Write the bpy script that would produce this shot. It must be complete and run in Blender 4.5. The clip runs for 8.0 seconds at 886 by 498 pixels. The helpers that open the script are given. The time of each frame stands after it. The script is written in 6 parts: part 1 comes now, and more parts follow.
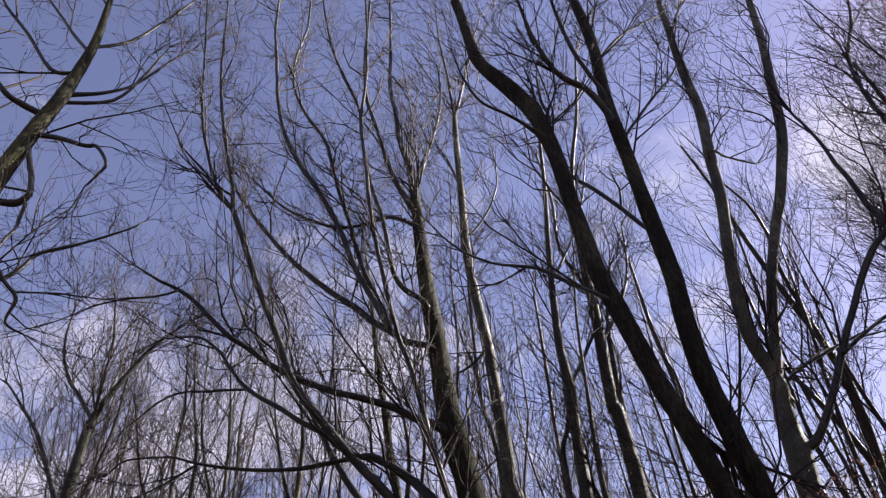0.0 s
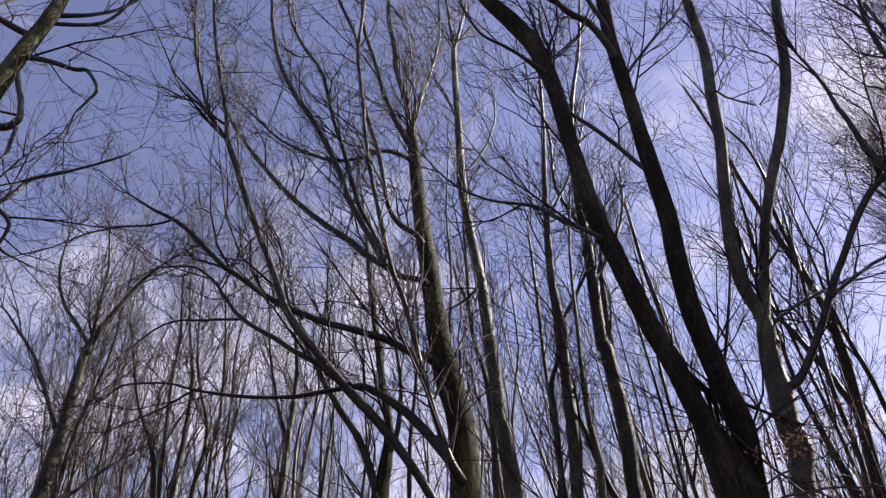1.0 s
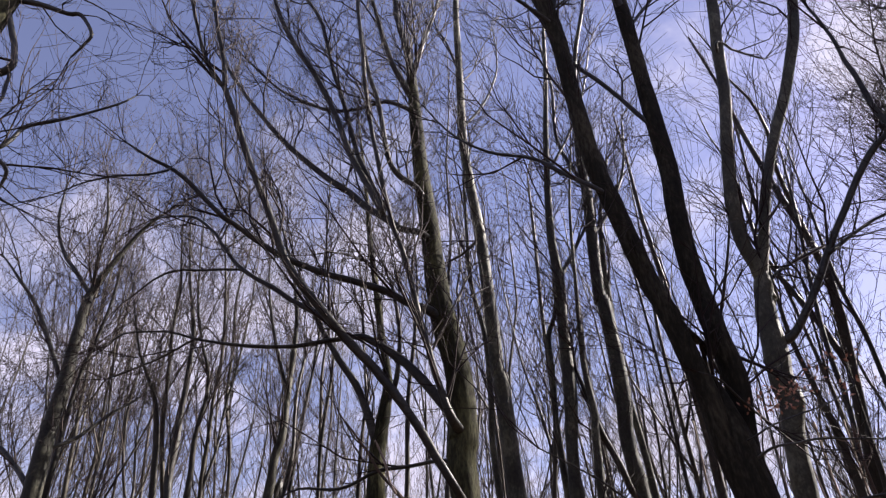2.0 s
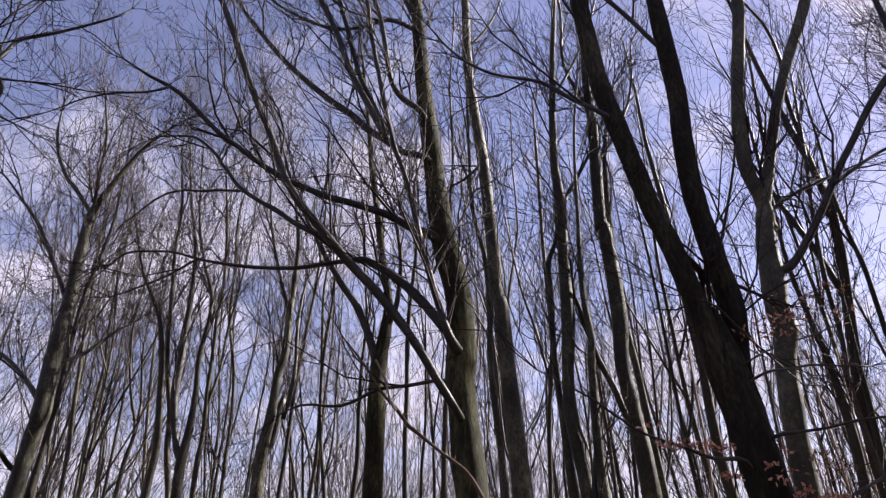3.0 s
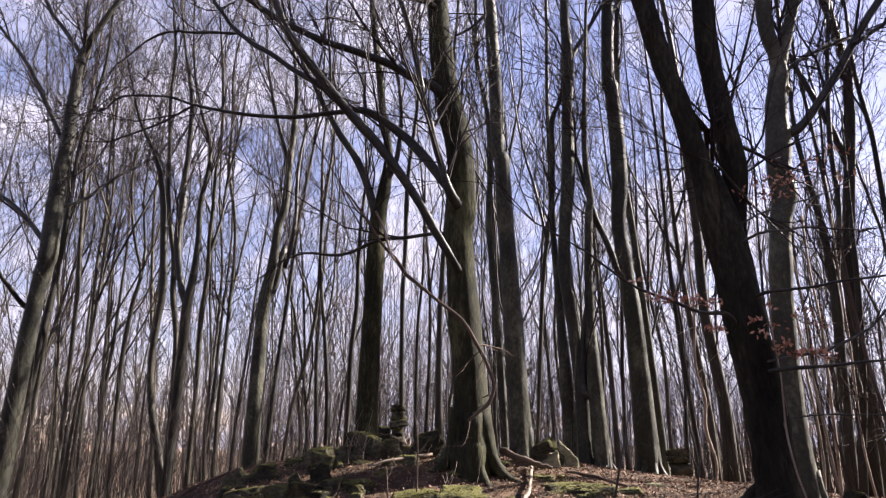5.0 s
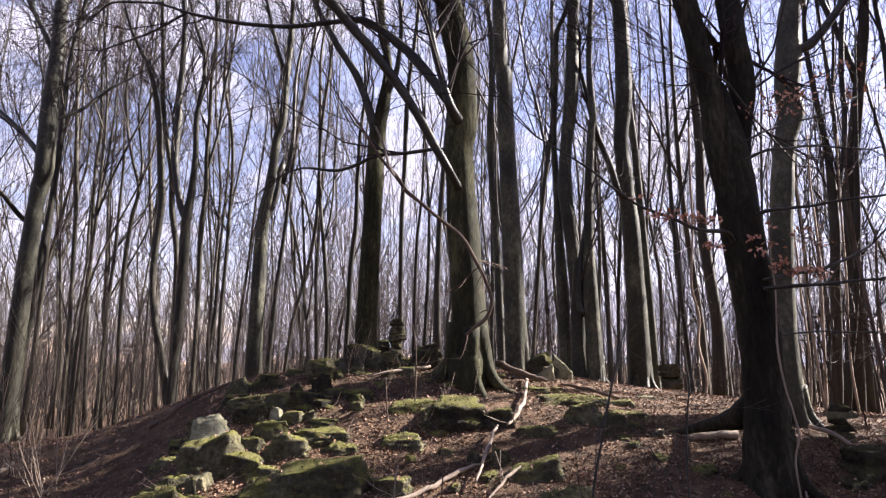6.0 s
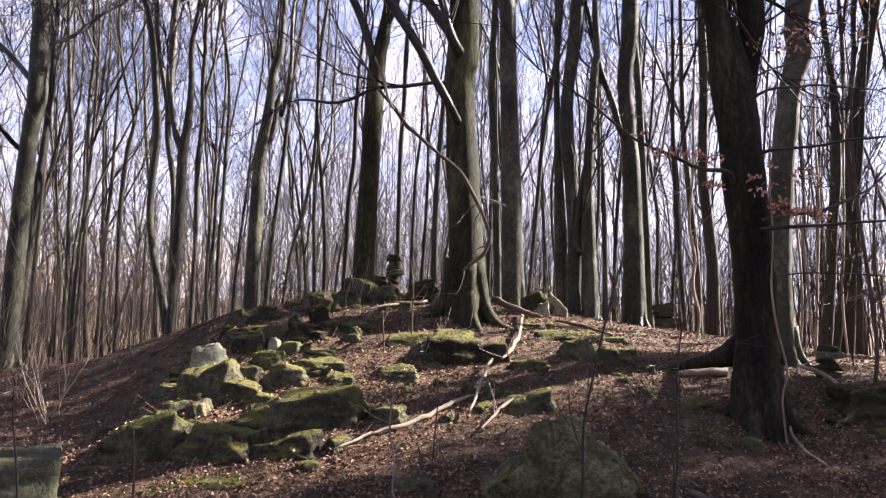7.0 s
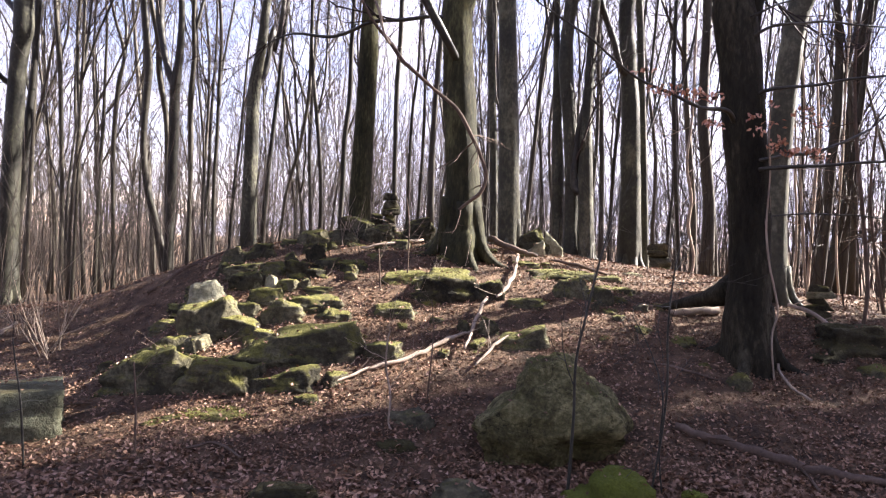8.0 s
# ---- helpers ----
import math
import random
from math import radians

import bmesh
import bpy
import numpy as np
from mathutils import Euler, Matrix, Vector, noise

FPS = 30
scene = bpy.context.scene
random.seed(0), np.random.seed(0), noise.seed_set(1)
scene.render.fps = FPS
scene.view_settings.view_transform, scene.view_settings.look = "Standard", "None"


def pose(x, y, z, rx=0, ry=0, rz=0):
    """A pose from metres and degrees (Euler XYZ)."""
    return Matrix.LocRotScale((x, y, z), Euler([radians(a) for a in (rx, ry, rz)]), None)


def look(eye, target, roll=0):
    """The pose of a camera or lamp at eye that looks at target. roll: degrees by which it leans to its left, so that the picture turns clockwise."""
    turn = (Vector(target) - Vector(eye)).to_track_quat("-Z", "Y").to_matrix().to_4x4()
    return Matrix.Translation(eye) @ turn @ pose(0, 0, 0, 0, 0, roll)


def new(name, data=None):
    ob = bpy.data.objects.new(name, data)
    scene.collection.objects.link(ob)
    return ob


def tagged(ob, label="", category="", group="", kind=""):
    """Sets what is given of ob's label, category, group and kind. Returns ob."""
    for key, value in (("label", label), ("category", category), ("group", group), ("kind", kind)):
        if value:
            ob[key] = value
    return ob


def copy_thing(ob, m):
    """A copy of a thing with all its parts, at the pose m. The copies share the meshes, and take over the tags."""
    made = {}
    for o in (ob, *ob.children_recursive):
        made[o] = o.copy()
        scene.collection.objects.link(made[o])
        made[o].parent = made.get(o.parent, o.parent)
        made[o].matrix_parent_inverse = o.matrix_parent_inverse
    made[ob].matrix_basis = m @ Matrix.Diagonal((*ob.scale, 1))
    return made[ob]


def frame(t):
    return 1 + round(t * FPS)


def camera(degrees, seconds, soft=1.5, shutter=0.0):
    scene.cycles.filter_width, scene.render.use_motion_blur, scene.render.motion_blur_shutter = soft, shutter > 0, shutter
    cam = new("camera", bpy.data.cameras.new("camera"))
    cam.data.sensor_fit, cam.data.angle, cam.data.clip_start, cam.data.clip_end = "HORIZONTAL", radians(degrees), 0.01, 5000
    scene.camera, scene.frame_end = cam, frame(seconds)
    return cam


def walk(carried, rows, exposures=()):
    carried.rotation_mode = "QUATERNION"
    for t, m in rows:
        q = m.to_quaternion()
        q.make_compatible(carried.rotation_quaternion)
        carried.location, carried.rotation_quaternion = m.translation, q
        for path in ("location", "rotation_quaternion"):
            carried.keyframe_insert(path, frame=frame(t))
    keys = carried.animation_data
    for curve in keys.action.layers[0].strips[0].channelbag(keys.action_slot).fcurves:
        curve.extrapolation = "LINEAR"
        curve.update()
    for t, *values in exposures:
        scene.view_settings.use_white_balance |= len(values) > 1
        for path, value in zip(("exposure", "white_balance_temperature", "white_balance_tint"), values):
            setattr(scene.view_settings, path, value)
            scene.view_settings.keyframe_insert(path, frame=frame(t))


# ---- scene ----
from mathutils.bvhtree import BVHTree

cam = camera(65.7, 8.0, soft=1.25)
# seconds, eye x, y, z, yaw to the left, pitch up, lean to the left
ROWS = [
    (0, 0.031, -0.125, 1.738, -0.25, 43.34, -5.43),
    (0.5, 0.025, -0.114, 1.728, -0.35, 40.68, -4.75),
    (1, 0.029, -0.112, 1.728, -0.22, 38.04, -4.06),
    (2.5, 0.028, -0.082, 1.702, 0.24, 31.62, -2.88),
    (3, 0.017, -0.074, 1.695, 0.48, 28.06, -2.16),
    (3.5, 0.012, -0.071, 1.687, 0.62, 25.17, -1.54),
    (4, 0.011, -0.062, 1.670, 0.74, 22.87, -1.16),
    (4.5, 0.006, -0.055, 1.656, 0.72, 19.83, -0.72),
    (6, -0.003, -0.013, 1.604, 0.64, 9.59, 0.16),
    (6.5, -0.005, -0.002, 1.585, 0.51, 7.03, 0.74),
    (7, -0.004, 0.002, 1.562, 0.41, 4.51, 1.18),
    (7.5, -0.002, 0.003, 1.548, 0.27, 2.12, 1.32),
    (8, -0.000, 0.000, 1.550, 0.00, -0.50, 1.50),
]


def view(x, y, z, yaw, pitch, lean):
    yaw, pitch = radians(yaw), radians(pitch)
    ahead = Vector((-math.sin(yaw) * math.cos(pitch), math.cos(yaw) * math.cos(pitch), math.sin(pitch)))
    return look((x, y, z), Vector((x, y, z)) + ahead, lean)


EXPOSURES = [(0.0, 2.0, 6500, 14), (1.0, 2.02, 6500, 14), (2.5, 2.06, 6550, 14), (3.5, 2.14, 6600, 14), (4.0, 2.19, 6620, 14), (5.0, 2.4, 6580, 13), (6.0, 2.66, 6520, 13), (6.5, 2.75, 6540, 13), (7.0, 2.9, 6550, 13), (7.5, 3.08, 6560, 13), (8.0, 3.36, 6570, 13)]
walk(cam, [(row[0], view(*row[1:])) for row in ROWS], EXPOSURES)

# ---- light: low spring sun from ahead and to the right, broken white cloud on blue ----
SUN_AZIMUTH, SUN_HEIGHT = 66.0, 33.0
world = bpy.data.worlds.new("sky")
scene.world = world
world.use_nodes = True
wn, wl = world.node_tree.nodes, world.node_tree.links
sky = wn.new("ShaderNodeTexSky")
sky.sky_type, sky.sun_disc = "NISHITA", False
sky.sun_elevation, sky.sun_rotation = radians(SUN_HEIGHT), radians(SUN_AZIMUTH)
sky.air_density, sky.dust_density, sky.ozone_density = 1.0, 0.25, 2.0
coord = wn.new("ShaderNodeTexCoord")
split = wn.new("ShaderNodeSeparateXYZ")
wl.new(coord.outputs["Generated"], split.inputs[0])


def wmath(op, a, b):
    n = wn.new("ShaderNodeMath")
    n.operation = op
    for i, v in enumerate((a, b)):
        if isinstance(v, (int, float)):
            n.inputs[i].default_value = v
        else:
            wl.new(v, n.inputs[i])
    return n.outputs[0]


# the cloud layer is flat overhead: divide by the height of the ray
rise = wmath("ADD", wmath("MAXIMUM", split.outputs["Z"], 0.0), 0.22)
flat = wn.new("ShaderNodeCombineXYZ")
wl.new(wmath("DIVIDE", split.outputs["X"], rise), flat.inputs[0])
wl.new(wmath("DIVIDE", split.outputs["Y"], rise), flat.inputs[1])


def cloud_noise(scale, detail, offset, distortion=0.0):
    n = wn.new("ShaderNodeTexNoise")
    m = wn.new("ShaderNodeMapping")
    m.inputs["Location"].default_value = offset
    wl.new(flat.outputs[0], m.inputs[0])
    wl.new(m.outputs[0], n.inputs["Vector"])
    n.inputs["Scale"].default_value, n.inputs["Detail"].default_value = scale, detail
    n.inputs["Roughness"].default_value, n.inputs["Distortion"].default_value = 0.6, distortion
    return n.outputs["Fac"]


cover = wmath("ADD", wmath("MULTIPLY", cloud_noise(1.9, 9, (3.1, 1.7, 0.0), 0.4), 0.68), wmath("MULTIPLY", cloud_noise(5.0, 8, (0.3, 4.0, 0.0), 0.3), 0.32))
# more cloud low down
cover = wmath("ADD", cover, wmath("MULTIPLY", wmath("SUBTRACT", 0.62, split.outputs["Z"]), 0.25))


def cloud_bank(x, y, z, spread, amount):
    """More cloud, or a gap in it, round one quarter of the sky."""
    near = wmath("ADD", wmath("ADD", wmath("MULTIPLY", split.outputs["X"], x), wmath("MULTIPLY", split.outputs["Y"], y)), wmath("MULTIPLY", split.outputs["Z"], z))
    return wmath("MULTIPLY", wmath("POWER", wmath("MAXIMUM", near, 0.0), spread), amount)


for bank in ((-0.48, 0.74, 0.47, 22, 0.12), (0.56, 0.57, 0.6, 90, 0.13), (-0.43, 0.54, 0.72, 16, -0.06), (-0.44, 0.87, 0.22, 18, -0.11), (0.6, 0.72, 0.35, 26, -0.09)):
    cover = wmath("ADD", cover, cloud_bank(*bank))
ramp = wn.new("ShaderNodeValToRGB")
ramp.color_ramp.elements[0].position, ramp.color_ramp.elements[1].position = 0.485, 0.655
ramp.color_ramp.interpolation = "EASE"
wl.new(cover, ramp.inputs[0])
mix = wn.new("ShaderNodeMix")
mix.data_type = "RGBA"
wl.new(ramp.outputs[0], mix.inputs["Factor"])
veil = wn.new("ShaderNodeMix")
veil.data_type, veil.blend_type = "RGBA", "MULTIPLY"
veil.inputs["Factor"].default_value = 1.0
wl.new(sky.outputs[0], veil.inputs["A"])
veil.inputs["B"].default_value = (2.12, 1.53, 1.57, 1)
wl.new(veil.outputs["Result"], mix.inputs["A"])
mix.inputs["B"].default_value = (7.0, 6.8, 8.6, 1)
wl.new(mix.outputs["Result"], wn["Background"].inputs["Color"])
wn["Background"].inputs["Strength"].default_value = 0.03
sun = new("sun", bpy.data.lights.new("sun", "SUN"))
sun.data.energy, sun.data.angle, sun.data.color = 4.25, radians(0.6), (1.0, 0.93, 0.86)
to_sun = Vector((math.sin(radians(SUN_AZIMUTH)) * math.cos(radians(SUN_HEIGHT)), math.cos(radians(SUN_AZIMUTH)) * math.cos(radians(SUN_HEIGHT)), math.sin(radians(SUN_HEIGHT))))
sun.matrix_world = look(to_sun * 60, (0, 0, 0))

# ---- materials ----
def material(name, stops, scale=(6, 40), stretch=(1, 1, 1), rough=0.85, bump=0.3, moss=None, island=0.0, piece=0.0, spec=0.25, deep=0.02, cracks=0.0):
    """Two scales of noise through a colour ramp; moss: (colour, how much) gathers on what faces up and in patches."""
    mat = bpy.data.materials.new(name)
    mat.use_nodes = True
    n, l = mat.node_tree.nodes, mat.node_tree.links
    bsdf = n["Principled BSDF"]
    bsdf.inputs["Roughness"].default_value = rough
    bsdf.inputs["Specular IOR Level"].default_value = spec
    geo, tex = n.new("ShaderNodeNewGeometry"), n.new("ShaderNodeTexCoord")
    mapping = n.new("ShaderNodeMapping")
    mapping.inputs["Scale"].default_value = stretch
    l.new(geo.outputs["Position"], mapping.inputs[0])

    def noise_node(s, detail=5.0, rough_=0.6):
        t = n.new("ShaderNodeTexNoise")
        l.new(mapping.outputs[0], t.inputs["Vector"])
        t.inputs["Scale"].default_value, t.inputs["Detail"].default_value, t.inputs["Roughness"].default_value = s, detail, rough_
        return t.outputs["Fac"]

    def calc(op, a, b, clamp=False):
        m = n.new("ShaderNodeMath")
        m.operation, m.use_clamp = op, clamp
        for i, v in enumerate((a, b)):
            if isinstance(v, (int, float)):
                m.inputs[i].default_value = v
            else:
                l.new(v, m.inputs[i])
        return m.outputs[0]

    broad, fine = noise_node(scale[0], 4), noise_node(scale[1], 6, 0.7)
    fac = calc("ADD", calc("MULTIPLY", broad, 0.55), calc("MULTIPLY", fine, 0.45))
    if island:
        fac = calc("ADD", calc("MULTIPLY", fac, 1 - island), calc("MULTIPLY", geo.outputs["Random Per Island"], island))
    if piece:
        info = n.new("ShaderNodeObjectInfo")
        fac = calc("ADD", fac, calc("MULTIPLY", calc("SUBTRACT", info.outputs["Random"], 0.5), piece))
    if cracks:
        vor = n.new("ShaderNodeTexVoronoi")
        vor.feature = "DISTANCE_TO_EDGE"
        vor.inputs["Scale"].default_value = cracks
        warp = n.new("ShaderNodeVectorMath")
        warp.operation = "ADD"
        l.new(mapping.outputs[0], warp.inputs[0])
        wob = n.new("ShaderNodeTexNoise")
        wob.inputs["Scale"].default_value, wob.inputs["Detail"].default_value = 3.0, 4.0
        l.new(mapping.outputs[0], wob.inputs["Vector"])
        l.new(wob.outputs["Color"], warp.inputs[1])
        l.new(warp.outputs[0], vor.inputs["Vector"])
        gap = calc("MULTIPLY", calc("SUBTRACT", 0.014, vor.outputs["Distance"]), 9.0, True)
        fac = calc("SUBTRACT", fac, gap)
    ramp = n.new("ShaderNodeValToRGB")
    ramp.color_ramp.interpolation = "LINEAR"
    el = ramp.color_ramp.elements
    el[0].position, el[0].color = stops[0][0], (*stops[0][1], 1)
    el[1].position, el[1].color = stops[-1][0], (*stops[-1][1], 1)
    for pos, col in stops[1:-1]:
        e = el.new(pos)
        e.color = (*col, 1)
    l.new(fac, ramp.inputs[0])
    colour = ramp.outputs[0]
    if moss:
        up = n.new("ShaderNodeSeparateXYZ")
        l.new(geo.outputs["Normal"], up.inputs[0])
        patch = noise_node(moss[2] if len(moss) > 2 else 4.0, 8, 0.75)
        amount = calc("MULTIPLY", calc("ADD", calc("ADD", calc("MULTIPLY", up.outputs["Z"], 0.42), patch), moss[1] - 1.0), 5.0, True)
        mix = n.new("ShaderNodeMix")
        mix.data_type = "RGBA"
        l.new(amount, mix.inputs["Factor"])
        l.new(colour, mix.inputs["A"])
        tone = n.new("ShaderNodeValToRGB")
        tone.color_ramp.elements[0].position, tone.color_ramp.elements[1].position = 0.3, 0.7
        tone.color_ramp.elements[0].color = (*[c * 0.45 for c in moss[0]], 1)
        tone.color_ramp.elements[1].color = (*moss[0], 1)
        l.new(fine, tone.inputs[0])
        l.new(tone.outputs[0], mix.inputs["B"])
        colour = mix.outputs["Result"]
    l.new(colour, bsdf.inputs["Base Color"])
    if bump:
        b = n.new("ShaderNodeBump")
        b.inputs["Strength"].default_value, b.inputs["Distance"].default_value = bump, deep
        l.new(fac, b.inputs["Height"])
        l.new(b.outputs[0], bsdf.inputs["Normal"])
    return mat


BARK = material("beech_bark", [(0.34, (0.008, 0.008, 0.0048)), (0.5, (0.033, 0.032, 0.0165)), (0.66, (0.125, 0.122, 0.056))], (2.6, 26), (1, 1, 0.3), 0.8, 0.9, deep=0.035, spec=0.15)
# darker copy of the beech bark: the twin tree's shade put into its colour
SHADED_BARK = material("shaded_bark", [(0.34, (0.0065, 0.0058, 0.0042)), (0.5, (0.0215, 0.0195, 0.0132)), (0.66, (0.077, 0.07, 0.047))], (2.6, 26), (1, 1, 0.3), 0.8, 0.9, deep=0.035, spec=0.12)
GREY_BARK = material("smooth_grey_bark", [(0.32, (0.012, 0.0115, 0.008)), (0.5, (0.042, 0.041, 0.027)), (0.68, (0.16, 0.155, 0.1))], (2.6, 24), (1, 1, 0.6), 0.6, 0.7, deep=0.03, spec=0.28, piece=0.12)
# paler copy of the grey bark: one tree's sunlit look put into its colour
SUNLIT_BARK = material("sunlit_bark", [(0.32, (0.016, 0.0153, 0.0105)), (0.5, (0.058, 0.056, 0.037)), (0.68, (0.19, 0.183, 0.125))], (2.6, 24), (1, 1, 0.6), 0.6, 0.7, deep=0.03, spec=0.3)
LIMB_BARK = material("limb_bark", [(0.32, (0.009, 0.0085, 0.0065)), (0.5, (0.026, 0.0245, 0.019)), (0.68, (0.075, 0.07, 0.055))], (3, 30), (1, 1, 1), 0.55, 0.4, spec=0.4)
TWIG = material("twig_bark", [(0.3, (0.0135, 0.0098, 0.0088)), (0.7, (0.05, 0.036, 0.032))], (2, 20), (1, 1, 0.4), 0.7, 0.0, spec=0.2)
BARK_FAR = material("young_bark", [(0.3, (0.014, 0.0125, 0.009)), (0.7, (0.08, 0.069, 0.05))], (1.2, 18), (1, 1, 0.3), 0.6, 0.2, piece=0.3, spec=0.28)
THICKET_BARK = material("thicket_bark", [(0.3, (0.01, 0.009, 0.0065)), (0.7, (0.064, 0.056, 0.039))], (1.6, 18), (1, 1, 0.3), 0.6, 0.3, piece=0.3, spec=0.28)
STONE = material("mossy_stone", [(0.34, (0.012, 0.0105, 0.0065)), (0.5, (0.052, 0.047, 0.028)), (0.68, (0.16, 0.146, 0.09))], (4, 26), (1, 1, 1), 0.9, 0.8, moss=((0.15, 0.142, 0.034), 0.33, 5.0), piece=0.12, deep=0.12)
STONE_CRACKED = material("cracked_stone", [(0.34, (0.03, 0.028, 0.012)), (0.5, (0.15, 0.138, 0.061)), (0.64, (0.38, 0.345, 0.17))], (5.5, 34), (1, 1, 1), 0.9, 1.0, moss=((0.13, 0.132, 0.03), 0.2, 4.0), deep=0.14, cracks=2.6)
STONE_BARE = material("bare_stone", [(0.34, (0.018, 0.016, 0.0095)), (0.5, (0.082, 0.073, 0.043)), (0.68, (0.21, 0.19, 0.115))], (4, 26), (1, 1, 1), 0.9, 0.8, moss=((0.13, 0.13, 0.03), 0.10, 5.0), piece=0.15, deep=0.09)
STONE_PALE = material("lichened_stone", [(0.34, (0.05, 0.048, 0.03)), (0.5, (0.17, 0.162, 0.105)), (0.68, (0.36, 0.345, 0.24))], (5, 30), (1, 1, 1), 0.9, 0.8, moss=((0.15, 0.145, 0.045), 0.13, 5.0), piece=0.12, deep=0.07)
STONE_SQUARE = material("hewn_stone", [(0.34, (0.03, 0.031, 0.02)), (0.5, (0.095, 0.097, 0.062)), (0.68, (0.2, 0.2, 0.135))], (5, 30), (1, 1, 1), 0.9, 0.8, moss=((0.08, 0.07, 0.03), 0.24, 4.0), deep=0.06)
# darker stone for rocks lying in shade; the shade is in its colour
STONE_SHADED = material("shaded_stone", [(0.34, (0.007, 0.006, 0.003)), (0.5, (0.029, 0.025, 0.013)), (0.68, (0.09, 0.08, 0.042))], (4, 26), (1, 1, 1), 0.9, 0.9, moss=((0.06, 0.052, 0.016), 0.3, 5.0), deep=0.1)
STONE_GREEN = material("moss_cushion", [(0.3, (0.05, 0.058, 0.014)), (0.7, (0.18, 0.195, 0.035))], (7, 70), (1, 1, 1), 0.95, 1.0, deep=0.06, moss=((0.16, 0.185, 0.026), 0.5, 3.0))
SOIL = material("leaf_mould", [(0.32, (0.021, 0.014, 0.009)), (0.46, (0.07, 0.043, 0.026)), (0.56, (0.132, 0.082, 0.049)), (0.7, (0.235, 0.148, 0.093))], (4.5, 60), (1, 1, 1), 0.9, 1.0, deep=0.06)
THICKET_TWIG = material("thicket_twig", [(0.3, (0.013, 0.0095, 0.0075)), (0.7, (0.05, 0.036, 0.028))], (2, 20), (1, 1, 0.4), 0.7, 0.0, spec=0.3, island=0.5)
LITTER = material("fallen_leaf", [(0.1, (0.078, 0.042, 0.026)), (0.5, (0.195, 0.114, 0.073)), (0.9, (0.4, 0.258, 0.185))], (3, 60), (1, 1, 1), 0.6, 0.0, island=0.8, spec=0.15)
DRY_LEAF = material("dry_beech_leaf", [(0.2, (0.34, 0.14, 0.085)), (0.8, (0.72, 0.42, 0.3))], (3, 60), (1, 1, 1), 0.6, 0.0, island=0.7)
DEADWOOD = material("bleached_wood", [(0.3, (0.13, 0.095, 0.07)), (0.7, (0.42, 0.34, 0.27))], (4, 50), (1, 1, 1), 0.8, 0.3)
LOGWOOD = material("dead_branch", [(0.3, (0.042, 0.03, 0.023)), (0.7, (0.17, 0.12, 0.09))], (4, 50), (1, 1, 1), 0.85, 0.4)

# ---- the ground: a low mound ahead, one sheet out to the horizon ----
CREST = [(-30, 0.0), (-9, 0.05), (-6, 0.4), (-4.6, 0.84), (-3.2, 1.38), (-1.2, 1.66), (0.2, 1.56), (1.5, 1.47), (2.9, 1.27), (4.0, 1.14), (6, 0.9), (9, 0.65), (30, 0.4)]


# in front the left flank drops more steeply
FLANK = [(-30, 0.0), (-9, -0.1), (-5.5, -0.05), (-4.2, 0.05), (-3.5, 0.28), (-2.75, 1.32), (-2.2, 1.6), (-1.2, 1.66)]


def crest(x, table):
    if x <= table[0][0]:
        return table[0][1]
    for (a, ha), (b, hb) in zip(table, table[1:]):
        if x < b:
            u = (x - a) / (b - a)
            return ha + (hb - ha) * u
    return table[-1][1]


def ease(u):
    u = min(1.0, max(0.0, u))
    return u * u * (3 - 2 * u)


def height(x, y):
    """The ground's height at a place."""
    c = (crest(x - 0.5, CREST) + 2 * crest(x, CREST) + crest(x + 0.5, CREST)) / 4
    if x < -1.2 and y < 10.5:
        steep = (crest(x - 0.3, FLANK) + 2 * crest(x, FLANK) + crest(x + 0.3, FLANK)) / 4
        c = steep + (c - steep) * ease((y - 7.6) / 2.9)
    front = ease((y - 4.2) / 5.8)
    fall = 1 - 0.55 * ease((y - 10.5) / 16)
    z = c * front * fall - 0.05 * max(0.0, min(y, 75.0) - 12.0) * ease((y - 12) / 8)
    near = math.exp(-((x / 30) ** 2 + ((y - 8) / 30) ** 2))
    z += near * (0.04 * noise.noise(Vector((x * 0.7, y * 0.7, 1.3))) + 0.03 * noise.noise(Vector((x * 2.3, y * 2.3, 4.1))))
    far = math.hypot(x, y)
    if far > 60:
        z += 0.012 * (far - 60) * noise.noise(Vector((x * 0.004, y * 0.004, 8.0)))
    return z


def mesh_object(name, verts, faces, mat, parent=None, smooth=True, label=""):
    me = bpy.data.meshes.new(name)
    me.from_pydata(verts, [], faces)
    if smooth:
        me.shade_smooth()
    me.materials.append(mat)
    ob = new(name, me)
    if parent is not None:
        ob.parent = parent
    return tagged(ob, label)


def axis(lo, hi, step, reach):
    """Even steps where the camera looks, growing ones out to the horizon."""
    out = [lo + i * step for i in range(int(round((hi - lo) / step)) + 1)]
    d = step
    while out[-1] < reach:
        d *= 1.22
        out.append(out[-1] + d)
    d = step
    while out[0] > -reach:
        d *= 1.22
        out.insert(0, out[0] - d)
    return out


def build_ground():
    xs, ys = axis(-7.0, 7.5, 0.09, 2500), axis(2.5, 13.0, 0.09, 2500)
    w = len(xs)
    verts = [(x, y, height(x, y)) for y in ys for x in xs]
    faces = [(j * w + i, j * w + i + 1, (j + 1) * w + i + 1, (j + 1) * w + i) for j in range(len(ys) - 1) for i in range(w - 1)]
    tagged(mesh_object("ground", verts, faces, SOIL), "woodland floor of dark soil and brown leaf mould", "ground", kind="structure")


build_ground()


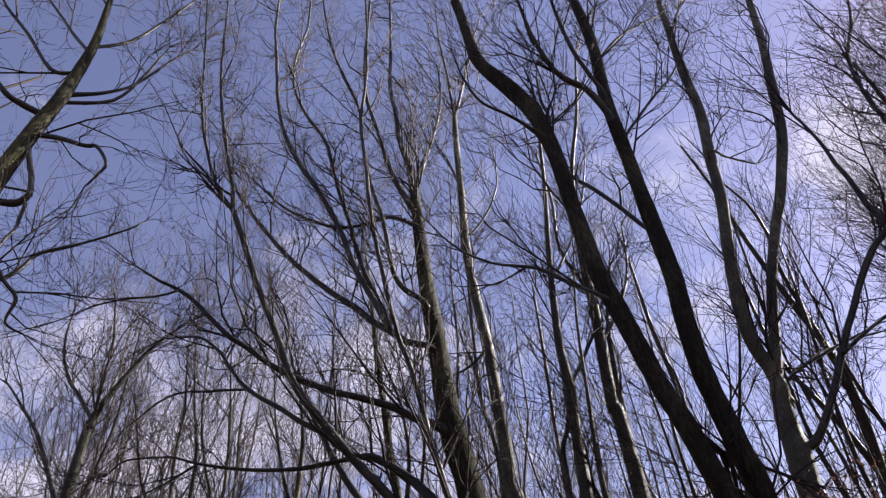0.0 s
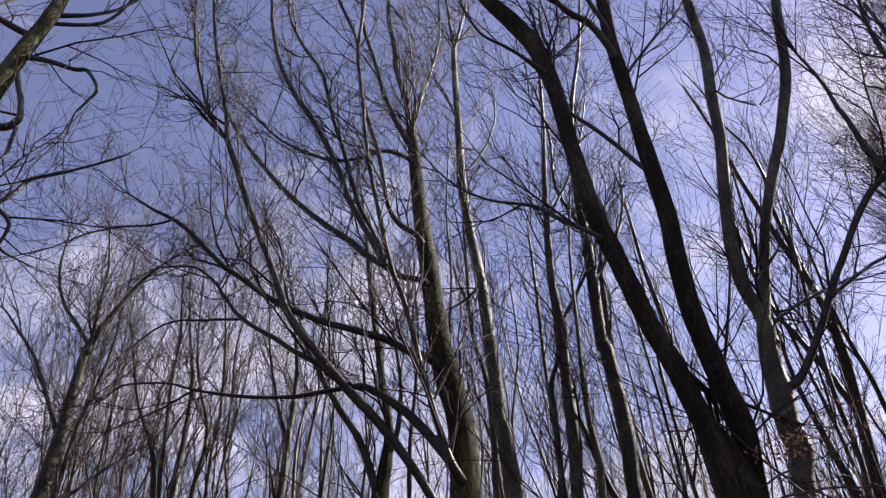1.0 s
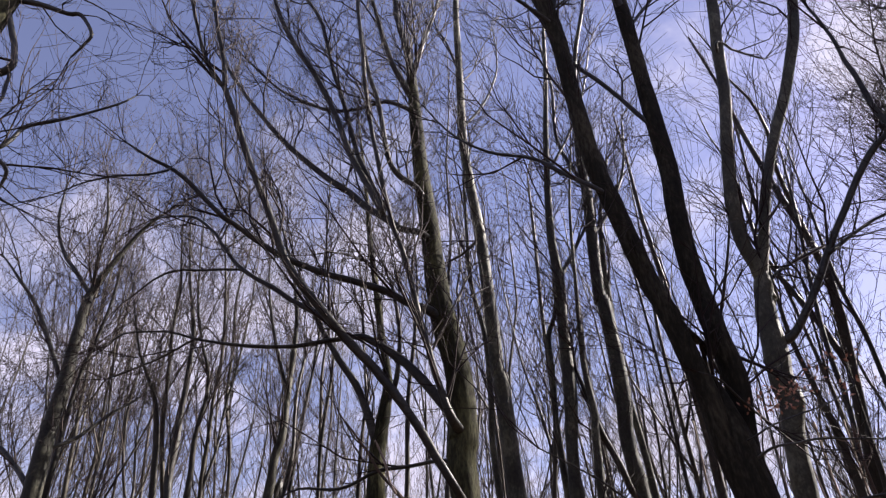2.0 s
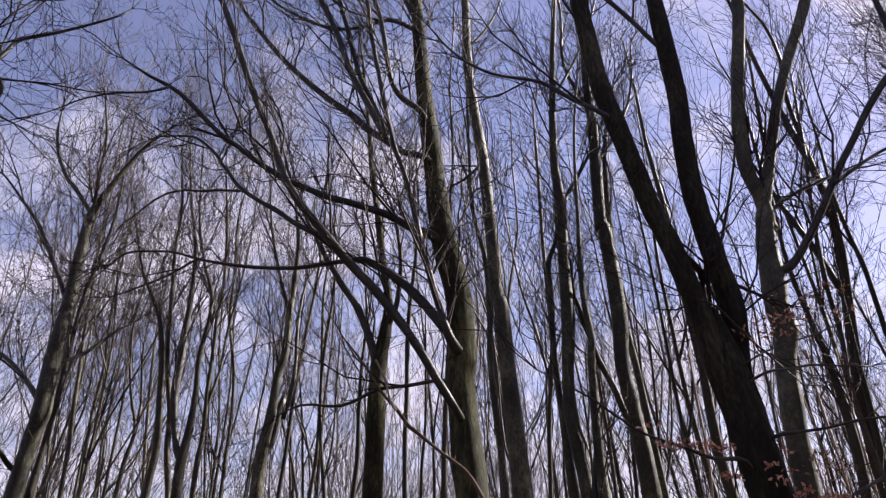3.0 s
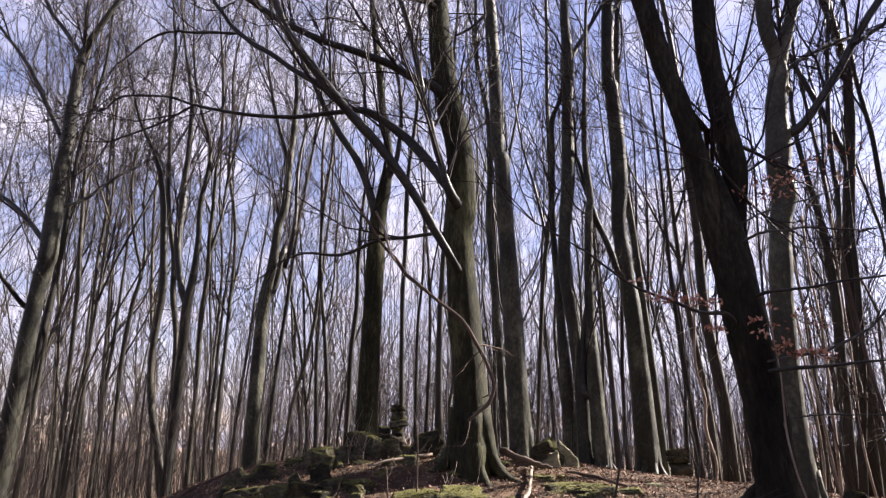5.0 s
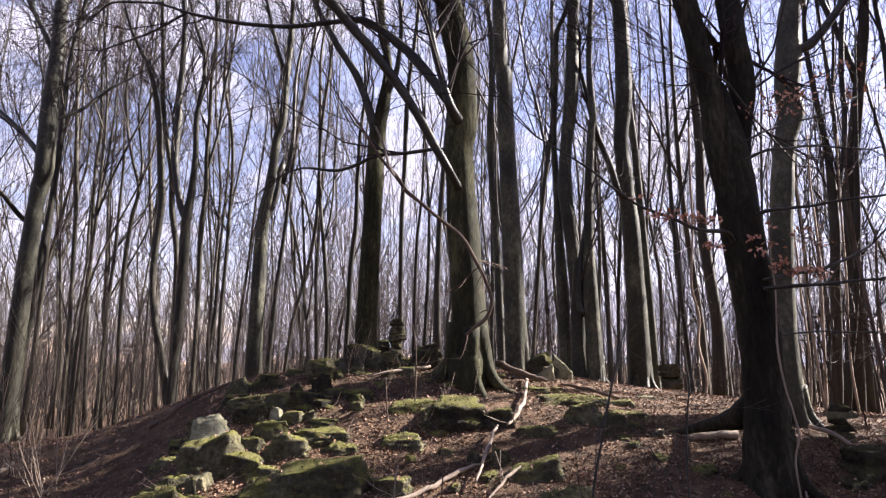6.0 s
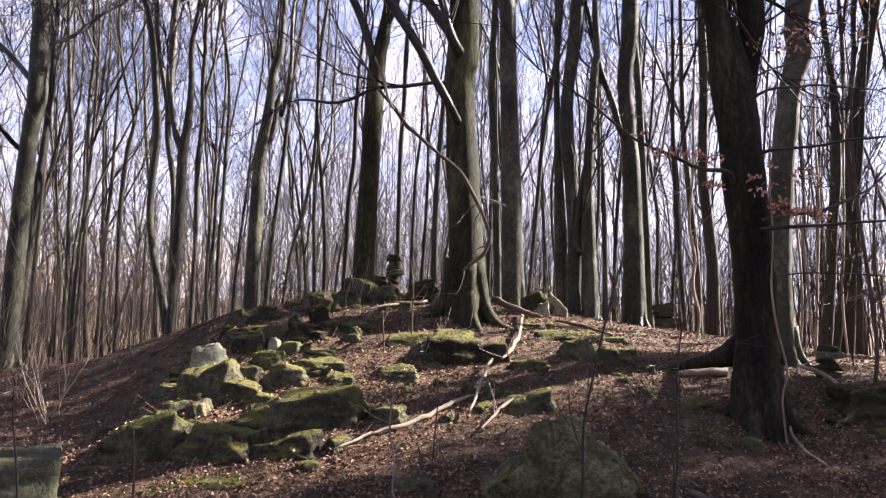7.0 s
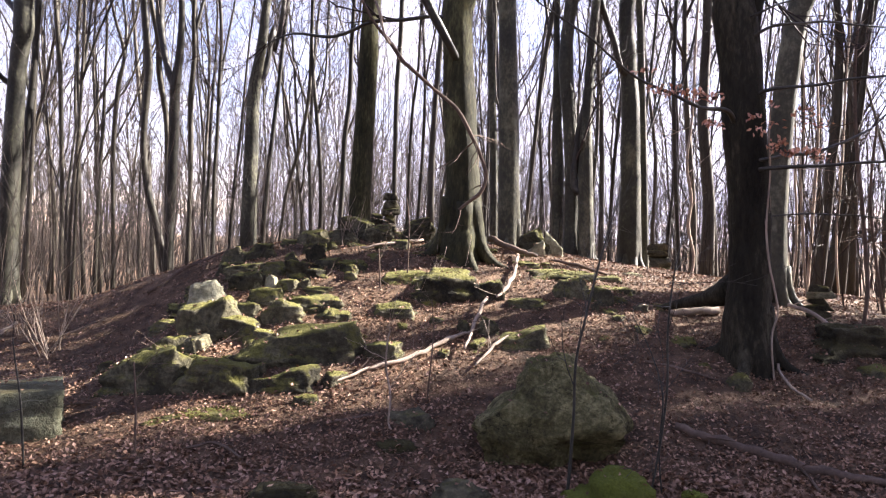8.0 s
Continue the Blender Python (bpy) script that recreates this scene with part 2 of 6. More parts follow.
def leaf_faces(verts, faces, at, size, rng, flat=0.5):
    """One pointed leaf folded along its rib, at a point, turned by chance."""
    turn = Euler((rng.gauss(0, flat), rng.gauss(0, flat), rng.uniform(0, 6.283))).to_matrix()
    curl = rng.uniform(-0.08, 0.3)
    k = len(verts)
    for x, y, z in ((-0.5, 0, 0), (-0.02, 0.3, curl), (0.02, 0, 0), (-0.02, -0.3, curl), (0.55, 0, rng.uniform(-0.05, 0.15))):
        v = turn @ Vector((x * size, y * size, z * size))
        verts.append((at[0] + v.x, at[1] + v.y, at[2] + v.z))
    faces += [(k, k + 2, k + 1), (k, k + 3, k + 2), (k + 1, k + 2, k + 4), (k + 2, k + 3, k + 4)]


def build_litter(count):
    rng = random.Random(5)
    verts, faces = [], []
    for _ in range(count):
        y = rng.uniform(1.6, 3.1) + 10.5 * rng.random() ** 1.4
        x = rng.uniform(-0.78, 0.78) * (y + 0.6)
        if noise.noise(Vector((x * 0.9, y * 0.9, 7.7))) < -0.12 + rng.gauss(0, 0.12) and rng.random() < 0.5:
            continue
        # fewer pale leaves on the left flank: darker ground in place of its shade
        if x < -2.2 and 5.6 < y and rng.random() < 0.45 * ease((-x - 2.2) / 1.2) * ease((y - 5.6) / 0.8):
            continue
        if _ % 8 == 0:
            x, y = rng.gauss(0, 4.5), rng.gauss(-0.5, 3.0)
        leaf_faces(verts, faces, (x, y, height(x, y) + rng.uniform(0.004, 0.022)), rng.uniform(0.02, 0.044) * (1.3 if y < 4.6 else 1.0), rng, 0.5)
    tagged(mesh_object("leaf_litter", verts, faces, LITTER, smooth=False), "fallen brown beech leaves strewn over the ground", "leaves", kind="stuff")


build_litter(170000)

# ---- trees ----
class Tubes:
    """Gathers tapering tubes for one mesh."""

    def __init__(self):
        self.verts, self.faces = [], []

    def add(self, pts, radii, sides, lobes=None, cap=True):
        k = len(self.verts)
        ref = Vector((0.31, 0.87, 0.2))
        n = len(pts)
        for i, p in enumerate(pts):
            d = (pts[min(i + 1, n - 1)] - pts[max(i - 1, 0)])
            u = d.cross(ref)
            if u.length < 1e-6:
                u = d.cross(Vector((1, 0, 0)))
            u.normalize()
            v = d.cross(u).normalized()
            r = radii[i]
            for s in range(sides):
                a = 6.28318 * s / sides
                if lobes:
                    r = radii[i] * (1 + lobes[i] * (0.5 * math.cos(3 * a + 0.7) + 0.5 * math.cos(5 * a + 2.1)))
                q = p + u * (math.cos(a) * r) + v * (math.sin(a) * r)
                self.verts.append((q.x, q.y, q.z))
        for i in range(n - 1):
            for s in range(sides):
                a, b = k + i * sides + s, k + i * sides + (s + 1) % sides
                self.faces.append((a, b, b + sides, a + sides))
        if cap:
            self.faces.append(tuple(range(k + (n - 1) * sides, k + n * sides)))
            self.faces.append(tuple(range(k + sides - 1, k - 1, -1)))

    def make(self, name, mat, parent, label=""):
        return mesh_object(name, self.verts, self.faces, mat, parent, label=label)


def smooth_spine(pts, radii, steps):
    """A Catmull-Rom curve through the points."""
    out, rad = [], []
    n = len(pts)
    for i in range(n - 1):
        p0, p1, p2, p3 = pts[max(i - 1, 0)], pts[i], pts[i + 1], pts[min(i + 2, n - 1)]
        for s in range(steps):
            u = s / steps
            out.append(0.5 * ((2 * p1) + (p2 - p0) * u + (2 * p0 - 5 * p1 + 4 * p2 - p3) * u * u + (3 * p1 - p0 - 3 * p2 + p3) * u ** 3))
            rad.append(radii[i] + (radii[i + 1] - radii[i]) * u)
    out.append(pts[-1])
    rad.append(radii[-1])
    return out, rad


def any_way(rng):
    v = Vector((rng.gauss(0, 1), rng.gauss(0, 1), rng.gauss(0, 1)))
    return v.normalized() if v.length > 1e-6 else Vector((1, 0, 0))


def twig(tubes, p, way, length, radius, rng, depth, up=0.12, children=4, thin=0.0022, wander=0.24):
    """A wandering shoot with side shoots, thinner and shorter each time."""
    segs = 4 if depth else 3
    pts, rad = [p.copy()], [radius]
    way = way.normalized()
    for i in range(segs):
        way = (way + any_way(rng) * wander * (1.0 if depth else 1.25) + Vector((0, 0, up))).normalized()
        pts.append(pts[-1] + way * (length / segs))
        rad.append(max(thin, radius * (1 - 0.8 * (i + 1) / segs)))
    if not depth:
        tubes.add([pts[0], pts[1], pts[3]], [rad[0], rad[1], rad[3]], 3, cap=False)
    else:
        tubes.add(pts, rad, 3, cap=False)
        count = children - 1 if depth == 1 and children > 3 else children
        for c in range(count):
            u = (0.15 + 0.83 * (c + rng.random()) / count) * segs
            i = min(segs - 1, int(u))
            at = pts[i].lerp(pts[i + 1], u - i)
            d = (pts[i + 1] - pts[i]).normalized()
            side = any_way(rng)
            side = (side - d * side.dot(d)).normalized()
            twig(tubes, at, d * 0.8 + side * rng.uniform(0.5, 0.9), length * rng.uniform(0.4, 0.7), max(thin, rad[i] * 0.7), rng, depth - 1, up, children, thin, wander)


def start_tree(label, seed):
    return {"label": label, "rng": random.Random(seed * 17 + 3), "spines": []}


def limb(tree, kind, *points):
    tree["spines"].append((kind, [Vector(p[:3]) for p in points], [p[3] for p in points]))


def build_roots(root, foot, radius, count, rng, bark):
    """Roots that run out from the trunk's foot and sink into the ground."""
    turn = rng.uniform(0, 6.283)
    for k in range(count):
        a = turn + 6.283 * k / count + rng.uniform(-0.35, 0.35)
        way = Vector((math.cos(a), math.sin(a), 0))
        reach = radius * rng.uniform(1.4, 2.8)
        pts, rad = [], []
        for i in range(6):
            u = i / 5
            p = way * (radius * 0.5 + (reach - radius * 0.1) * u ** 1.5) + Vector((-way.y, way.x, 0)) * 0.09 * u * math.sin(4 * u + k)
            g = height(foot.x + p.x, foot.y + p.y) - foot.z
            r = radius * 0.36 * (1 - 0.8 * u) + 0.01
            pts.append(Vector((p.x, p.y, g + radius * 2.6 * (1 - u) ** 3.2 - r * 0.35 - 0.03 * u)))
            rad.append(r)
        sp, rd = smooth_spine(pts, rad, 2)
        t = Tubes()
        t.add(sp, rd, 8)
        t.make("root", bark, root)


def finish_tree(tree, density=1.0, roots=6, bark=None, bare_below=0.0):
    rng = tree["rng"]
    bark = bark or BARK
    base = tree["spines"][0][1][0]
    foot = Vector((base.x, base.y, height(base.x, base.y)))
    root = tagged(new("beech_tree"), tree["label"], "tree")
    root.location = foot
    fine = Tubes()
    axis_points = []
    for n, (kind, pts, radii) in enumerate(tree["spines"]):
        pts = [p - foot for p in pts]
        if n == 0 and roots:
            pts[0].z = min(pts[0].z, 0.0)
            radii = [min(r, 1.2 * radii[2]) for r in radii]
            pts.insert(0, pts[0] - Vector((0, 0, 0.3)))
            radii = [radii[0] * 1.1] + radii
        if n:
            # sink the start into the stem that it springs from
            near = min(axis_points, key=lambda q: (q - pts[0]).length)
            if (near - pts[0]).length < 0.55:
                pts.insert(0, near - (pts[1] - pts[0]).normalized() * 0.05 - Vector((0, 0, min(0.12, 3 * radii[0]) if kind == "limb" else 0.3)))
                radii = [radii[0] * 1.15] + radii
        if kind == "trunk" and radii[-1] > 0.05:
            pts.append(pts[-1] + (pts[-1] - pts[-2]).normalized() * radii[-1] * 2.2)
            radii = radii + [radii[-1] * 0.35]
        sp, rd = smooth_spine(pts, radii, 5 if kind == "trunk" else 4)
        if kind == "trunk":
            axis_points += sp
        rd = [r * (1 + 0.09 * noise.noise(Vector((n * 3.1, i * 0.45, 2.0)))) for i, r in enumerate(rd)]
        if kind != "trunk":
            sp = [p + Vector((noise.noise(p * 2.5 + Vector((n, 0, 0))), noise.noise(p * 2.5 + Vector((0, n, 5))), 0.6 * noise.noise(p * 2.5 + Vector((3, n, 9))))) * (0.014 if radii[0] > 0.03 else 0.03) for p in sp]
        else:
            sp = [p + Vector((noise.noise(p * 0.9 + Vector((n, 0, 0))), noise.noise(p * 0.9 + Vector((0, n, 5))), 0)) * (0.12 * r if i > 4 else 0.0) for i, (p, r) in enumerate(zip(sp, rd))]
        lobes = None
        if kind == "trunk" and n == 0:
            lobes = [0.03 + 0.22 * max(0.0, 1 - p.z / 0.9) ** 2 if p.z > 0 else 0.25 for p in sp]
        t = Tubes()
        big = kind == "trunk" and radii[0] > 0.1
        t.add(sp, rd, 22 if big else 8, lobes)
        t.make(kind, bark if kind in ("trunk", "root") else LIMB_BARK, root)
        if n == 0 and roots:
            build_roots(root, foot, radii[2], roots, rng, bark)
        if kind == "root":
            continue
        total = sum((b - a).length for a, b in zip(sp, sp[1:]))
        first = 0.55 if kind == "trunk" else 0.12
        if n == 0 and len(tree["spines"]) > 8:
            first = 0.75
        dense = density * (0.2 if kind == "limb" and pts[0].z + foot.z < bare_below else 1.0)
        count = int(dense * total * (1 - first) * (1.7 if kind == "limb" else 1.4))
        for _ in range(count):
            u = (first + (1 - first) * rng.random() ** 0.85) * (len(sp) - 1)
            i = min(len(sp) - 2, int(u))
            at = sp[i].lerp(sp[i + 1], u - i)
            d = (sp[i + 1] - sp[i]).normalized()
            side = any_way(rng)
            side = (side - d * side.dot(d)).normalized()
            far = u / (len(sp) - 1)
            length = rng.uniform(0.5, 1.9) * (1.15 - 0.4 * far)
            twig(fine, at, d * rng.uniform(0.5, 1.0) + side * 0.7 + Vector((0, 0, 0.2)), length, min(rd[i] * 0.6, 0.007 + 0.005 * length), rng, 2, 0.13, 4, 0.0034, 0.4)
        for _ in range(int(dense * total * (1 - first) * 0.85)):
            i = rng.randrange(int(first * len(sp)), len(sp) - 1)
            d = (sp[i + 1] - sp[i]).normalized()
            side = any_way(rng)
            side = (side - d * side.dot(d)).normalized()
            twig(fine, sp[i], d * 0.9 + side * 0.55 + Vector((0, 0, 0.25)), rng.uniform(1.5, 3.6), min(rd[i] * 0.65, 0.024), rng, 2, 0.2, 5, 0.0036, 0.32)
        tip = (sp[-1] - sp[-2]).normalized()
        for _ in range(3 if rd[-1] < 0.05 else 0):
            twig(fine, sp[-1], tip + any_way(rng) * 0.45, rng.uniform(1.2, 2.4), max(0.007, rd[-1] * 0.75), rng, 2, 0.12, 5, 0.0032, 0.3)
    tagged(fine.make("crown", TWIG, root, "dense leafless brown twigs"), kind="stuff")
    return root


def wild_tree(name, label, foot, tall, radius, lean, rng, crown=18, mat=None, low=0.25, bend=0.3, forks=3):
    """A slim forest tree: a sinuous stem that forks, upright branches and twigs."""
    root = tagged(new(name), label, "tree")
    root.location = foot
    fine = Tubes()

    def stem(start, way, length, r0, first, branches, sides, main):
        n = 9
        pts, rad = [], []
        phase, swing = rng.uniform(0, 6.3), bend * rng.uniform(0.5, 1.2)
        turn = rng.uniform(0, 6.3)
        side = Vector((math.cos(turn), math.sin(turn), 0))
        for i in range(n):
            u = i / (n - 1)
            sway = side * (swing * (math.sin(phase + 5.5 * u) - math.sin(phase)) * min(1.0, 2 * u))
            if not main:
                sway += Vector((0, 0, 0.12 * length * u * u))
            pts.append(start + way * (length * u) + sway + Vector((rng.gauss(0, 0.06), rng.gauss(0, 0.06), 0)) * (1 if i else 0))
            rad.append(r0 * (1.3 if main and i == 0 else 1.0) * (1 - 0.86 * u ** 1.1) + 0.004)
        sp, rd = smooth_spine(pts, rad, 2)
        t = Tubes()
        t.add(sp, rd, sides)
        t.make("trunk" if main else "fork", mat or BARK_FAR, root)
        for b in range(branches):
            u = first + (0.97 - first) * (b + rng.random()) / branches
            i = min(len(sp) - 2, int(u * (len(sp) - 1)))
            out = Vector((rng.gauss(0, 1), rng.gauss(0, 1), 0)).normalized()
            size = tall * rng.uniform(0.08, 0.26) * (1.2 - 0.6 * u)
            twig(fine, sp[i], out * rng.uniform(0.4, 0.9) + Vector((0, 0, 0.8)), size, max(0.008, min(0.024, rd[i] * 0.34)), rng, 2 if b % 2 else 1, 0.16, 4, 0.005, 0.3)
        return sp, rd

    up = Vector((lean[0], lean[1], 1))
    sp, rd = stem(Vector((0, 0, -0.1)), up, tall, radius, low, crown, 8, True)
    for _ in range(forks):
        i = rng.randrange(int(0.22 * len(sp)), int(0.62 * len(sp)))
        out = Vector((rng.gauss(0, 1), rng.gauss(0, 1), 0)).normalized()
        stem(sp[i], (up * 0.9 + out * rng.uniform(0.16, 0.42)), (tall - sp[i].z) * rng.uniform(0.6, 0.85), rd[i] * rng.uniform(0.45, 0.7), 0.25, 5, 6, False)
    tagged(fine.make("crown", TWIG, root), kind="stuff")
    return root

# spines of x, y, z, radius
tree = start_tree('tall grey-green beech with sweeping bare limbs on the mound', 1)
limb(tree, 'trunk', (0.22, 8.80, 1.43, 0.363), (0.24, 8.82, 1.60, 0.298), (0.25, 8.84, 1.85, 0.248), (0.22, 8.86, 2.51, 0.219), (0.17, 8.89, 3.24, 0.212), (0.10, 8.91, 4.48, 0.190), (0.15, 8.93, 4.79, 0.196), (0.13, 8.95, 5.73, 0.192), (-0.04, 8.97, 6.61, 0.193), (-0.12, 8.99, 7.39, 0.173), (-0.18, 9.01, 8.37, 0.157), (-0.27, 9.04, 9.36, 0.142), (-0.33, 9.06, 10.47, 0.125), (-0.37, 9.08, 11.40, 0.110), (-0.40, 9.10, 12.01, 0.096))
limb(tree, 'limb', (0.01, 8.55, 4.02, 0.055), (-0.29, 8.43, 4.53, 0.059), (-0.73, 8.30, 5.23, 0.064), (-1.18, 8.18, 5.76, 0.064), (-1.47, 8.06, 6.09, 0.061), (-1.82, 7.94, 6.53, 0.057), (-2.13, 7.81, 6.96, 0.054), (-2.42, 7.69, 7.76, 0.053), (-2.65, 7.57, 8.32, 0.050), (-2.92, 7.45, 9.09, 0.052), (-3.08, 7.32, 9.54, 0.049), (-3.22, 7.20, 9.95, 0.045))
limb(tree, 'limb', (-3.22, 7.20, 9.95, 0.036), (-3.42, 7.13, 10.20, 0.032), (-3.66, 7.07, 10.83, 0.028), (-3.91, 7.00, 11.71, 0.030), (-4.09, 6.93, 12.67, 0.026), (-4.28, 6.87, 14.16, 0.022), (-4.58, 6.80, 16.45, 0.019))
limb(tree, 'limb', (-3.22, 7.20, 9.95, 0.041), (-3.32, 7.25, 10.57, 0.038), (-3.58, 7.30, 11.57, 0.030), (-3.88, 7.35, 12.88, 0.032), (-4.14, 7.40, 14.37, 0.029), (-4.34, 7.45, 16.10, 0.025), (-4.52, 7.50, 17.83, 0.020))
limb(tree, 'limb', (0.01, 8.60, 4.92, 0.069), (-0.09, 8.54, 5.23, 0.046), (-0.24, 8.48, 5.80, 0.047), (-0.35, 8.43, 6.30, 0.048), (-0.46, 8.37, 6.91, 0.044), (-0.58, 8.31, 7.45, 0.041), (-0.75, 8.25, 8.01, 0.038), (-0.92, 8.19, 8.97, 0.041), (-1.10, 8.13, 10.23, 0.039), (-1.22, 8.08, 11.69, 0.037), (-1.32, 8.02, 13.22, 0.034), (-1.21, 7.96, 15.00, 0.031), (-1.25, 7.90, 18.01, 0.028))
limb(tree, 'limb', (-0.06, 8.80, 5.16, 0.071), (-0.42, 8.88, 5.68, 0.069), (-0.79, 8.97, 6.09, 0.062), (-1.14, 9.05, 6.38, 0.059), (-1.32, 9.13, 6.48, 0.051), (-1.68, 9.22, 6.50, 0.039), (-2.21, 9.30, 6.48, 0.035), (-2.76, 9.38, 6.53, 0.031), (-3.41, 9.47, 6.66, 0.027), (-4.00, 9.55, 6.84, 0.022), (-4.51, 9.63, 7.03, 0.018), (-5.20, 9.72, 7.09, 0.018), (-5.49, 9.80, 6.94, 0.014))
limb(tree, 'limb', (-4.01, 9.60, 6.84, 0.023), (-4.65, 9.70, 6.56, 0.018), (-5.38, 9.80, 6.33, 0.014))
limb(tree, 'limb', (-0.22, 8.80, 6.67, 0.073), (-0.52, 8.72, 6.77, 0.061), (-0.91, 8.63, 6.97, 0.057), (-1.32, 8.55, 7.10, 0.053), (-1.80, 8.47, 7.24, 0.050), (-2.30, 8.38, 7.46, 0.046), (-2.73, 8.30, 7.73, 0.042), (-3.08, 8.22, 8.01, 0.038), (-3.34, 8.13, 8.19, 0.039), (-3.84, 8.05, 8.74, 0.035), (-4.18, 7.97, 9.03, 0.031), (-4.50, 7.88, 9.20, 0.023), (-4.90, 7.80, 9.48, 0.014))
limb(tree, 'limb', (-4.14, 7.90, 8.95, 0.022), (-4.18, 7.75, 8.76, 0.017), (-4.69, 7.60, 8.59, 0.017), (-5.08, 7.45, 8.40, 0.012), (-5.47, 7.30, 8.02, 0.008))
limb(tree, 'limb', (-1.58, 8.30, 6.30, 0.038), (-2.09, 8.43, 6.70, 0.040), (-2.55, 8.55, 7.09, 0.037), (-3.05, 8.68, 7.50, 0.034), (-3.41, 8.80, 7.98, 0.031), (-3.69, 8.93, 8.42, 0.028), (-4.08, 9.05, 8.84, 0.024), (-4.44, 9.18, 9.01, 0.019), (-4.90, 9.30, 9.11, 0.015))
limb(tree, 'limb', (-3.14, 8.80, 7.59, 0.022), (-3.76, 8.93, 7.71, 0.022), (-4.44, 9.07, 7.76, 0.018), (-5.10, 9.20, 7.34, 0.009))
limb(tree, 'limb', (-0.33, 8.80, 8.10, 0.054), (-0.65, 8.90, 8.28, 0.059), (-0.93, 9.00, 8.62, 0.065), (-1.23, 9.10, 8.90, 0.062), (-1.54, 9.20, 9.32, 0.059), (-1.97, 9.30, 9.78, 0.056), (-2.44, 9.40, 10.33, 0.053), (-2.94, 9.50, 10.99, 0.049), (-3.50, 9.60, 11.86, 0.046), (-3.98, 9.70, 12.71, 0.042), (-4.39, 9.80, 13.51, 0.038), (-4.64, 9.90, 14.35, 0.026), (-4.98, 10.00, 15.60, 0.021))
limb(tree, 'limb', (-0.91, 8.80, 8.52, 0.060), (-1.25, 8.88, 9.34, 0.058), (-1.57, 8.96, 10.18, 0.056), (-1.87, 9.04, 11.17, 0.054), (-2.30, 9.12, 12.29, 0.057), (-2.84, 9.20, 13.45, 0.055), (-3.27, 9.28, 14.62, 0.052), (-3.60, 9.36, 16.13, 0.048), (-3.84, 9.44, 18.11, 0.045), (-4.09, 9.52, 20.08, 0.040), (-4.17, 9.60, 21.96, 0.035))
limb(tree, 'limb', (-0.91, 8.80, 8.58, 0.051), (-1.16, 8.95, 9.39, 0.049), (-1.44, 9.09, 10.21, 0.046), (-1.69, 9.24, 11.42, 0.044), (-1.98, 9.38, 12.62, 0.047), (-2.17, 9.53, 13.56, 0.044), (-2.44, 9.67, 14.80, 0.040), (-3.04, 9.82, 16.22, 0.042), (-3.48, 9.96, 17.78, 0.038), (-3.57, 10.11, 19.46, 0.040), (-3.40, 10.25, 21.30, 0.035), (-3.47, 10.40, 23.43, 0.028))
limb(tree, 'limb', (-0.35, 8.80, 9.02, 0.052), (-0.61, 8.74, 9.22, 0.052), (-0.78, 8.68, 9.50, 0.048), (-0.87, 8.62, 9.99, 0.045), (-1.00, 8.57, 10.95, 0.047), (-1.15, 8.51, 11.53, 0.043), (-1.26, 8.45, 12.32, 0.039), (-1.37, 8.39, 13.17, 0.035), (-1.43, 8.33, 14.09, 0.036), (-1.76, 8.28, 15.14, 0.032), (-2.05, 8.22, 16.29, 0.026), (-2.26, 8.16, 17.55, 0.028), (-2.38, 8.10, 18.62, 0.022))
limb(tree, 'limb', (-0.40, 9.10, 11.97, 0.079), (-0.47, 9.22, 12.95, 0.072), (-0.66, 9.33, 14.09, 0.063), (-0.74, 9.45, 15.35, 0.060), (-0.87, 9.57, 16.75, 0.057), (-0.82, 9.68, 18.87, 0.047), (-0.82, 9.80, 21.72, 0.034))
limb(tree, 'limb', (-0.37, 9.10, 11.39, 0.071), (-0.60, 8.99, 11.91, 0.062), (-0.80, 8.88, 12.41, 0.057), (-0.95, 8.76, 13.02, 0.047), (-1.08, 8.65, 13.66, 0.042), (-1.28, 8.54, 14.57, 0.044), (-1.34, 8.43, 15.77, 0.039), (-1.27, 8.31, 17.10, 0.034), (-1.19, 8.20, 18.60, 0.029))
limb(tree, 'limb', (-0.38, 9.10, 12.00, 0.051), (-0.16, 9.23, 13.10, 0.036), (0.15, 9.35, 14.41, 0.032), (0.35, 9.48, 15.68, 0.027), (0.39, 9.60, 17.38, 0.022))
limb(tree, 'limb', (0.04, 8.80, 4.41, 0.029), (-0.18, 8.93, 4.49, 0.026), (-0.56, 9.07, 4.48, 0.026), (-1.02, 9.20, 4.48, 0.026), (-1.56, 9.33, 4.31, 0.023), (-2.13, 9.47, 4.38, 0.016), (-2.55, 9.60, 4.25, 0.008))
limb(tree, 'limb', (-0.38, 9.10, 11.11, 0.049), (-0.92, 9.30, 11.63, 0.039), (-1.51, 9.50, 11.67, 0.034), (-2.13, 9.70, 11.92, 0.035), (-2.80, 9.90, 12.50, 0.030), (-3.39, 10.10, 13.14, 0.025), (-4.22, 10.30, 14.35, 0.020))
finish_tree(tree)
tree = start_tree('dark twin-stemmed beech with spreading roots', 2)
limb(tree, 'trunk', (2.98, 6.60, 0.40, 0.275), (2.96, 6.60, 0.65, 0.232), (2.95, 6.60, 0.92, 0.210), (2.96, 6.60, 1.36, 0.190), (2.94, 6.60, 1.79, 0.189), (2.90, 6.60, 2.33, 0.189), (2.85, 6.60, 2.88, 0.190), (2.81, 6.62, 3.36, 0.185), (2.79, 6.66, 3.90, 0.165), (2.78, 6.69, 4.30, 0.08))
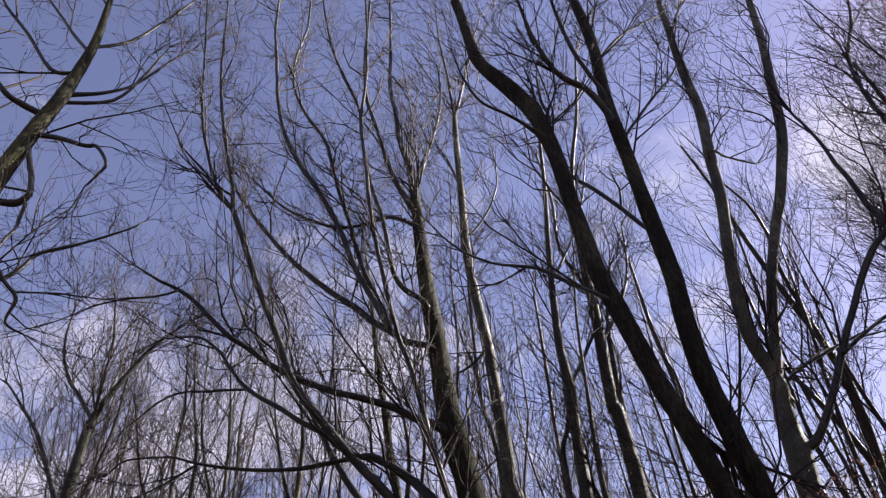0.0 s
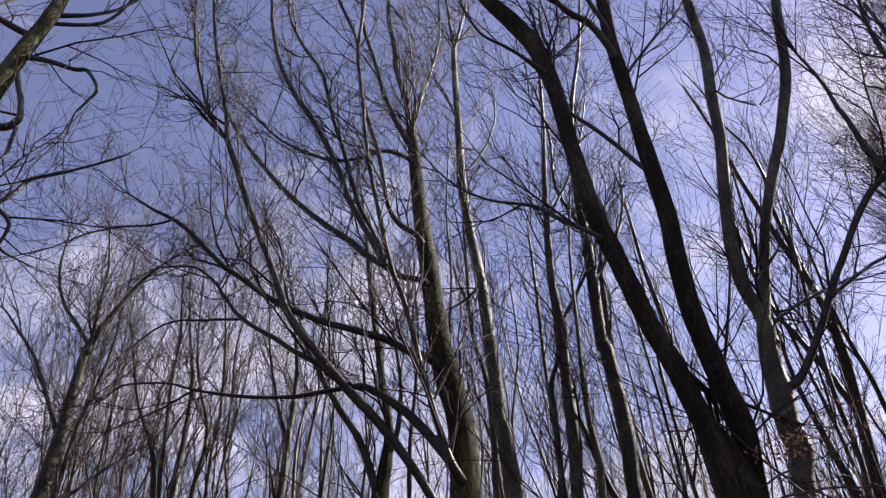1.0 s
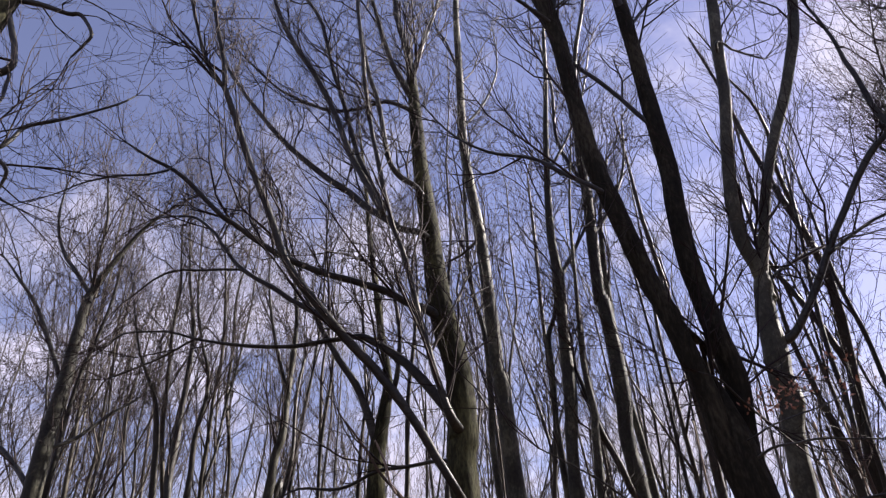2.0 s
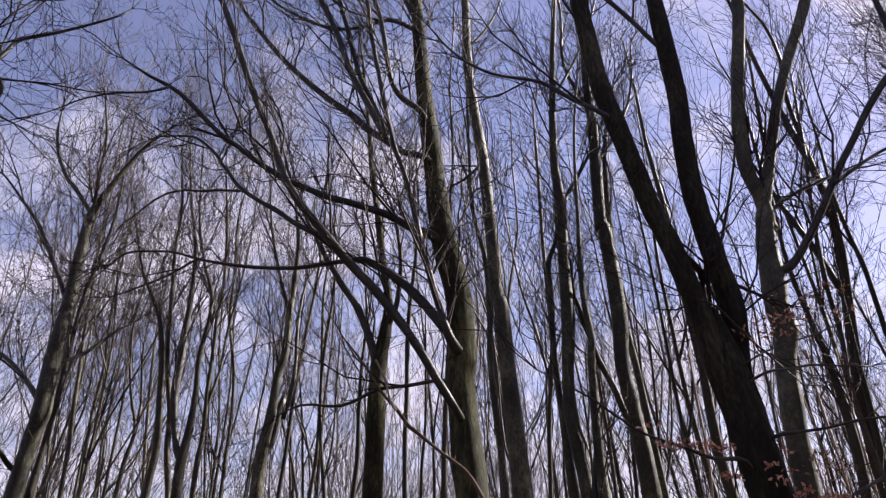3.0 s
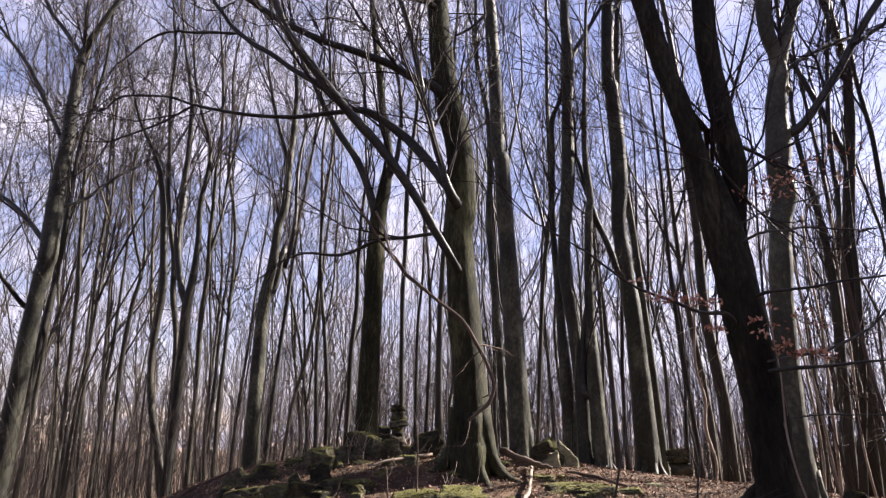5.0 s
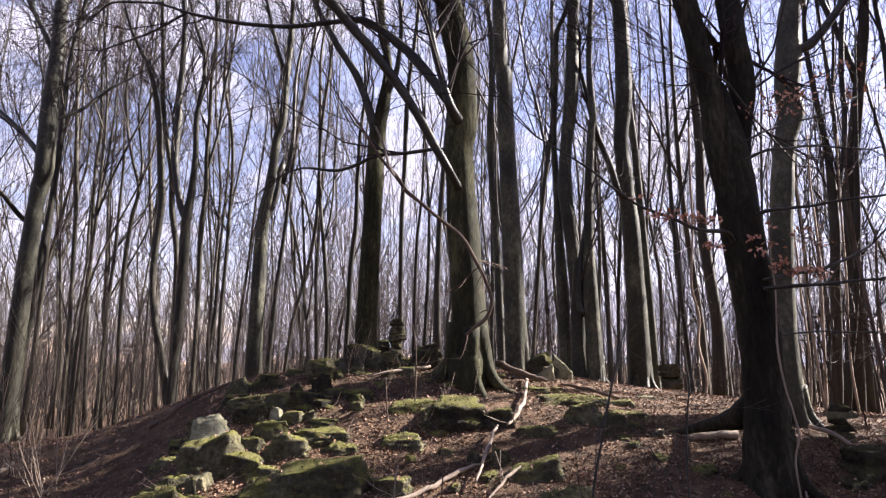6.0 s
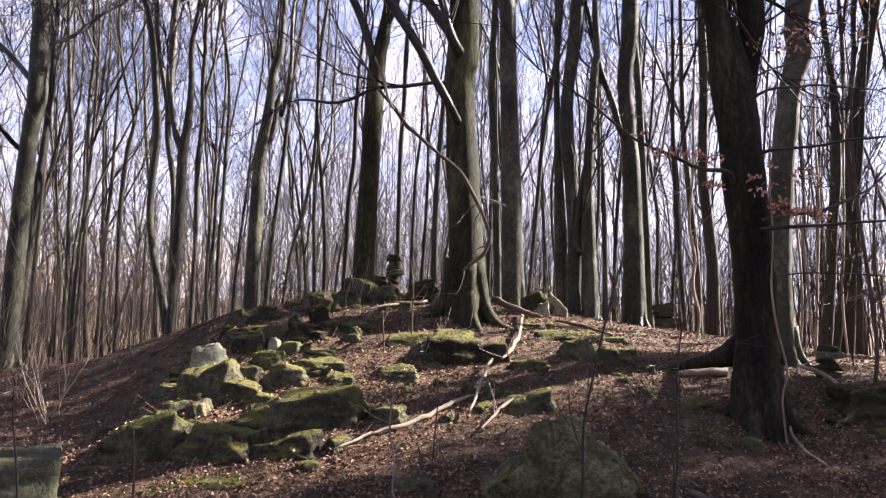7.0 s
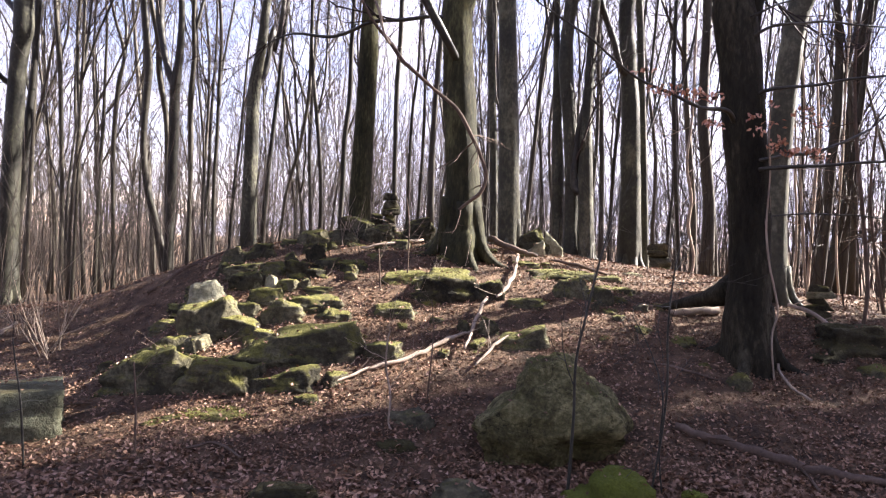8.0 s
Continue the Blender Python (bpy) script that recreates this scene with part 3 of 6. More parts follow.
limb(tree, 'trunk', (2.80, 6.60, 2.40, 0.105), (2.71, 6.60, 3.30, 0.108), (2.65, 6.60, 3.74, 0.114), (2.63, 6.60, 4.29, 0.117), (2.55, 6.60, 4.72, 0.115), (2.45, 6.60, 5.22, 0.114), (2.35, 6.67, 5.69, 0.114), (2.25, 6.67, 6.26, 0.117), (2.15, 6.68, 6.85, 0.120), (2.05, 6.69, 7.42, 0.120), (1.99, 6.70, 8.29, 0.117), (1.95, 6.70, 9.22, 0.114), (1.92, 6.71, 10.06, 0.125), (1.78, 6.72, 11.11, 0.145), (1.50, 6.73, 11.83, 0.144), (1.06, 6.73, 12.77, 0.120), (0.94, 6.74, 13.67, 0.107), (0.81, 6.75, 15.24, 0.101))
limb(tree, 'trunk', (2.97, 6.68, 2.40, 0.110), (2.97, 6.75, 3.24, 0.116), (2.92, 6.75, 3.74, 0.122), (3.02, 6.75, 4.42, 0.129), (2.97, 6.75, 4.98, 0.124), (3.00, 6.90, 5.47, 0.126), (2.97, 6.93, 6.10, 0.126), (3.01, 6.96, 6.86, 0.126), (3.09, 6.99, 7.57, 0.124), (3.11, 7.01, 8.46, 0.125), (3.13, 7.04, 9.44, 0.115), (3.16, 7.07, 10.59, 0.113), (3.20, 7.10, 11.97, 0.114), (3.38, 7.12, 13.91, 0.111), (3.37, 7.15, 15.50, 0.104))
limb(tree, 'root', (2.94, 6.70, 1.21, 0.165), (2.84, 6.95, 1.10, 0.125), (2.75, 7.20, 1.03, 0.080), (2.66, 7.45, 0.97, 0.062), (2.50, 7.65, 0.90, 0.040), (2.33, 7.80, 0.85, 0.022))
limb(tree, 'limb', (2.45, 6.60, 5.25, 0.042), (2.61, 6.75, 5.14, 0.042), (2.82, 6.90, 5.01, 0.042))
limb(tree, 'limb', (3.10, 7.00, 11.22, 0.067), (2.82, 6.80, 11.73, 0.059), (2.43, 6.60, 11.84, 0.054), (2.17, 6.40, 12.10, 0.044), (1.97, 6.20, 12.73, 0.035), (1.85, 6.00, 13.62, 0.026))
limb(tree, 'limb', (3.03, 7.00, 8.45, 0.036), (2.78, 7.10, 9.04, 0.034), (2.50, 7.20, 9.64, 0.035), (2.25, 7.30, 10.13, 0.028), (2.11, 7.40, 10.87, 0.019), (2.13, 7.50, 11.81, 0.015))
limb(tree, 'limb', (3.27, 7.10, 12.96, 0.037), (3.98, 7.33, 14.18, 0.029), (4.71, 7.57, 15.06, 0.024), (5.38, 7.80, 15.80, 0.019))
limb(tree, 'limb', (3.16, 7.00, 11.89, 0.040), (2.82, 6.73, 12.73, 0.041), (2.64, 6.47, 13.51, 0.037), (2.53, 6.20, 13.89, 0.027))
limb(tree, 'limb', (3.24, 7.00, 10.65, 0.028), (4.06, 7.33, 11.97, 0.026), (4.93, 7.67, 13.29, 0.022), (5.96, 8.00, 15.25, 0.019))
limb(tree, 'limb', (1.79, 6.60, 10.34, 0.036), (1.29, 6.40, 10.66, 0.027), (0.87, 6.20, 10.82, 0.022), (0.64, 6.00, 11.19, 0.018), (0.51, 5.80, 11.73, 0.009))
limb(tree, 'limb', (1.98, 6.60, 10.68, 0.027), (1.99, 6.85, 11.59, 0.029), (2.10, 7.10, 12.67, 0.021))
limb(tree, 'limb', (1.97, 6.60, 7.03, 0.032), (1.61, 6.78, 7.49, 0.030), (1.32, 6.96, 7.90, 0.027), (0.73, 7.14, 8.24, 0.020), (0.28, 7.32, 8.75, 0.017), (-0.11, 7.50, 9.53, 0.013))
limb(tree, 'limb', (2.63, 6.40, 2.83, 0.024), (2.31, 6.26, 2.85, 0.018), (1.95, 6.11, 2.94, 0.015), (1.66, 5.97, 3.02, 0.012), (1.40, 5.83, 3.15, 0.010), (1.15, 5.69, 3.29, 0.009), (0.89, 5.54, 3.40, 0.007), (0.69, 5.40, 3.46, 0.006))
limb(tree, 'limb', (3.05, 6.62, 4.08, 0.016), (2.89, 6.50, 4.17, 0.014), (2.70, 6.35, 4.31, 0.012), (2.48, 6.25, 4.38, 0.007))
limb(tree, 'limb', (2.94, 6.40, 3.04, 0.018), (3.10, 6.20, 3.03, 0.015), (3.25, 6.00, 3.02, 0.012), (3.47, 5.80, 3.03, 0.012), (3.72, 5.60, 3.02, 0.009))
limb(tree, 'limb', (2.93, 6.40, 2.32, 0.021), (3.19, 6.32, 2.34, 0.018), (3.51, 6.25, 2.35, 0.015), (3.77, 6.17, 2.37, 0.013), (4.07, 6.10, 2.40, 0.010))
limb(tree, 'limb', (2.96, 6.40, 2.41, 0.016), (3.30, 6.56, 2.48, 0.016), (3.66, 6.72, 2.54, 0.017), (3.97, 6.88, 2.65, 0.014), (4.23, 7.04, 2.78, 0.014), (4.47, 7.20, 2.88, 0.012))
limb(tree, 'limb', (3.00, 6.40, 3.64, 0.014), (3.36, 6.53, 3.73, 0.012), (3.75, 6.67, 3.78, 0.011), (4.32, 6.80, 3.80, 0.009))
limb(tree, 'limb', (2.93, 6.40, 3.78, 0.010), (3.31, 6.67, 3.99, 0.009), (3.96, 6.93, 4.22, 0.008), (4.50, 7.20, 4.52, 0.006))
limb(tree, 'limb', (3.26, 6.90, 1.89, 0.009), (3.64, 6.97, 1.95, 0.009), (4.14, 7.03, 1.95, 0.008), (4.57, 7.10, 1.92, 0.006))
twin_beech = finish_tree(tree, 1.2, 4, SHADED_BARK, 4.6)
tree = start_tree('slender sunlit beech forking into three stems', 3)
limb(tree, 'trunk', (4.19, 8.60, 0.92, 0.235), (4.16, 8.60, 1.17, 0.18), (4.13, 8.60, 1.87, 0.155), (4.17, 8.60, 2.80, 0.145), (4.25, 8.60, 3.79, 0.142), (4.35, 8.60, 4.49, 0.134), (4.46, 8.60, 4.88, 0.159), (4.43, 8.60, 5.17, 0.158), (4.49, 8.60, 5.70, 0.165), (4.53, 8.60, 6.20, 0.140), (4.64, 8.60, 6.68, 0.129))
limb(tree, 'trunk', (4.64, 8.60, 6.73, 0.089), (4.61, 8.56, 7.00, 0.098), (4.53, 8.53, 7.48, 0.106), (4.58, 8.49, 8.21, 0.106), (4.80, 8.45, 9.25, 0.103), (5.07, 8.42, 10.43, 0.100), (5.26, 8.38, 11.64, 0.107), (5.48, 8.35, 12.83, 0.102), (5.56, 8.31, 14.21, 0.097), (5.72, 8.27, 15.78, 0.084), (5.89, 8.24, 17.32, 0.069), (6.16, 8.20, 19.07, 0.044))
limb(tree, 'trunk', (4.64, 8.60, 6.68, 0.088), (4.92, 8.63, 7.52, 0.085), (5.33, 8.67, 8.62, 0.083), (5.79, 8.70, 9.63, 0.088), (6.50, 8.73, 11.05, 0.101), (7.14, 8.77, 12.58, 0.103), (7.59, 8.80, 14.20, 0.106), (8.06, 8.83, 15.85, 0.094), (8.57, 8.87, 18.07, 0.088), (9.08, 8.90, 20.03, 0.047))
limb(tree, 'limb', (4.53, 8.60, 5.74, 0.068), (4.75, 8.50, 5.79, 0.060), (5.13, 8.40, 6.28, 0.054), (5.58, 8.30, 7.00, 0.052), (6.04, 8.20, 7.69, 0.050), (6.68, 8.10, 8.55, 0.053), (7.07, 8.00, 8.90, 0.049), (7.32, 7.90, 9.09, 0.045))
limb(tree, 'limb', (7.14, 7.90, 8.92, 0.058), (7.09, 8.00, 9.36, 0.055), (7.17, 8.10, 10.01, 0.048), (7.23, 8.20, 10.80, 0.041), (7.28, 8.30, 11.76, 0.032), (7.25, 8.40, 12.63, 0.023))
limb(tree, 'limb', (8.37, 7.90, 11.07, 0.045), (8.51, 8.04, 11.84, 0.043), (8.74, 8.18, 13.06, 0.040), (9.15, 8.32, 14.30, 0.043), (10.02, 8.46, 15.87, 0.039), (10.61, 8.60, 17.15, 0.035))
limb(tree, 'limb', (5.50, 8.20, 6.89, 0.036), (6.17, 8.50, 7.38, 0.029), (6.86, 8.80, 7.85, 0.026), (7.72, 9.10, 8.34, 0.019))
limb(tree, 'limb', (4.62, 8.60, 6.64, 0.032), (5.29, 8.93, 7.17, 0.030), (6.05, 9.27, 7.63, 0.027), (6.63, 9.60, 8.02, 0.014))
limb(tree, 'limb', (5.18, 8.20, 11.51, 0.026), (5.77, 8.70, 11.79, 0.022), (6.58, 9.20, 12.11, 0.017))
limb(tree, 'limb', (5.55, 8.20, 14.04, 0.036), (5.46, 7.80, 14.98, 0.031), (5.57, 7.40, 15.20, 0.024))
finish_tree(tree, 1.2, bark=SUNLIT_BARK)
tree = start_tree('straight grey beech standing on the mound', 4)
limb(tree, 'trunk', (0.97, 10.00, 1.62, 0.231), (0.95, 10.00, 1.87, 0.165), (0.90, 10.00, 3.47, 0.140), (0.84, 10.00, 5.11, 0.127), (0.82, 10.00, 6.00, 0.122), (0.77, 10.00, 6.22, 0.112), (0.76, 10.00, 7.18, 0.110), (0.73, 10.00, 8.03, 0.106), (0.69, 10.00, 8.98, 0.102), (0.60, 10.00, 10.05, 0.092), (0.54, 10.00, 11.25, 0.086), (0.59, 10.00, 13.15, 0.081), (0.63, 10.00, 14.99, 0.068), (0.67, 10.00, 15.79, 0.063))
limb(tree, 'limb', (0.67, 10.00, 15.79, 0.042), (0.63, 10.17, 17.70, 0.038), (0.53, 10.33, 20.40, 0.025), (0.59, 10.50, 22.85, 0.018))
limb(tree, 'limb', (0.66, 10.00, 15.67, 0.042), (0.99, 9.80, 16.80, 0.036), (1.29, 9.60, 18.06, 0.030), (1.72, 9.40, 19.45, 0.016))
limb(tree, 'limb', (0.59, 10.00, 13.15, 0.031), (0.36, 10.27, 14.50, 0.027), (0.14, 10.53, 15.53, 0.021), (0.09, 10.80, 17.65, 0.016))
limb(tree, 'limb', (0.68, 10.00, 8.74, 0.030), (0.34, 10.25, 8.58, 0.025), (-0.08, 10.50, 8.55, 0.015))
limb(tree, 'limb', (0.50, 10.00, 11.41, 0.029), (1.07, 10.20, 12.38, 0.024), (1.47, 10.40, 13.68, 0.020), (1.52, 10.60, 15.19, 0.014))
finish_tree(tree, bark=GREY_BARK)
tree = start_tree('slim grey beech close beside another trunk', 5)
limb(tree, 'trunk', (0.81, 11.00, 1.74, 0.091), (0.76, 11.00, 3.20, 0.068), (0.68, 11.00, 4.56, 0.054), (0.65, 11.00, 5.46, 0.054), (0.69, 11.00, 6.22, 0.054), (0.68, 11.00, 7.32, 0.046), (0.51, 11.00, 8.44, 0.042), (0.51, 11.00, 9.73, 0.034), (0.54, 11.00, 11.20, 0.024))
finish_tree(tree, bark=GREY_BARK)
tree = start_tree('grey beech with a gently curving trunk', 6)
limb(tree, 'trunk', (2.23, 12.00, 1.51, 0.178), (2.23, 12.00, 1.91, 0.133), (2.21, 12.00, 2.90, 0.123), (2.14, 12.00, 3.88, 0.128), (2.06, 12.00, 4.67, 0.128), (2.09, 12.00, 5.46, 0.108), (2.22, 12.00, 6.59, 0.129), (2.29, 12.00, 7.99, 0.108), (2.37, 12.00, 8.98, 0.114), (2.35, 12.00, 10.09, 0.090), (2.46, 12.00, 11.48, 0.077), (2.63, 12.00, 13.07, 0.068), (2.84, 12.00, 14.66, 0.058), (3.08, 12.00, 17.00, 0.040))
limb(tree, 'limb', (2.37, 12.00, 8.98, 0.051), (2.81, 12.33, 9.84, 0.048), (3.29, 12.67, 10.77, 0.038), (3.90, 13.00, 12.14, 0.028))
limb(tree, 'limb', (2.48, 12.00, 11.82, 0.039), (3.25, 12.33, 13.31, 0.035), (3.97, 12.67, 15.24, 0.031), (4.56, 13.00, 17.53, 0.017))
finish_tree(tree, bark=GREY_BARK)
tree = start_tree('forked beech with a pale sunlit crotch', 7)
limb(tree, 'trunk', (2.47, 11.80, 1.46, 0.185), (2.45, 11.80, 1.91, 0.131), (2.41, 11.80, 2.88, 0.121), (2.41, 11.80, 3.85, 0.087), (2.45, 11.80, 4.82, 0.078), (2.52, 11.80, 5.79, 0.073), (2.56, 11.80, 6.05, 0.067), (2.52, 11.80, 7.08, 0.054), (2.64, 11.80, 8.70, 0.039), (2.81, 11.80, 10.64, 0.030), (3.11, 11.80, 12.44, 0.020))
limb(tree, 'limb', (2.24, 11.90, 2.59, 0.078), (2.27, 11.87, 3.32, 0.059), (2.31, 11.83, 3.76, 0.039), (2.38, 11.80, 4.09, 0.029))
finish_tree(tree, bark=GREY_BARK)
tree = start_tree('slim straight beech in a close group of three', 8)
limb(tree, 'trunk', (2.06, 12.40, 1.55, 0.163), (2.06, 12.40, 1.91, 0.117), (2.03, 12.40, 2.93, 0.112), (1.99, 12.40, 3.95, 0.082), (1.96, 12.40, 4.97, 0.061), (1.94, 12.40, 5.99, 0.056), (2.01, 12.40, 7.25, 0.059), (2.04, 12.40, 7.92, 0.054), (2.29, 12.40, 8.65, 0.041), (2.37, 12.40, 10.32, 0.024))
finish_tree(tree, bark=GREY_BARK)
tree = start_tree('tall straight beech with a smooth grey trunk', 9)
limb(tree, 'trunk', (3.42, 12.60, 1.29, 0.301), (3.42, 12.60, 1.75, 0.218), (3.40, 12.60, 2.99, 0.176), (3.37, 12.60, 4.03, 0.166), (3.30, 12.60, 5.06, 0.145), (3.25, 12.60, 5.88, 0.140), (3.35, 12.60, 6.93, 0.158), (3.33, 12.60, 8.73, 0.148), (3.27, 12.60, 8.85, 0.134), (3.36, 12.60, 10.25, 0.131), (3.45, 12.60, 11.52, 0.119), (3.47, 12.60, 12.58, 0.103), (3.58, 12.60, 14.13, 0.081), (3.91, 12.60, 16.36, 0.064), (4.57, 12.60, 18.96, 0.052), (5.17, 12.60, 22.13, 0.038))
limb(tree, 'limb', (3.11, 12.40, 4.80, 0.061), (2.95, 12.32, 5.28, 0.061), (2.79, 12.24, 5.65, 0.055), (2.70, 12.16, 5.84, 0.053), (2.58, 12.08, 6.27, 0.048), (2.41, 12.00, 6.94, 0.038))
limb(tree, 'limb', (3.45, 12.60, 11.52, 0.053), (3.40, 12.85, 12.44, 0.055), (3.12, 13.10, 13.85, 0.044), (3.31, 13.35, 16.08, 0.040), (3.26, 13.60, 18.19, 0.035))
limb(tree, 'limb', (3.33, 12.60, 10.41, 0.050), (3.99, 12.93, 11.38, 0.040), (4.71, 13.27, 13.01, 0.036), (5.09, 13.60, 14.95, 0.024))
finish_tree(tree, bark=GREY_BARK)
tree = start_tree('slim beech leaning a little', 10)
limb(tree, 'trunk', (3.83, 13.00, 1.55, 0.086), (3.65, 13.00, 5.18, 0.069), (3.58, 13.00, 6.24, 0.069), (3.51, 13.00, 7.09, 0.081), (3.55, 13.00, 8.95, 0.085), (3.64, 13.00, 10.20, 0.063), (3.81, 13.00, 11.46, 0.047), (4.25, 13.00, 13.03, 0.029))
finish_tree(tree, bark=GREY_BARK)
tree = start_tree('thick dark beech beside the cairn', 11)
limb(tree, 'trunk', (-1.67, 13.60, 1.87, 0.314), (-1.67, 13.60, 2.30, 0.218), (-1.63, 13.60, 3.53, 0.196), (-1.58, 13.60, 4.98, 0.190), (-1.54, 13.60, 6.21, 0.168), (-1.41, 13.60, 6.96, 0.139), (-1.32, 13.60, 7.75, 0.092), (-1.47, 13.60, 8.82, 0.079), (-1.58, 13.60, 9.94, 0.077), (-1.73, 13.60, 11.19, 0.068), (-1.84, 13.60, 12.58, 0.057), (-2.00, 13.60, 14.34, 0.038), (-2.17, 13.60, 15.89, 0.024))
limb(tree, 'limb', (-1.51, 13.60, 6.08, 0.106), (-1.73, 13.54, 6.94, 0.090), (-1.98, 13.48, 7.58, 0.085), (-2.36, 13.41, 8.17, 0.074), (-2.65, 13.35, 8.70, 0.069), (-2.88, 13.29, 9.16, 0.050), (-3.24, 13.22, 9.90, 0.038), (-3.63, 13.16, 10.95, 0.033), (-4.02, 13.10, 12.44, 0.021))
limb(tree, 'limb', (-1.37, 13.60, 7.09, 0.073), (-1.12, 13.43, 7.67, 0.061), (-1.03, 13.27, 8.67, 0.049), (-1.17, 13.10, 9.72, 0.038))
finish_tree(tree)
tree = start_tree("slender beech leaning at the wood's edge", 12)
limb(tree, 'trunk', (-8.59, 13.60, 0.38, 0.247), (-8.62, 13.60, 0.99, 0.185), (-8.62, 13.60, 1.89, 0.179), (-8.56, 13.60, 3.57, 0.173), (-8.48, 13.60, 5.02, 0.157), (-8.40, 13.60, 5.64, 0.188), (-8.41, 13.60, 6.88, 0.170), (-8.37, 13.60, 7.94, 0.150), (-8.39, 13.60, 9.36, 0.116), (-8.35, 13.60, 10.25, 0.099), (-7.98, 13.60, 11.18, 0.067), (-7.45, 13.60, 12.14, 0.048), (-7.03, 13.60, 12.59, 0.035))
limb(tree, 'limb', (-8.37, 13.60, 10.33, 0.060), (-8.99, 13.85, 11.14, 0.055), (-9.62, 14.10, 11.91, 0.049), (-10.22, 14.35, 13.16, 0.037), (-10.51, 14.60, 14.68, 0.023))
limb(tree, 'limb', (-8.32, 13.60, 10.41, 0.046), (-8.19, 13.27, 11.12, 0.040), (-8.01, 12.93, 11.99, 0.033), (-8.10, 12.60, 13.03, 0.020))
limb(tree, 'limb', (-8.58, 13.60, 5.95, 0.059), (-9.20, 13.93, 6.51, 0.055), (-9.97, 14.27, 7.10, 0.051), (-10.71, 14.60, 7.45, 0.039))
limb(tree, 'limb', (-8.81, 13.60, 4.59, 0.051), (-8.79, 13.10, 4.82, 0.044), (-8.89, 12.60, 5.15, 0.032))
limb(tree, 'limb', (-8.30, 13.60, 6.63, 0.042), (-7.93, 13.93, 6.99, 0.037), (-7.55, 14.27, 7.58, 0.032), (-7.12, 14.60, 8.06, 0.020))
limb(tree, 'limb', (-8.37, 13.60, 7.94, 0.056), (-8.95, 13.70, 8.99, 0.052), (-9.63, 13.80, 10.11, 0.047), (-10.46, 13.90, 11.14, 0.034), (-11.12, 14.00, 11.89, 0.021))
finish_tree(tree, 1.4, bark=GREY_BARK)
tree = start_tree('slim beech forking low into two stems', 13)
limb(tree, 'trunk', (-4.26, 15.00, 1.57, 0.210), (-4.26, 15.00, 2.19, 0.167), (-4.24, 15.00, 3.67, 0.148), (-4.21, 15.00, 4.72, 0.142), (-4.07, 15.00, 5.76, 0.105), (-3.98, 15.00, 6.69, 0.092), (-3.86, 15.00, 7.14, 0.093), (-3.81, 15.00, 8.29, 0.082), (-3.74, 15.00, 9.35, 0.063), (-3.77, 15.00, 10.47, 0.050), (-4.01, 15.00, 12.00, 0.030))
limb(tree, 'limb', (-4.15, 15.00, 4.84, 0.080), (-3.98, 15.10, 5.30, 0.068), (-3.87, 15.20, 6.20, 0.056), (-3.86, 15.30, 5.73, 0.058), (-3.69, 15.40, 6.85, 0.047), (-3.73, 15.50, 8.20, 0.042), (-3.61, 15.60, 9.32, 0.029))
limb(tree, 'limb', (-3.83, 15.00, 8.14, 0.054), (-4.05, 14.83, 8.97, 0.048), (-4.31, 14.67, 10.13, 0.035), (-4.43, 14.50, 11.34, 0.021))
finish_tree(tree, 1.4, bark=GREY_BARK)
tree = start_tree('sunlit beech branching overhead', 14)
limb(tree, 'trunk', (-5.74, 6.00, 5.05, 0.122), (-6.13, 6.04, 7.23, 0.136), (-6.38, 6.09, 8.96, 0.140), (-6.39, 6.13, 9.98, 0.138), (-6.30, 6.18, 11.13, 0.127), (-6.18, 6.22, 12.14, 0.116), (-6.15, 6.27, 13.28, 0.098), (-6.21, 6.31, 14.39, 0.077), (-6.41, 6.36, 15.91, 0.059), (-6.71, 6.40, 17.68, 0.039))
limb(tree, 'limb', (-6.27, 6.20, 11.54, 0.056), (-6.57, 6.00, 11.62, 0.055), (-6.76, 5.80, 11.68, 0.046), (-7.12, 5.60, 12.18, 0.042))
limb(tree, 'limb', (-6.16, 6.30, 12.28, 0.049), (-5.72, 6.47, 12.52, 0.035), (-5.29, 6.65, 12.99, 0.026), (-4.93, 6.83, 14.00, 0.022), (-4.67, 7.00, 14.67, 0.017))
limb(tree, 'limb', (-6.27, 6.20, 11.01, 0.045), (-5.90, 6.23, 10.93, 0.045), (-5.40, 6.27, 10.71, 0.036), (-5.21, 6.30, 10.69, 0.031), (-4.97, 6.33, 10.28, 0.026), (-5.07, 6.37, 10.07, 0.021), (-5.21, 6.40, 9.86, 0.013))
limb(tree, 'limb', (-6.30, 6.20, 10.80, 0.044), (-5.87, 6.20, 9.73, 0.041), (-5.86, 6.20, 9.46, 0.053), (-6.04, 6.20, 9.38, 0.057), (-6.52, 6.20, 9.57, 0.057))
limb(tree, 'limb', (-5.83, 6.20, 9.36, 0.028), (-5.66, 6.07, 8.74, 0.023), (-5.64, 5.93, 8.27, 0.018), (-5.59, 5.80, 7.96, 0.014))
limb(tree, 'limb', (-6.28, 6.30, 12.98, 0.041), (-6.55, 6.10, 12.85, 0.035), (-7.19, 5.90, 13.83, 0.031), (-7.70, 5.70, 14.51, 0.027), (-7.92, 5.50, 14.94, 0.016))
limb(tree, 'limb', (-6.16, 6.30, 13.63, 0.037), (-6.90, 6.47, 14.79, 0.034), (-7.56, 6.63, 15.92, 0.030), (-8.51, 6.80, 17.47, 0.026))
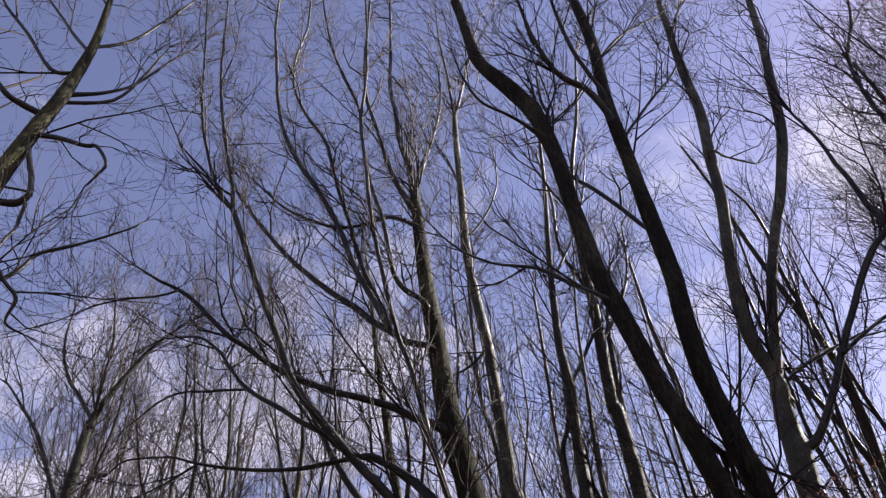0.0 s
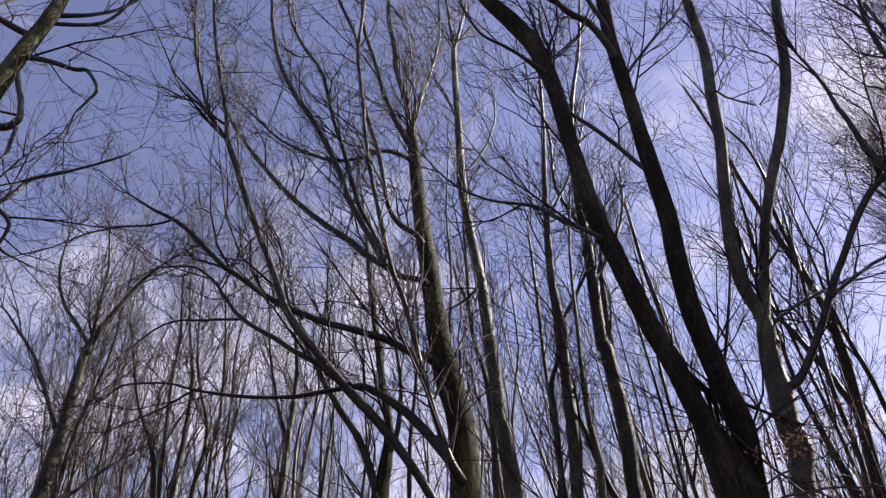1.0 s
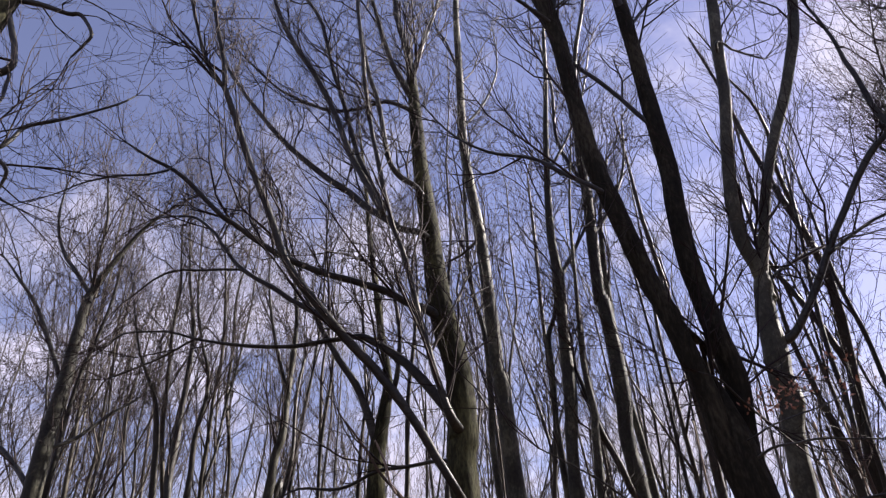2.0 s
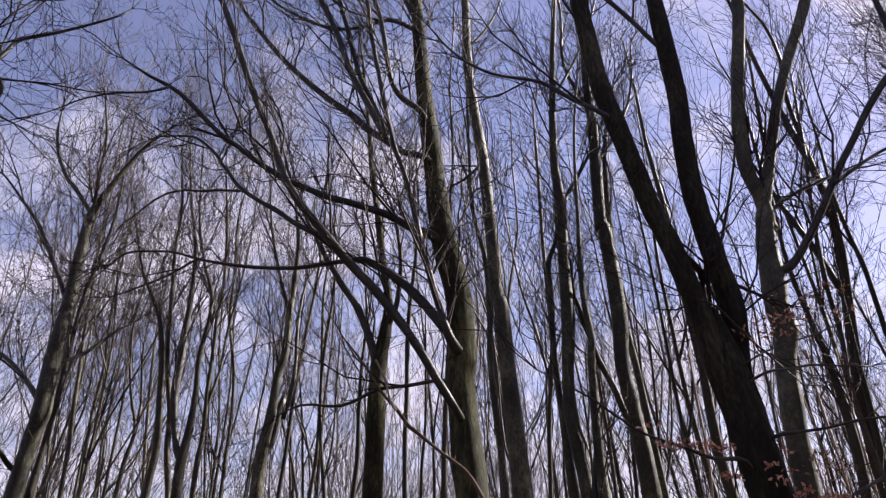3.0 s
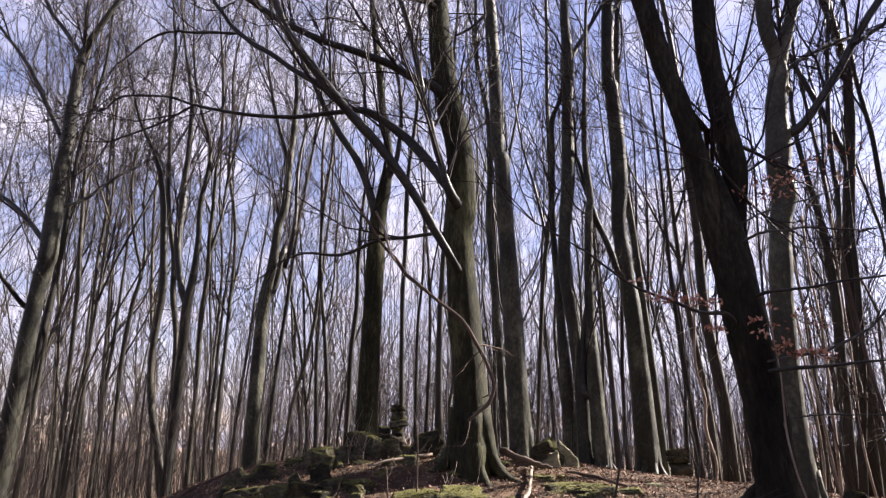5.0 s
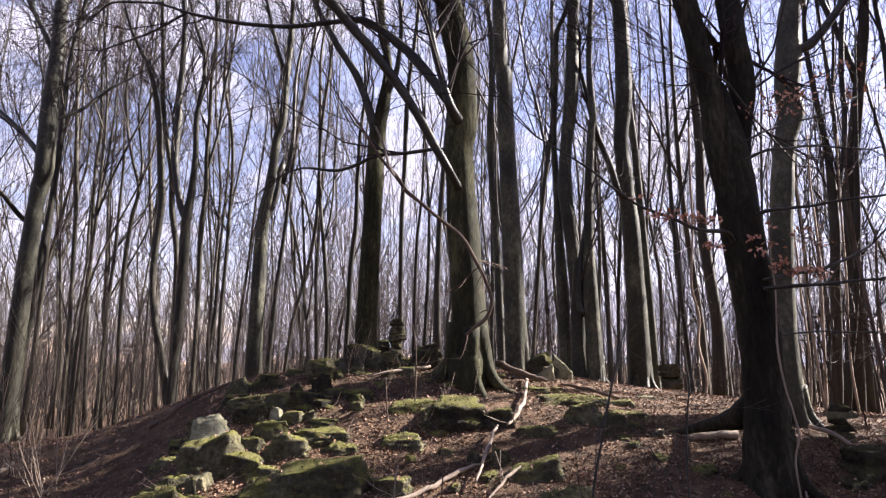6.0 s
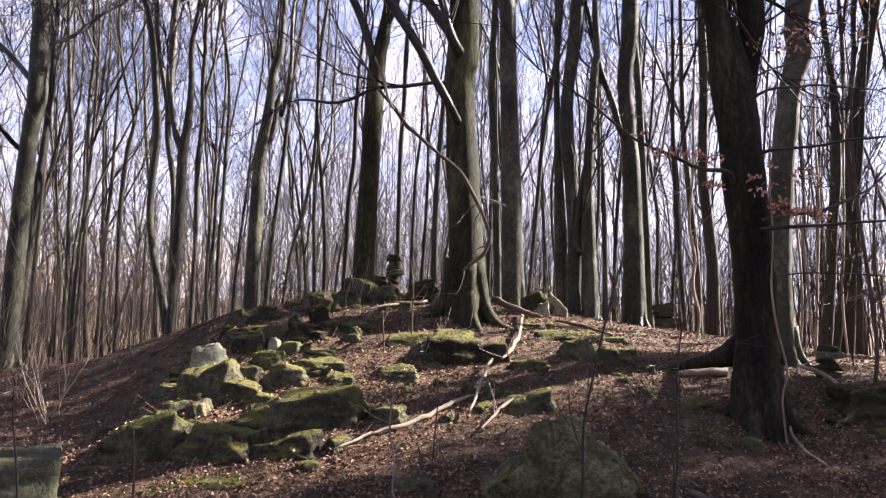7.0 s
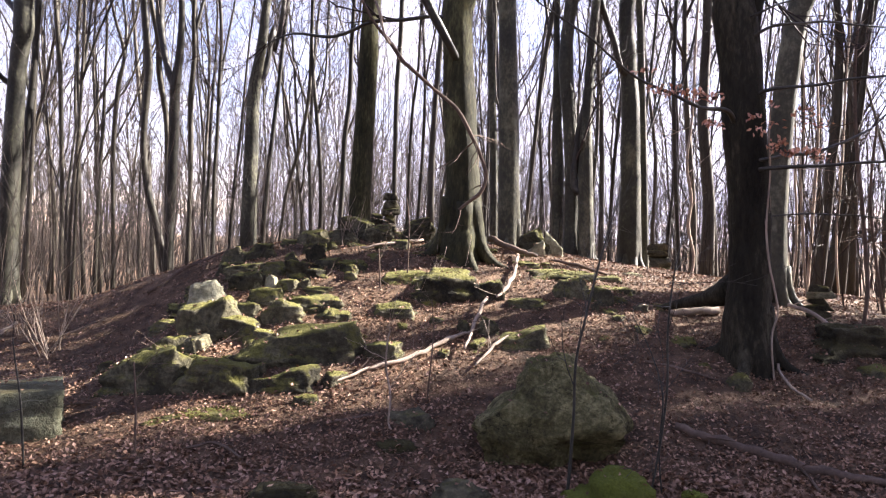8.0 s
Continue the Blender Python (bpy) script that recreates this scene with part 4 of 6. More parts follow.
limb(tree, 'limb', (-6.16, 6.30, 13.84, 0.037), (-5.69, 6.53, 14.37, 0.033), (-5.35, 6.77, 15.52, 0.030), (-5.06, 7.00, 16.80, 0.026))
limb(tree, 'limb', (-6.24, 6.30, 12.06, 0.039), (-5.55, 6.60, 12.45, 0.030), (-5.42, 6.90, 13.59, 0.027), (-5.32, 7.20, 15.24, 0.018))
limb(tree, 'limb', (-5.89, 6.20, 7.77, 0.032), (-5.60, 6.36, 8.15, 0.030), (-5.53, 6.52, 8.62, 0.028), (-5.06, 6.68, 8.93, 0.020), (-4.57, 6.84, 9.32, 0.017), (-4.45, 7.00, 9.65, 0.009))
limb(tree, 'limb', (-6.10, 6.20, 8.50, 0.034), (-5.63, 6.30, 7.92, 0.029), (-5.46, 6.40, 7.70, 0.025), (-5.55, 6.50, 7.42, 0.018), (-5.34, 6.60, 7.29, 0.011))
overhead_beech = finish_tree(tree, 0.85, 0)


# slim trees of the wood behind the mound
tree = start_tree('slim beech stem in a close clump', 30)
limb(tree, 'trunk', (-6.04, 15.20, 0.17, 0.104), (-6.34, 15.20, 1.69, 0.083), (-6.59, 15.20, 2.63, 0.073), (-6.69, 15.20, 3.59, 0.068), (-6.64, 15.20, 4.59, 0.076), (-6.61, 15.20, 5.23, 0.090), (-6.73, 15.20, 6.45, 0.073), (-6.84, 15.20, 7.43, 0.067), (-7.06, 15.20, 8.32, 0.055), (-7.43, 15.20, 9.08, 0.042), (-7.77, 15.20, 9.87, 0.028), (-8.40, 15.20, 12.07, 0.013))
finish_tree(tree, 1.3, 0, THICKET_BARK)
tree = start_tree('forked beech with a pale base, one of a clump', 31)
limb(tree, 'trunk', (-6.02, 15.00, 0.24, 0.125), (-5.98, 15.00, 1.69, 0.100), (-5.95, 15.00, 3.08, 0.103), (-5.94, 15.00, 4.04, 0.111), (-5.93, 15.00, 4.79, 0.113), (-5.85, 15.00, 5.57, 0.083), (-5.82, 15.00, 6.37, 0.065), (-5.85, 15.00, 7.20, 0.060), (-5.74, 15.00, 8.06, 0.047), (-5.77, 15.00, 8.80, 0.041), (-6.04, 15.00, 9.58, 0.035), (-6.34, 15.00, 10.86, 0.029), (-6.50, 15.00, 12.55, 0.022), (-6.64, 15.00, 14.75, 0.010))
limb(tree, 'limb', (-6.00, 15.00, 4.92, 0.076), (-6.19, 15.05, 5.45, 0.071), (-6.34, 15.10, 6.41, 0.092), (-6.34, 15.15, 7.26, 0.094), (-6.37, 15.20, 7.86, 0.082), (-6.36, 15.25, 8.93, 0.063), (-6.45, 15.30, 10.22, 0.057), (-6.74, 15.35, 11.42, 0.037), (-6.99, 15.40, 12.85, 0.030), (-7.27, 15.40, 15.05, 0.014))
finish_tree(tree, 1.3, 0, THICKET_BARK)
tree = start_tree('slim dark beech rising through a clump', 32)
limb(tree, 'trunk', (-6.27, 15.60, 0.15, 0.071), (-6.31, 15.60, 2.89, 0.056), (-6.35, 15.60, 4.14, 0.064), (-6.53, 15.60, 5.19, 0.072), (-6.59, 15.60, 6.01, 0.060), (-6.76, 15.60, 6.85, 0.061), (-6.91, 15.60, 7.73, 0.056), (-7.01, 15.60, 9.11, 0.050), (-7.12, 15.60, 10.40, 0.044), (-7.12, 15.60, 11.58, 0.037), (-7.32, 15.60, 13.00, 0.023), (-7.53, 15.60, 15.20, 0.010))
finish_tree(tree, 1.3, 0, THICKET_BARK)
tree = start_tree('slim sinuous beech beside a clump', 33)
limb(tree, 'trunk', (-5.96, 16.00, 0.17, 0.070), (-5.94, 16.00, 1.69, 0.056), (-5.93, 16.00, 2.67, 0.051), (-5.94, 16.00, 3.68, 0.065), (-5.96, 16.00, 4.72, 0.067), (-5.90, 16.00, 5.82, 0.055), (-5.93, 16.00, 6.68, 0.056), (-5.91, 16.00, 7.56, 0.050), (-5.93, 16.00, 8.48, 0.043), (-5.87, 16.00, 9.76, 0.044), (-6.00, 16.00, 11.45, 0.038), (-6.24, 16.00, 13.26, 0.024), (-6.44, 16.00, 15.46, 0.011))
limb(tree, 'limb', (-5.91, 16.00, 6.24, 0.041), (-5.73, 16.10, 7.15, 0.035), (-5.68, 16.20, 8.25, 0.036), (-5.49, 16.30, 9.90, 0.030), (-5.41, 16.40, 11.33, 0.023), (-5.33, 16.40, 13.53, 0.010))
finish_tree(tree, 1.3, 0, THICKET_BARK)
tree = start_tree('thin swaying young beech', 34)
limb(tree, 'trunk', (-5.88, 17.50, 0.04, 0.060), (-5.88, 17.50, 1.68, 0.048), (-5.88, 17.50, 3.03, 0.049), (-5.83, 17.50, 4.14, 0.043), (-5.81, 17.50, 5.29, 0.044), (-5.77, 17.50, 6.51, 0.045), (-5.86, 17.50, 7.78, 0.046), (-6.12, 17.50, 9.11, 0.047), (-6.14, 17.50, 10.51, 0.040), (-6.23, 17.50, 12.36, 0.033), (-6.02, 17.50, 13.92, 0.026), (-5.83, 17.50, 16.12, 0.012))
limb(tree, 'limb', (-5.78, 17.50, 5.00, 0.036), (-5.79, 17.63, 5.77, 0.030), (-5.66, 17.77, 6.89, 0.031), (-5.50, 17.90, 8.24, 0.024), (-5.32, 17.90, 10.44, 0.011))
finish_tree(tree, 1.3, 0, THICKET_BARK)
tree = start_tree("pale sunlit beech stem at the wood's edge", 35)
limb(tree, 'trunk', (-10.12, 16.00, -0.16, 0.110), (-9.96, 16.00, 1.73, 0.088), (-9.83, 16.00, 2.72, 0.083), (-9.76, 16.00, 3.73, 0.085), (-9.67, 16.00, 4.78, 0.080), (-9.60, 16.00, 5.74, 0.075), (-9.56, 16.00, 6.59, 0.070), (-9.53, 16.00, 7.48, 0.064), (-9.54, 16.00, 8.24, 0.057), (-9.48, 16.00, 9.34, 0.051), (-9.25, 16.00, 10.66, 0.045), (-9.13, 16.00, 11.87, 0.038), (-9.16, 16.00, 13.33, 0.032), (-9.19, 16.00, 15.53, 0.014))
limb(tree, 'limb', (-9.56, 16.00, 6.59, 0.035), (-9.88, 16.13, 7.68, 0.036), (-10.38, 16.27, 9.00, 0.030), (-10.78, 16.40, 10.57, 0.023), (-11.17, 16.40, 12.77, 0.010))
finish_tree(tree, 1.3, 0, THICKET_BARK)
tree = start_tree('slim leaning beech with a bare grey stem', 36)
limb(tree, 'trunk', (-10.00, 18.00, -0.32, 0.071), (-10.02, 18.00, 1.73, 0.056), (-10.03, 18.00, 2.84, 0.058), (-10.08, 18.00, 4.26, 0.059), (-10.14, 18.00, 5.77, 0.061), (-10.25, 18.00, 7.04, 0.062), (-10.34, 18.00, 8.20, 0.056), (-10.43, 18.00, 9.40, 0.049), (-10.50, 18.00, 10.85, 0.042), (-10.58, 18.00, 12.37, 0.034), (-10.52, 18.00, 14.79, 0.027), (-10.48, 18.00, 16.99, 0.012))
finish_tree(tree, 1.3, 0, THICKET_BARK)
tree = start_tree('thin leaning young beech', 37)
limb(tree, 'trunk', (-10.26, 19.00, -0.40, 0.056), (-10.20, 19.00, 1.73, 0.045), (-10.15, 19.00, 3.19, 0.054), (-10.14, 19.00, 4.56, 0.047), (-10.21, 19.00, 5.99, 0.048), (-10.24, 19.00, 7.16, 0.049), (-10.18, 19.00, 8.37, 0.050), (-10.26, 19.00, 9.45, 0.043), (-10.32, 19.00, 10.95, 0.035), (-10.26, 19.00, 13.35, 0.027), (-10.22, 19.00, 15.55, 0.012))
limb(tree, 'limb', (-10.19, 19.00, 5.34, 0.040), (-10.06, 19.13, 6.68, 0.033), (-10.01, 19.27, 8.10, 0.034), (-10.00, 19.40, 9.98, 0.026), (-10.00, 19.40, 12.18, 0.012))
finish_tree(tree, 1.3, 0, THICKET_BARK)
tree = start_tree('crooked young beech forking low', 38)
limb(tree, 'trunk', (-8.15, 17.00, -0.15, 0.058), (-8.19, 17.00, 1.71, 0.047), (-8.22, 17.00, 3.29, 0.055), (-8.21, 17.00, 4.10, 0.056), (-8.13, 17.00, 5.23, 0.057), (-8.00, 17.00, 6.03, 0.044), (-8.24, 17.00, 6.87, 0.037), (-8.44, 17.00, 7.81, 0.038), (-8.54, 17.00, 8.95, 0.031), (-8.41, 17.00, 10.48, 0.024), (-8.27, 17.00, 12.68, 0.011))
limb(tree, 'limb', (-7.99, 17.00, 5.96, 0.036), (-8.02, 17.13, 6.75, 0.037), (-8.28, 17.27, 8.06, 0.031), (-8.34, 17.40, 9.46, 0.024), (-8.40, 17.40, 11.66, 0.011))
finish_tree(tree, 1.3, 0, THICKET_BARK)
tree = start_tree('thin leaning young beech', 39)
limb(tree, 'trunk', (-10.15, 20.00, -0.47, 0.068), (-10.10, 20.00, 1.73, 0.055), (-10.06, 20.00, 3.27, 0.056), (-9.98, 20.00, 4.86, 0.050), (-9.95, 20.00, 6.20, 0.042), (-9.93, 20.00, 7.61, 0.043), (-10.02, 20.00, 9.08, 0.035), (-10.13, 20.00, 10.23, 0.027), (-10.28, 20.00, 12.43, 0.012))
finish_tree(tree, 1.3, 0, THICKET_BARK)
tree = start_tree('thin sinuous beech behind the mound', 40)
limb(tree, 'trunk', (-4.44, 18.00, 0.37, 0.053), (-4.28, 18.00, 1.66, 0.042), (-4.14, 18.00, 2.77, 0.043), (-3.85, 18.00, 3.89, 0.051), (-3.64, 18.00, 5.06, 0.052), (-3.58, 18.00, 6.29, 0.054), (-3.58, 18.00, 7.58, 0.047), (-3.62, 18.00, 8.93, 0.048), (-3.63, 18.00, 10.16, 0.041), (-3.45, 18.00, 11.83, 0.025), (-3.29, 18.00, 14.03, 0.011))
finish_tree(tree, 0.9, 0, THICKET_BARK)
tree = start_tree('slim dark beech behind the mound', 41)
limb(tree, 'trunk', (-3.04, 17.00, 0.83, 0.066), (-3.05, 17.00, 1.65, 0.053), (-3.07, 17.00, 2.95, 0.054), (-3.17, 17.00, 4.31, 0.056), (-3.30, 17.00, 5.44, 0.050), (-3.38, 17.00, 6.63, 0.044), (-3.34, 17.00, 7.88, 0.045), (-3.18, 17.00, 9.35, 0.038), (-3.09, 17.00, 11.08, 0.024), (-3.02, 17.00, 13.28, 0.011))
limb(tree, 'limb', (-3.20, 17.00, 4.59, 0.035), (-3.04, 17.13, 5.62, 0.029), (-3.03, 17.27, 7.02, 0.030), (-3.00, 17.40, 8.68, 0.023), (-2.97, 17.40, 10.88, 0.010))
finish_tree(tree, 0.9, 0, THICKET_BARK)
tree = start_tree('slim dark beech behind the mound', 42)
limb(tree, 'trunk', (-2.46, 16.00, 1.06, 0.070), (-2.43, 16.00, 1.65, 0.056), (-2.38, 16.00, 2.87, 0.058), (-2.36, 16.00, 3.88, 0.059), (-2.26, 16.00, 4.94, 0.060), (-2.25, 16.00, 6.04, 0.055), (-2.21, 16.00, 7.05, 0.049), (-2.11, 16.00, 8.41, 0.036), (-2.23, 16.00, 10.35, 0.022), (-2.33, 16.00, 12.55, 0.010))
finish_tree(tree, 0.9, 0, THICKET_BARK)
tree = start_tree('dark straight beech beside a thick trunk', 43)
limb(tree, 'trunk', (-1.12, 15.50, 1.25, 0.068), (-1.13, 15.50, 2.00, 0.055), (-1.14, 15.50, 3.80, 0.057), (-1.13, 15.50, 5.08, 0.059), (-1.08, 15.50, 6.16, 0.060), (-1.06, 15.50, 7.15, 0.061), (-1.01, 15.50, 8.18, 0.056), (-0.86, 15.50, 9.41, 0.050), (-0.72, 15.50, 11.04, 0.037), (-0.76, 15.50, 12.77, 0.023), (-0.80, 15.50, 14.97, 0.010))
finish_tree(tree, 0.9, 0, THICKET_BARK)
tree = start_tree('thin straight young beech', 44)
limb(tree, 'trunk', (-1.04, 19.00, 0.71, 0.055), (-1.02, 19.00, 1.62, 0.044), (-1.00, 19.00, 3.37, 0.046), (-0.95, 19.00, 5.05, 0.047), (-0.81, 19.00, 6.50, 0.040), (-0.77, 19.00, 8.20, 0.033), (-0.73, 19.00, 10.40, 0.015))
finish_tree(tree, 0.9, 0, THICKET_BARK)
tree = start_tree('slim dark beech seen between trunks', 45)
limb(tree, 'trunk', (1.91, 16.50, 0.93, 0.056), (1.95, 16.50, 1.59, 0.045), (2.12, 16.50, 3.89, 0.054), (2.29, 16.50, 5.82, 0.056), (2.54, 16.50, 7.44, 0.058), (2.59, 16.50, 9.01, 0.052), (2.62, 16.50, 10.69, 0.054), (2.73, 16.50, 13.40, 0.048), (2.79, 16.50, 15.60, 0.022))
limb(tree, 'limb', (2.40, 16.50, 6.69, 0.036), (2.23, 16.63, 7.96, 0.037), (1.95, 16.77, 9.31, 0.030), (1.74, 16.90, 11.10, 0.024), (1.56, 16.90, 13.30, 0.011))
finish_tree(tree, 0.9, 0, THICKET_BARK)
tree = start_tree('thin dark young beech', 46)
limb(tree, 'trunk', (3.68, 18.00, 0.52, 0.061), (3.75, 18.00, 1.57, 0.049), (3.94, 18.00, 4.07, 0.051), (3.95, 18.00, 6.17, 0.046), (3.89, 18.00, 8.11, 0.039), (3.84, 18.00, 10.31, 0.018))
finish_tree(tree, 0.9, 0, THICKET_BARK)
tree = start_tree('thin dark young beech', 47)
limb(tree, 'trunk', (4.99, 18.00, 0.41, 0.061), (5.04, 18.00, 1.55, 0.049), (5.12, 18.00, 3.20, 0.050), (5.19, 18.00, 4.78, 0.044), (5.33, 18.00, 6.30, 0.038), (5.46, 18.00, 8.08, 0.031), (5.56, 18.00, 10.28, 0.014))
limb(tree, 'limb', (5.17, 18.00, 4.19, 0.029), (5.64, 18.20, 5.57, 0.030), (5.98, 18.40, 7.21, 0.024), (6.30, 18.40, 9.41, 0.011))
finish_tree(tree, 0.9, 0, THICKET_BARK)
tree = start_tree('slim dark leaning beech', 48)
limb(tree, 'trunk', (5.56, 16.00, 0.62, 0.054), (5.49, 16.00, 1.55, 0.043), (5.38, 16.00, 3.02, 0.051), (5.31, 16.00, 4.42, 0.053), (5.26, 16.00, 5.64, 0.047), (5.27, 16.00, 7.22, 0.042), (5.26, 16.00, 9.05, 0.036), (5.21, 16.00, 11.21, 0.030), (5.17, 16.00, 13.41, 0.014))
limb(tree, 'limb', (5.31, 16.00, 4.96, 0.033), (5.72, 16.13, 6.23, 0.028), (5.90, 16.27, 7.60, 0.028), (6.00, 16.40, 9.39, 0.022), (6.08, 16.40, 11.59, 0.010))
finish_tree(tree, 0.9, 0, THICKET_BARK)
tree = start_tree('dark leaning beech in the sunny thicket', 49)
limb(tree, 'trunk', (6.56, 12.00, 0.74, 0.110), (6.63, 12.00, 1.55, 0.088), (6.69, 12.00, 2.28, 0.085), (6.73, 12.00, 3.02, 0.087), (6.80, 12.00, 3.79, 0.089), (6.83, 12.00, 4.60, 0.081), (6.81, 12.00, 5.34, 0.062), (6.74, 12.00, 6.00, 0.052), (6.66, 12.00, 6.69, 0.048), (6.60, 12.00, 7.40, 0.044), (6.62, 12.00, 8.13, 0.039), (6.72, 12.00, 9.42, 0.029), (6.91, 12.00, 10.65, 0.024), (7.15, 12.00, 12.85, 0.011))
limb(tree, 'limb', (6.82, 12.00, 3.99, 0.045), (7.01, 12.08, 4.83, 0.046), (7.26, 12.16, 5.94, 0.048), (7.36, 12.24, 7.26, 0.050), (7.56, 12.32, 8.55, 0.046), (7.95, 12.40, 10.64, 0.036), (8.24, 12.40, 12.84, 0.016))
finish_tree(tree, 0.6, 0, THICKET_BARK)
tree = start_tree('dark beech with a bent crown in the thicket', 50)
limb(tree, 'trunk', (7.26, 13.00, 0.65, 0.094), (7.40, 13.00, 1.54, 0.075), (7.62, 13.00, 2.72, 0.067), (7.78, 13.00, 3.96, 0.064), (7.89, 13.00, 5.06, 0.055), (7.93, 13.00, 5.76, 0.050), (7.99, 13.00, 6.23, 0.028), (8.17, 13.00, 8.43, 0.013))
finish_tree(tree, 0.6, 0, THICKET_BARK)
tree = start_tree("dark leaning beech at the wood's edge", 51)
limb(tree, 'trunk', (7.56, 11.50, 0.66, 0.069), (7.65, 11.50, 2.59, 0.055), (7.73, 11.50, 4.46, 0.053), (7.68, 11.50, 5.59, 0.050), (7.69, 11.50, 6.34, 0.046), (7.70, 11.50, 7.13, 0.047), (7.63, 11.50, 7.96, 0.043), (7.61, 11.50, 8.76, 0.038), (7.68, 11.50, 9.85, 0.028), (7.78, 11.50, 12.05, 0.013))
finish_tree(tree, 0.6, 0, THICKET_BARK)

# ---- the wood round about ----
def stem_tree(x, y, tall, radius, lean, seed):
    rng = random.Random(seed)
    words = "slim bare young beech with a grey stem" if radius < 0.12 else "tall bare beech with a straight grey stem"
    ob = wild_tree("young_beech", words, Vector((x, y, height(x, y))), tall, radius, (lean, rng.gauss(0, 0.01)), rng, 12, BARK_FAR, 0.15, 0.4, 2 if seed % 3 else 1)
    tagged(ob, group="young trees of the wood")


def build_wood():
    rng = random.Random(21)
    kinds = []
    for k in range(10):
        tall = rng.uniform(15, 21)
        ob = wild_tree("young_beech", "slender bare young beech, grey-brown", Vector((0, 0, 0)), tall, rng.uniform(0.03, 0.062), (rng.gauss(0, 0.025), rng.gauss(0, 0.025)), rng, 12, BARK_FAR, rng.uniform(0.08, 0.25), 0.65, 3 if k % 2 else 4)
        kinds.append(tagged(ob, group="young trees of the wood"))
    spots = []
    while len(spots) < 78:
        y = 17 + 30 * rng.random()
        x = rng.uniform(-0.95, 0.9) * (y + 2)
        if x > 6 and y < 13 + 0.36 * x:
            continue
        if all((x - a) ** 2 + (y - b) ** 2 > 0.8 for a, b in spots):
            spots.append((x, y))
    # a thicker stand down the slope to the left
    for _ in range(5):
        y = rng.uniform(16, 26)
        spots.append((-y * rng.uniform(0.38, 0.72), y))
    # beside and behind the camera, out of its way
    around = 0
    while around < 16:
        a, d = rng.uniform(0, 6.283), rng.uniform(9, 22)
        x, y = d * math.sin(a), d * math.cos(a)
        if y > 1 and abs(x) < 0.95 * y + 3:
            continue
        if x > 4 and y > -2:
            continue
        spots.append((x, y))
        around += 1
    # more out of view towards the sun, added to shade the ground by the camera
    for k in range(12):
        x = rng.uniform(8, 18)
        spots.append((x, 2.2 + 0.445 * x - rng.uniform(0.5, 6.5)))
    # unseen stand towards the sun, added to shade the hollow before the mound
    shade = tagged(wild_tree("wide_beech", "unseen broad bare beech with a dense crown, added for shade", Vector((0, 0, 0)), 12.5, 0.17, (0.0, 0.0), rng, 46, BARK_FAR, 0.12, 0.3, 5), group="broad trees beside the clearing")
    tall = tagged(wild_tree("wide_beech", "unseen tall broad bare beech with a dense crown, added for shade", Vector((0, 0, 0)), 18, 0.2, (0.0, 0.0), rng, 46, BARK_FAR, 0.2, 0.3, 5), group="broad trees beside the clearing")
    for k in range(14):
        x = 8.3 + 0.75 * k
        y = (4.35 if k in (7, 9, 11, 12, 13) else 4.25) + 0.445 * x - (0.0, 0.8, 0.25, 1.6, 0.45)[k % 5] - rng.uniform(0, 0.3)
        m = pose(x, y, height(x, y) - 0.03, 0, 0, rng.uniform(0, 360))
        if k == 0:
            shade.matrix_basis = m
        elif k == 13:
            tall.matrix_basis = m
        else:
            copy_thing(tall if k in (7, 9, 11, 12) else shade, m)
    # low bushy ones close by, also unseen and added for shade
    for x, y in ((7.3, 8.85), (7.9, 9.35), (8.6, 9.7), (9.3, 9.9), (7.0, 8.65), (8.3, 9.15), (9.0, 9.5), (7.6, 8.6)):
        copy_thing(shade, pose(x, y, height(x, y) - 0.03, 0, 0, rng.uniform(0, 360)) @ Matrix.Scale(0.43, 4))
    # tall unseen trees farther off, added so high crowns shade the mound's left flank
    high = tagged(wild_tree("tall_beech", "unseen tall bare beech with a high dense crown, added for shade", Vector((0, 0, 0)), 23, 0.16, (0.0, 0.0), rng, 64, BARK_FAR, 0.6, 0.2, 0), group="broad trees beside the clearing")
    for k, (x, y) in enumerate([(17.4, 14.9), (18.2, 18.2), (17.2, 13.15), (16.4, 12.6), (18.3, 13.4), (18.6, 13.7), (17.6, 13.0), (18.0, 19.5), (18.5, 20.6), (19.0, 21.9), (17.6, 20.2)]):
        m = pose(x, y, height(x, y) - 0.03, 0, 0, rng.uniform(0, 360))
        if k == 0:
            high.matrix_basis = m
        else:
            copy_thing(high, m)
    # and one to the right, behind the leaning trunks
    edge = random.Random(34)
    for _ in range(4):
        y = edge.uniform(22, 31)
        spots.append((y * edge.uniform(0.46, 0.7), y))
    for i, (x, y) in enumerate(spots):
        m = pose(x, y, height(x, y) - 0.03, 0, 0, rng.uniform(0, 360))
        if i < len(kinds):
            kinds[i].matrix_basis = m
        else:
            copy_thing(kinds[i % len(kinds)], m)


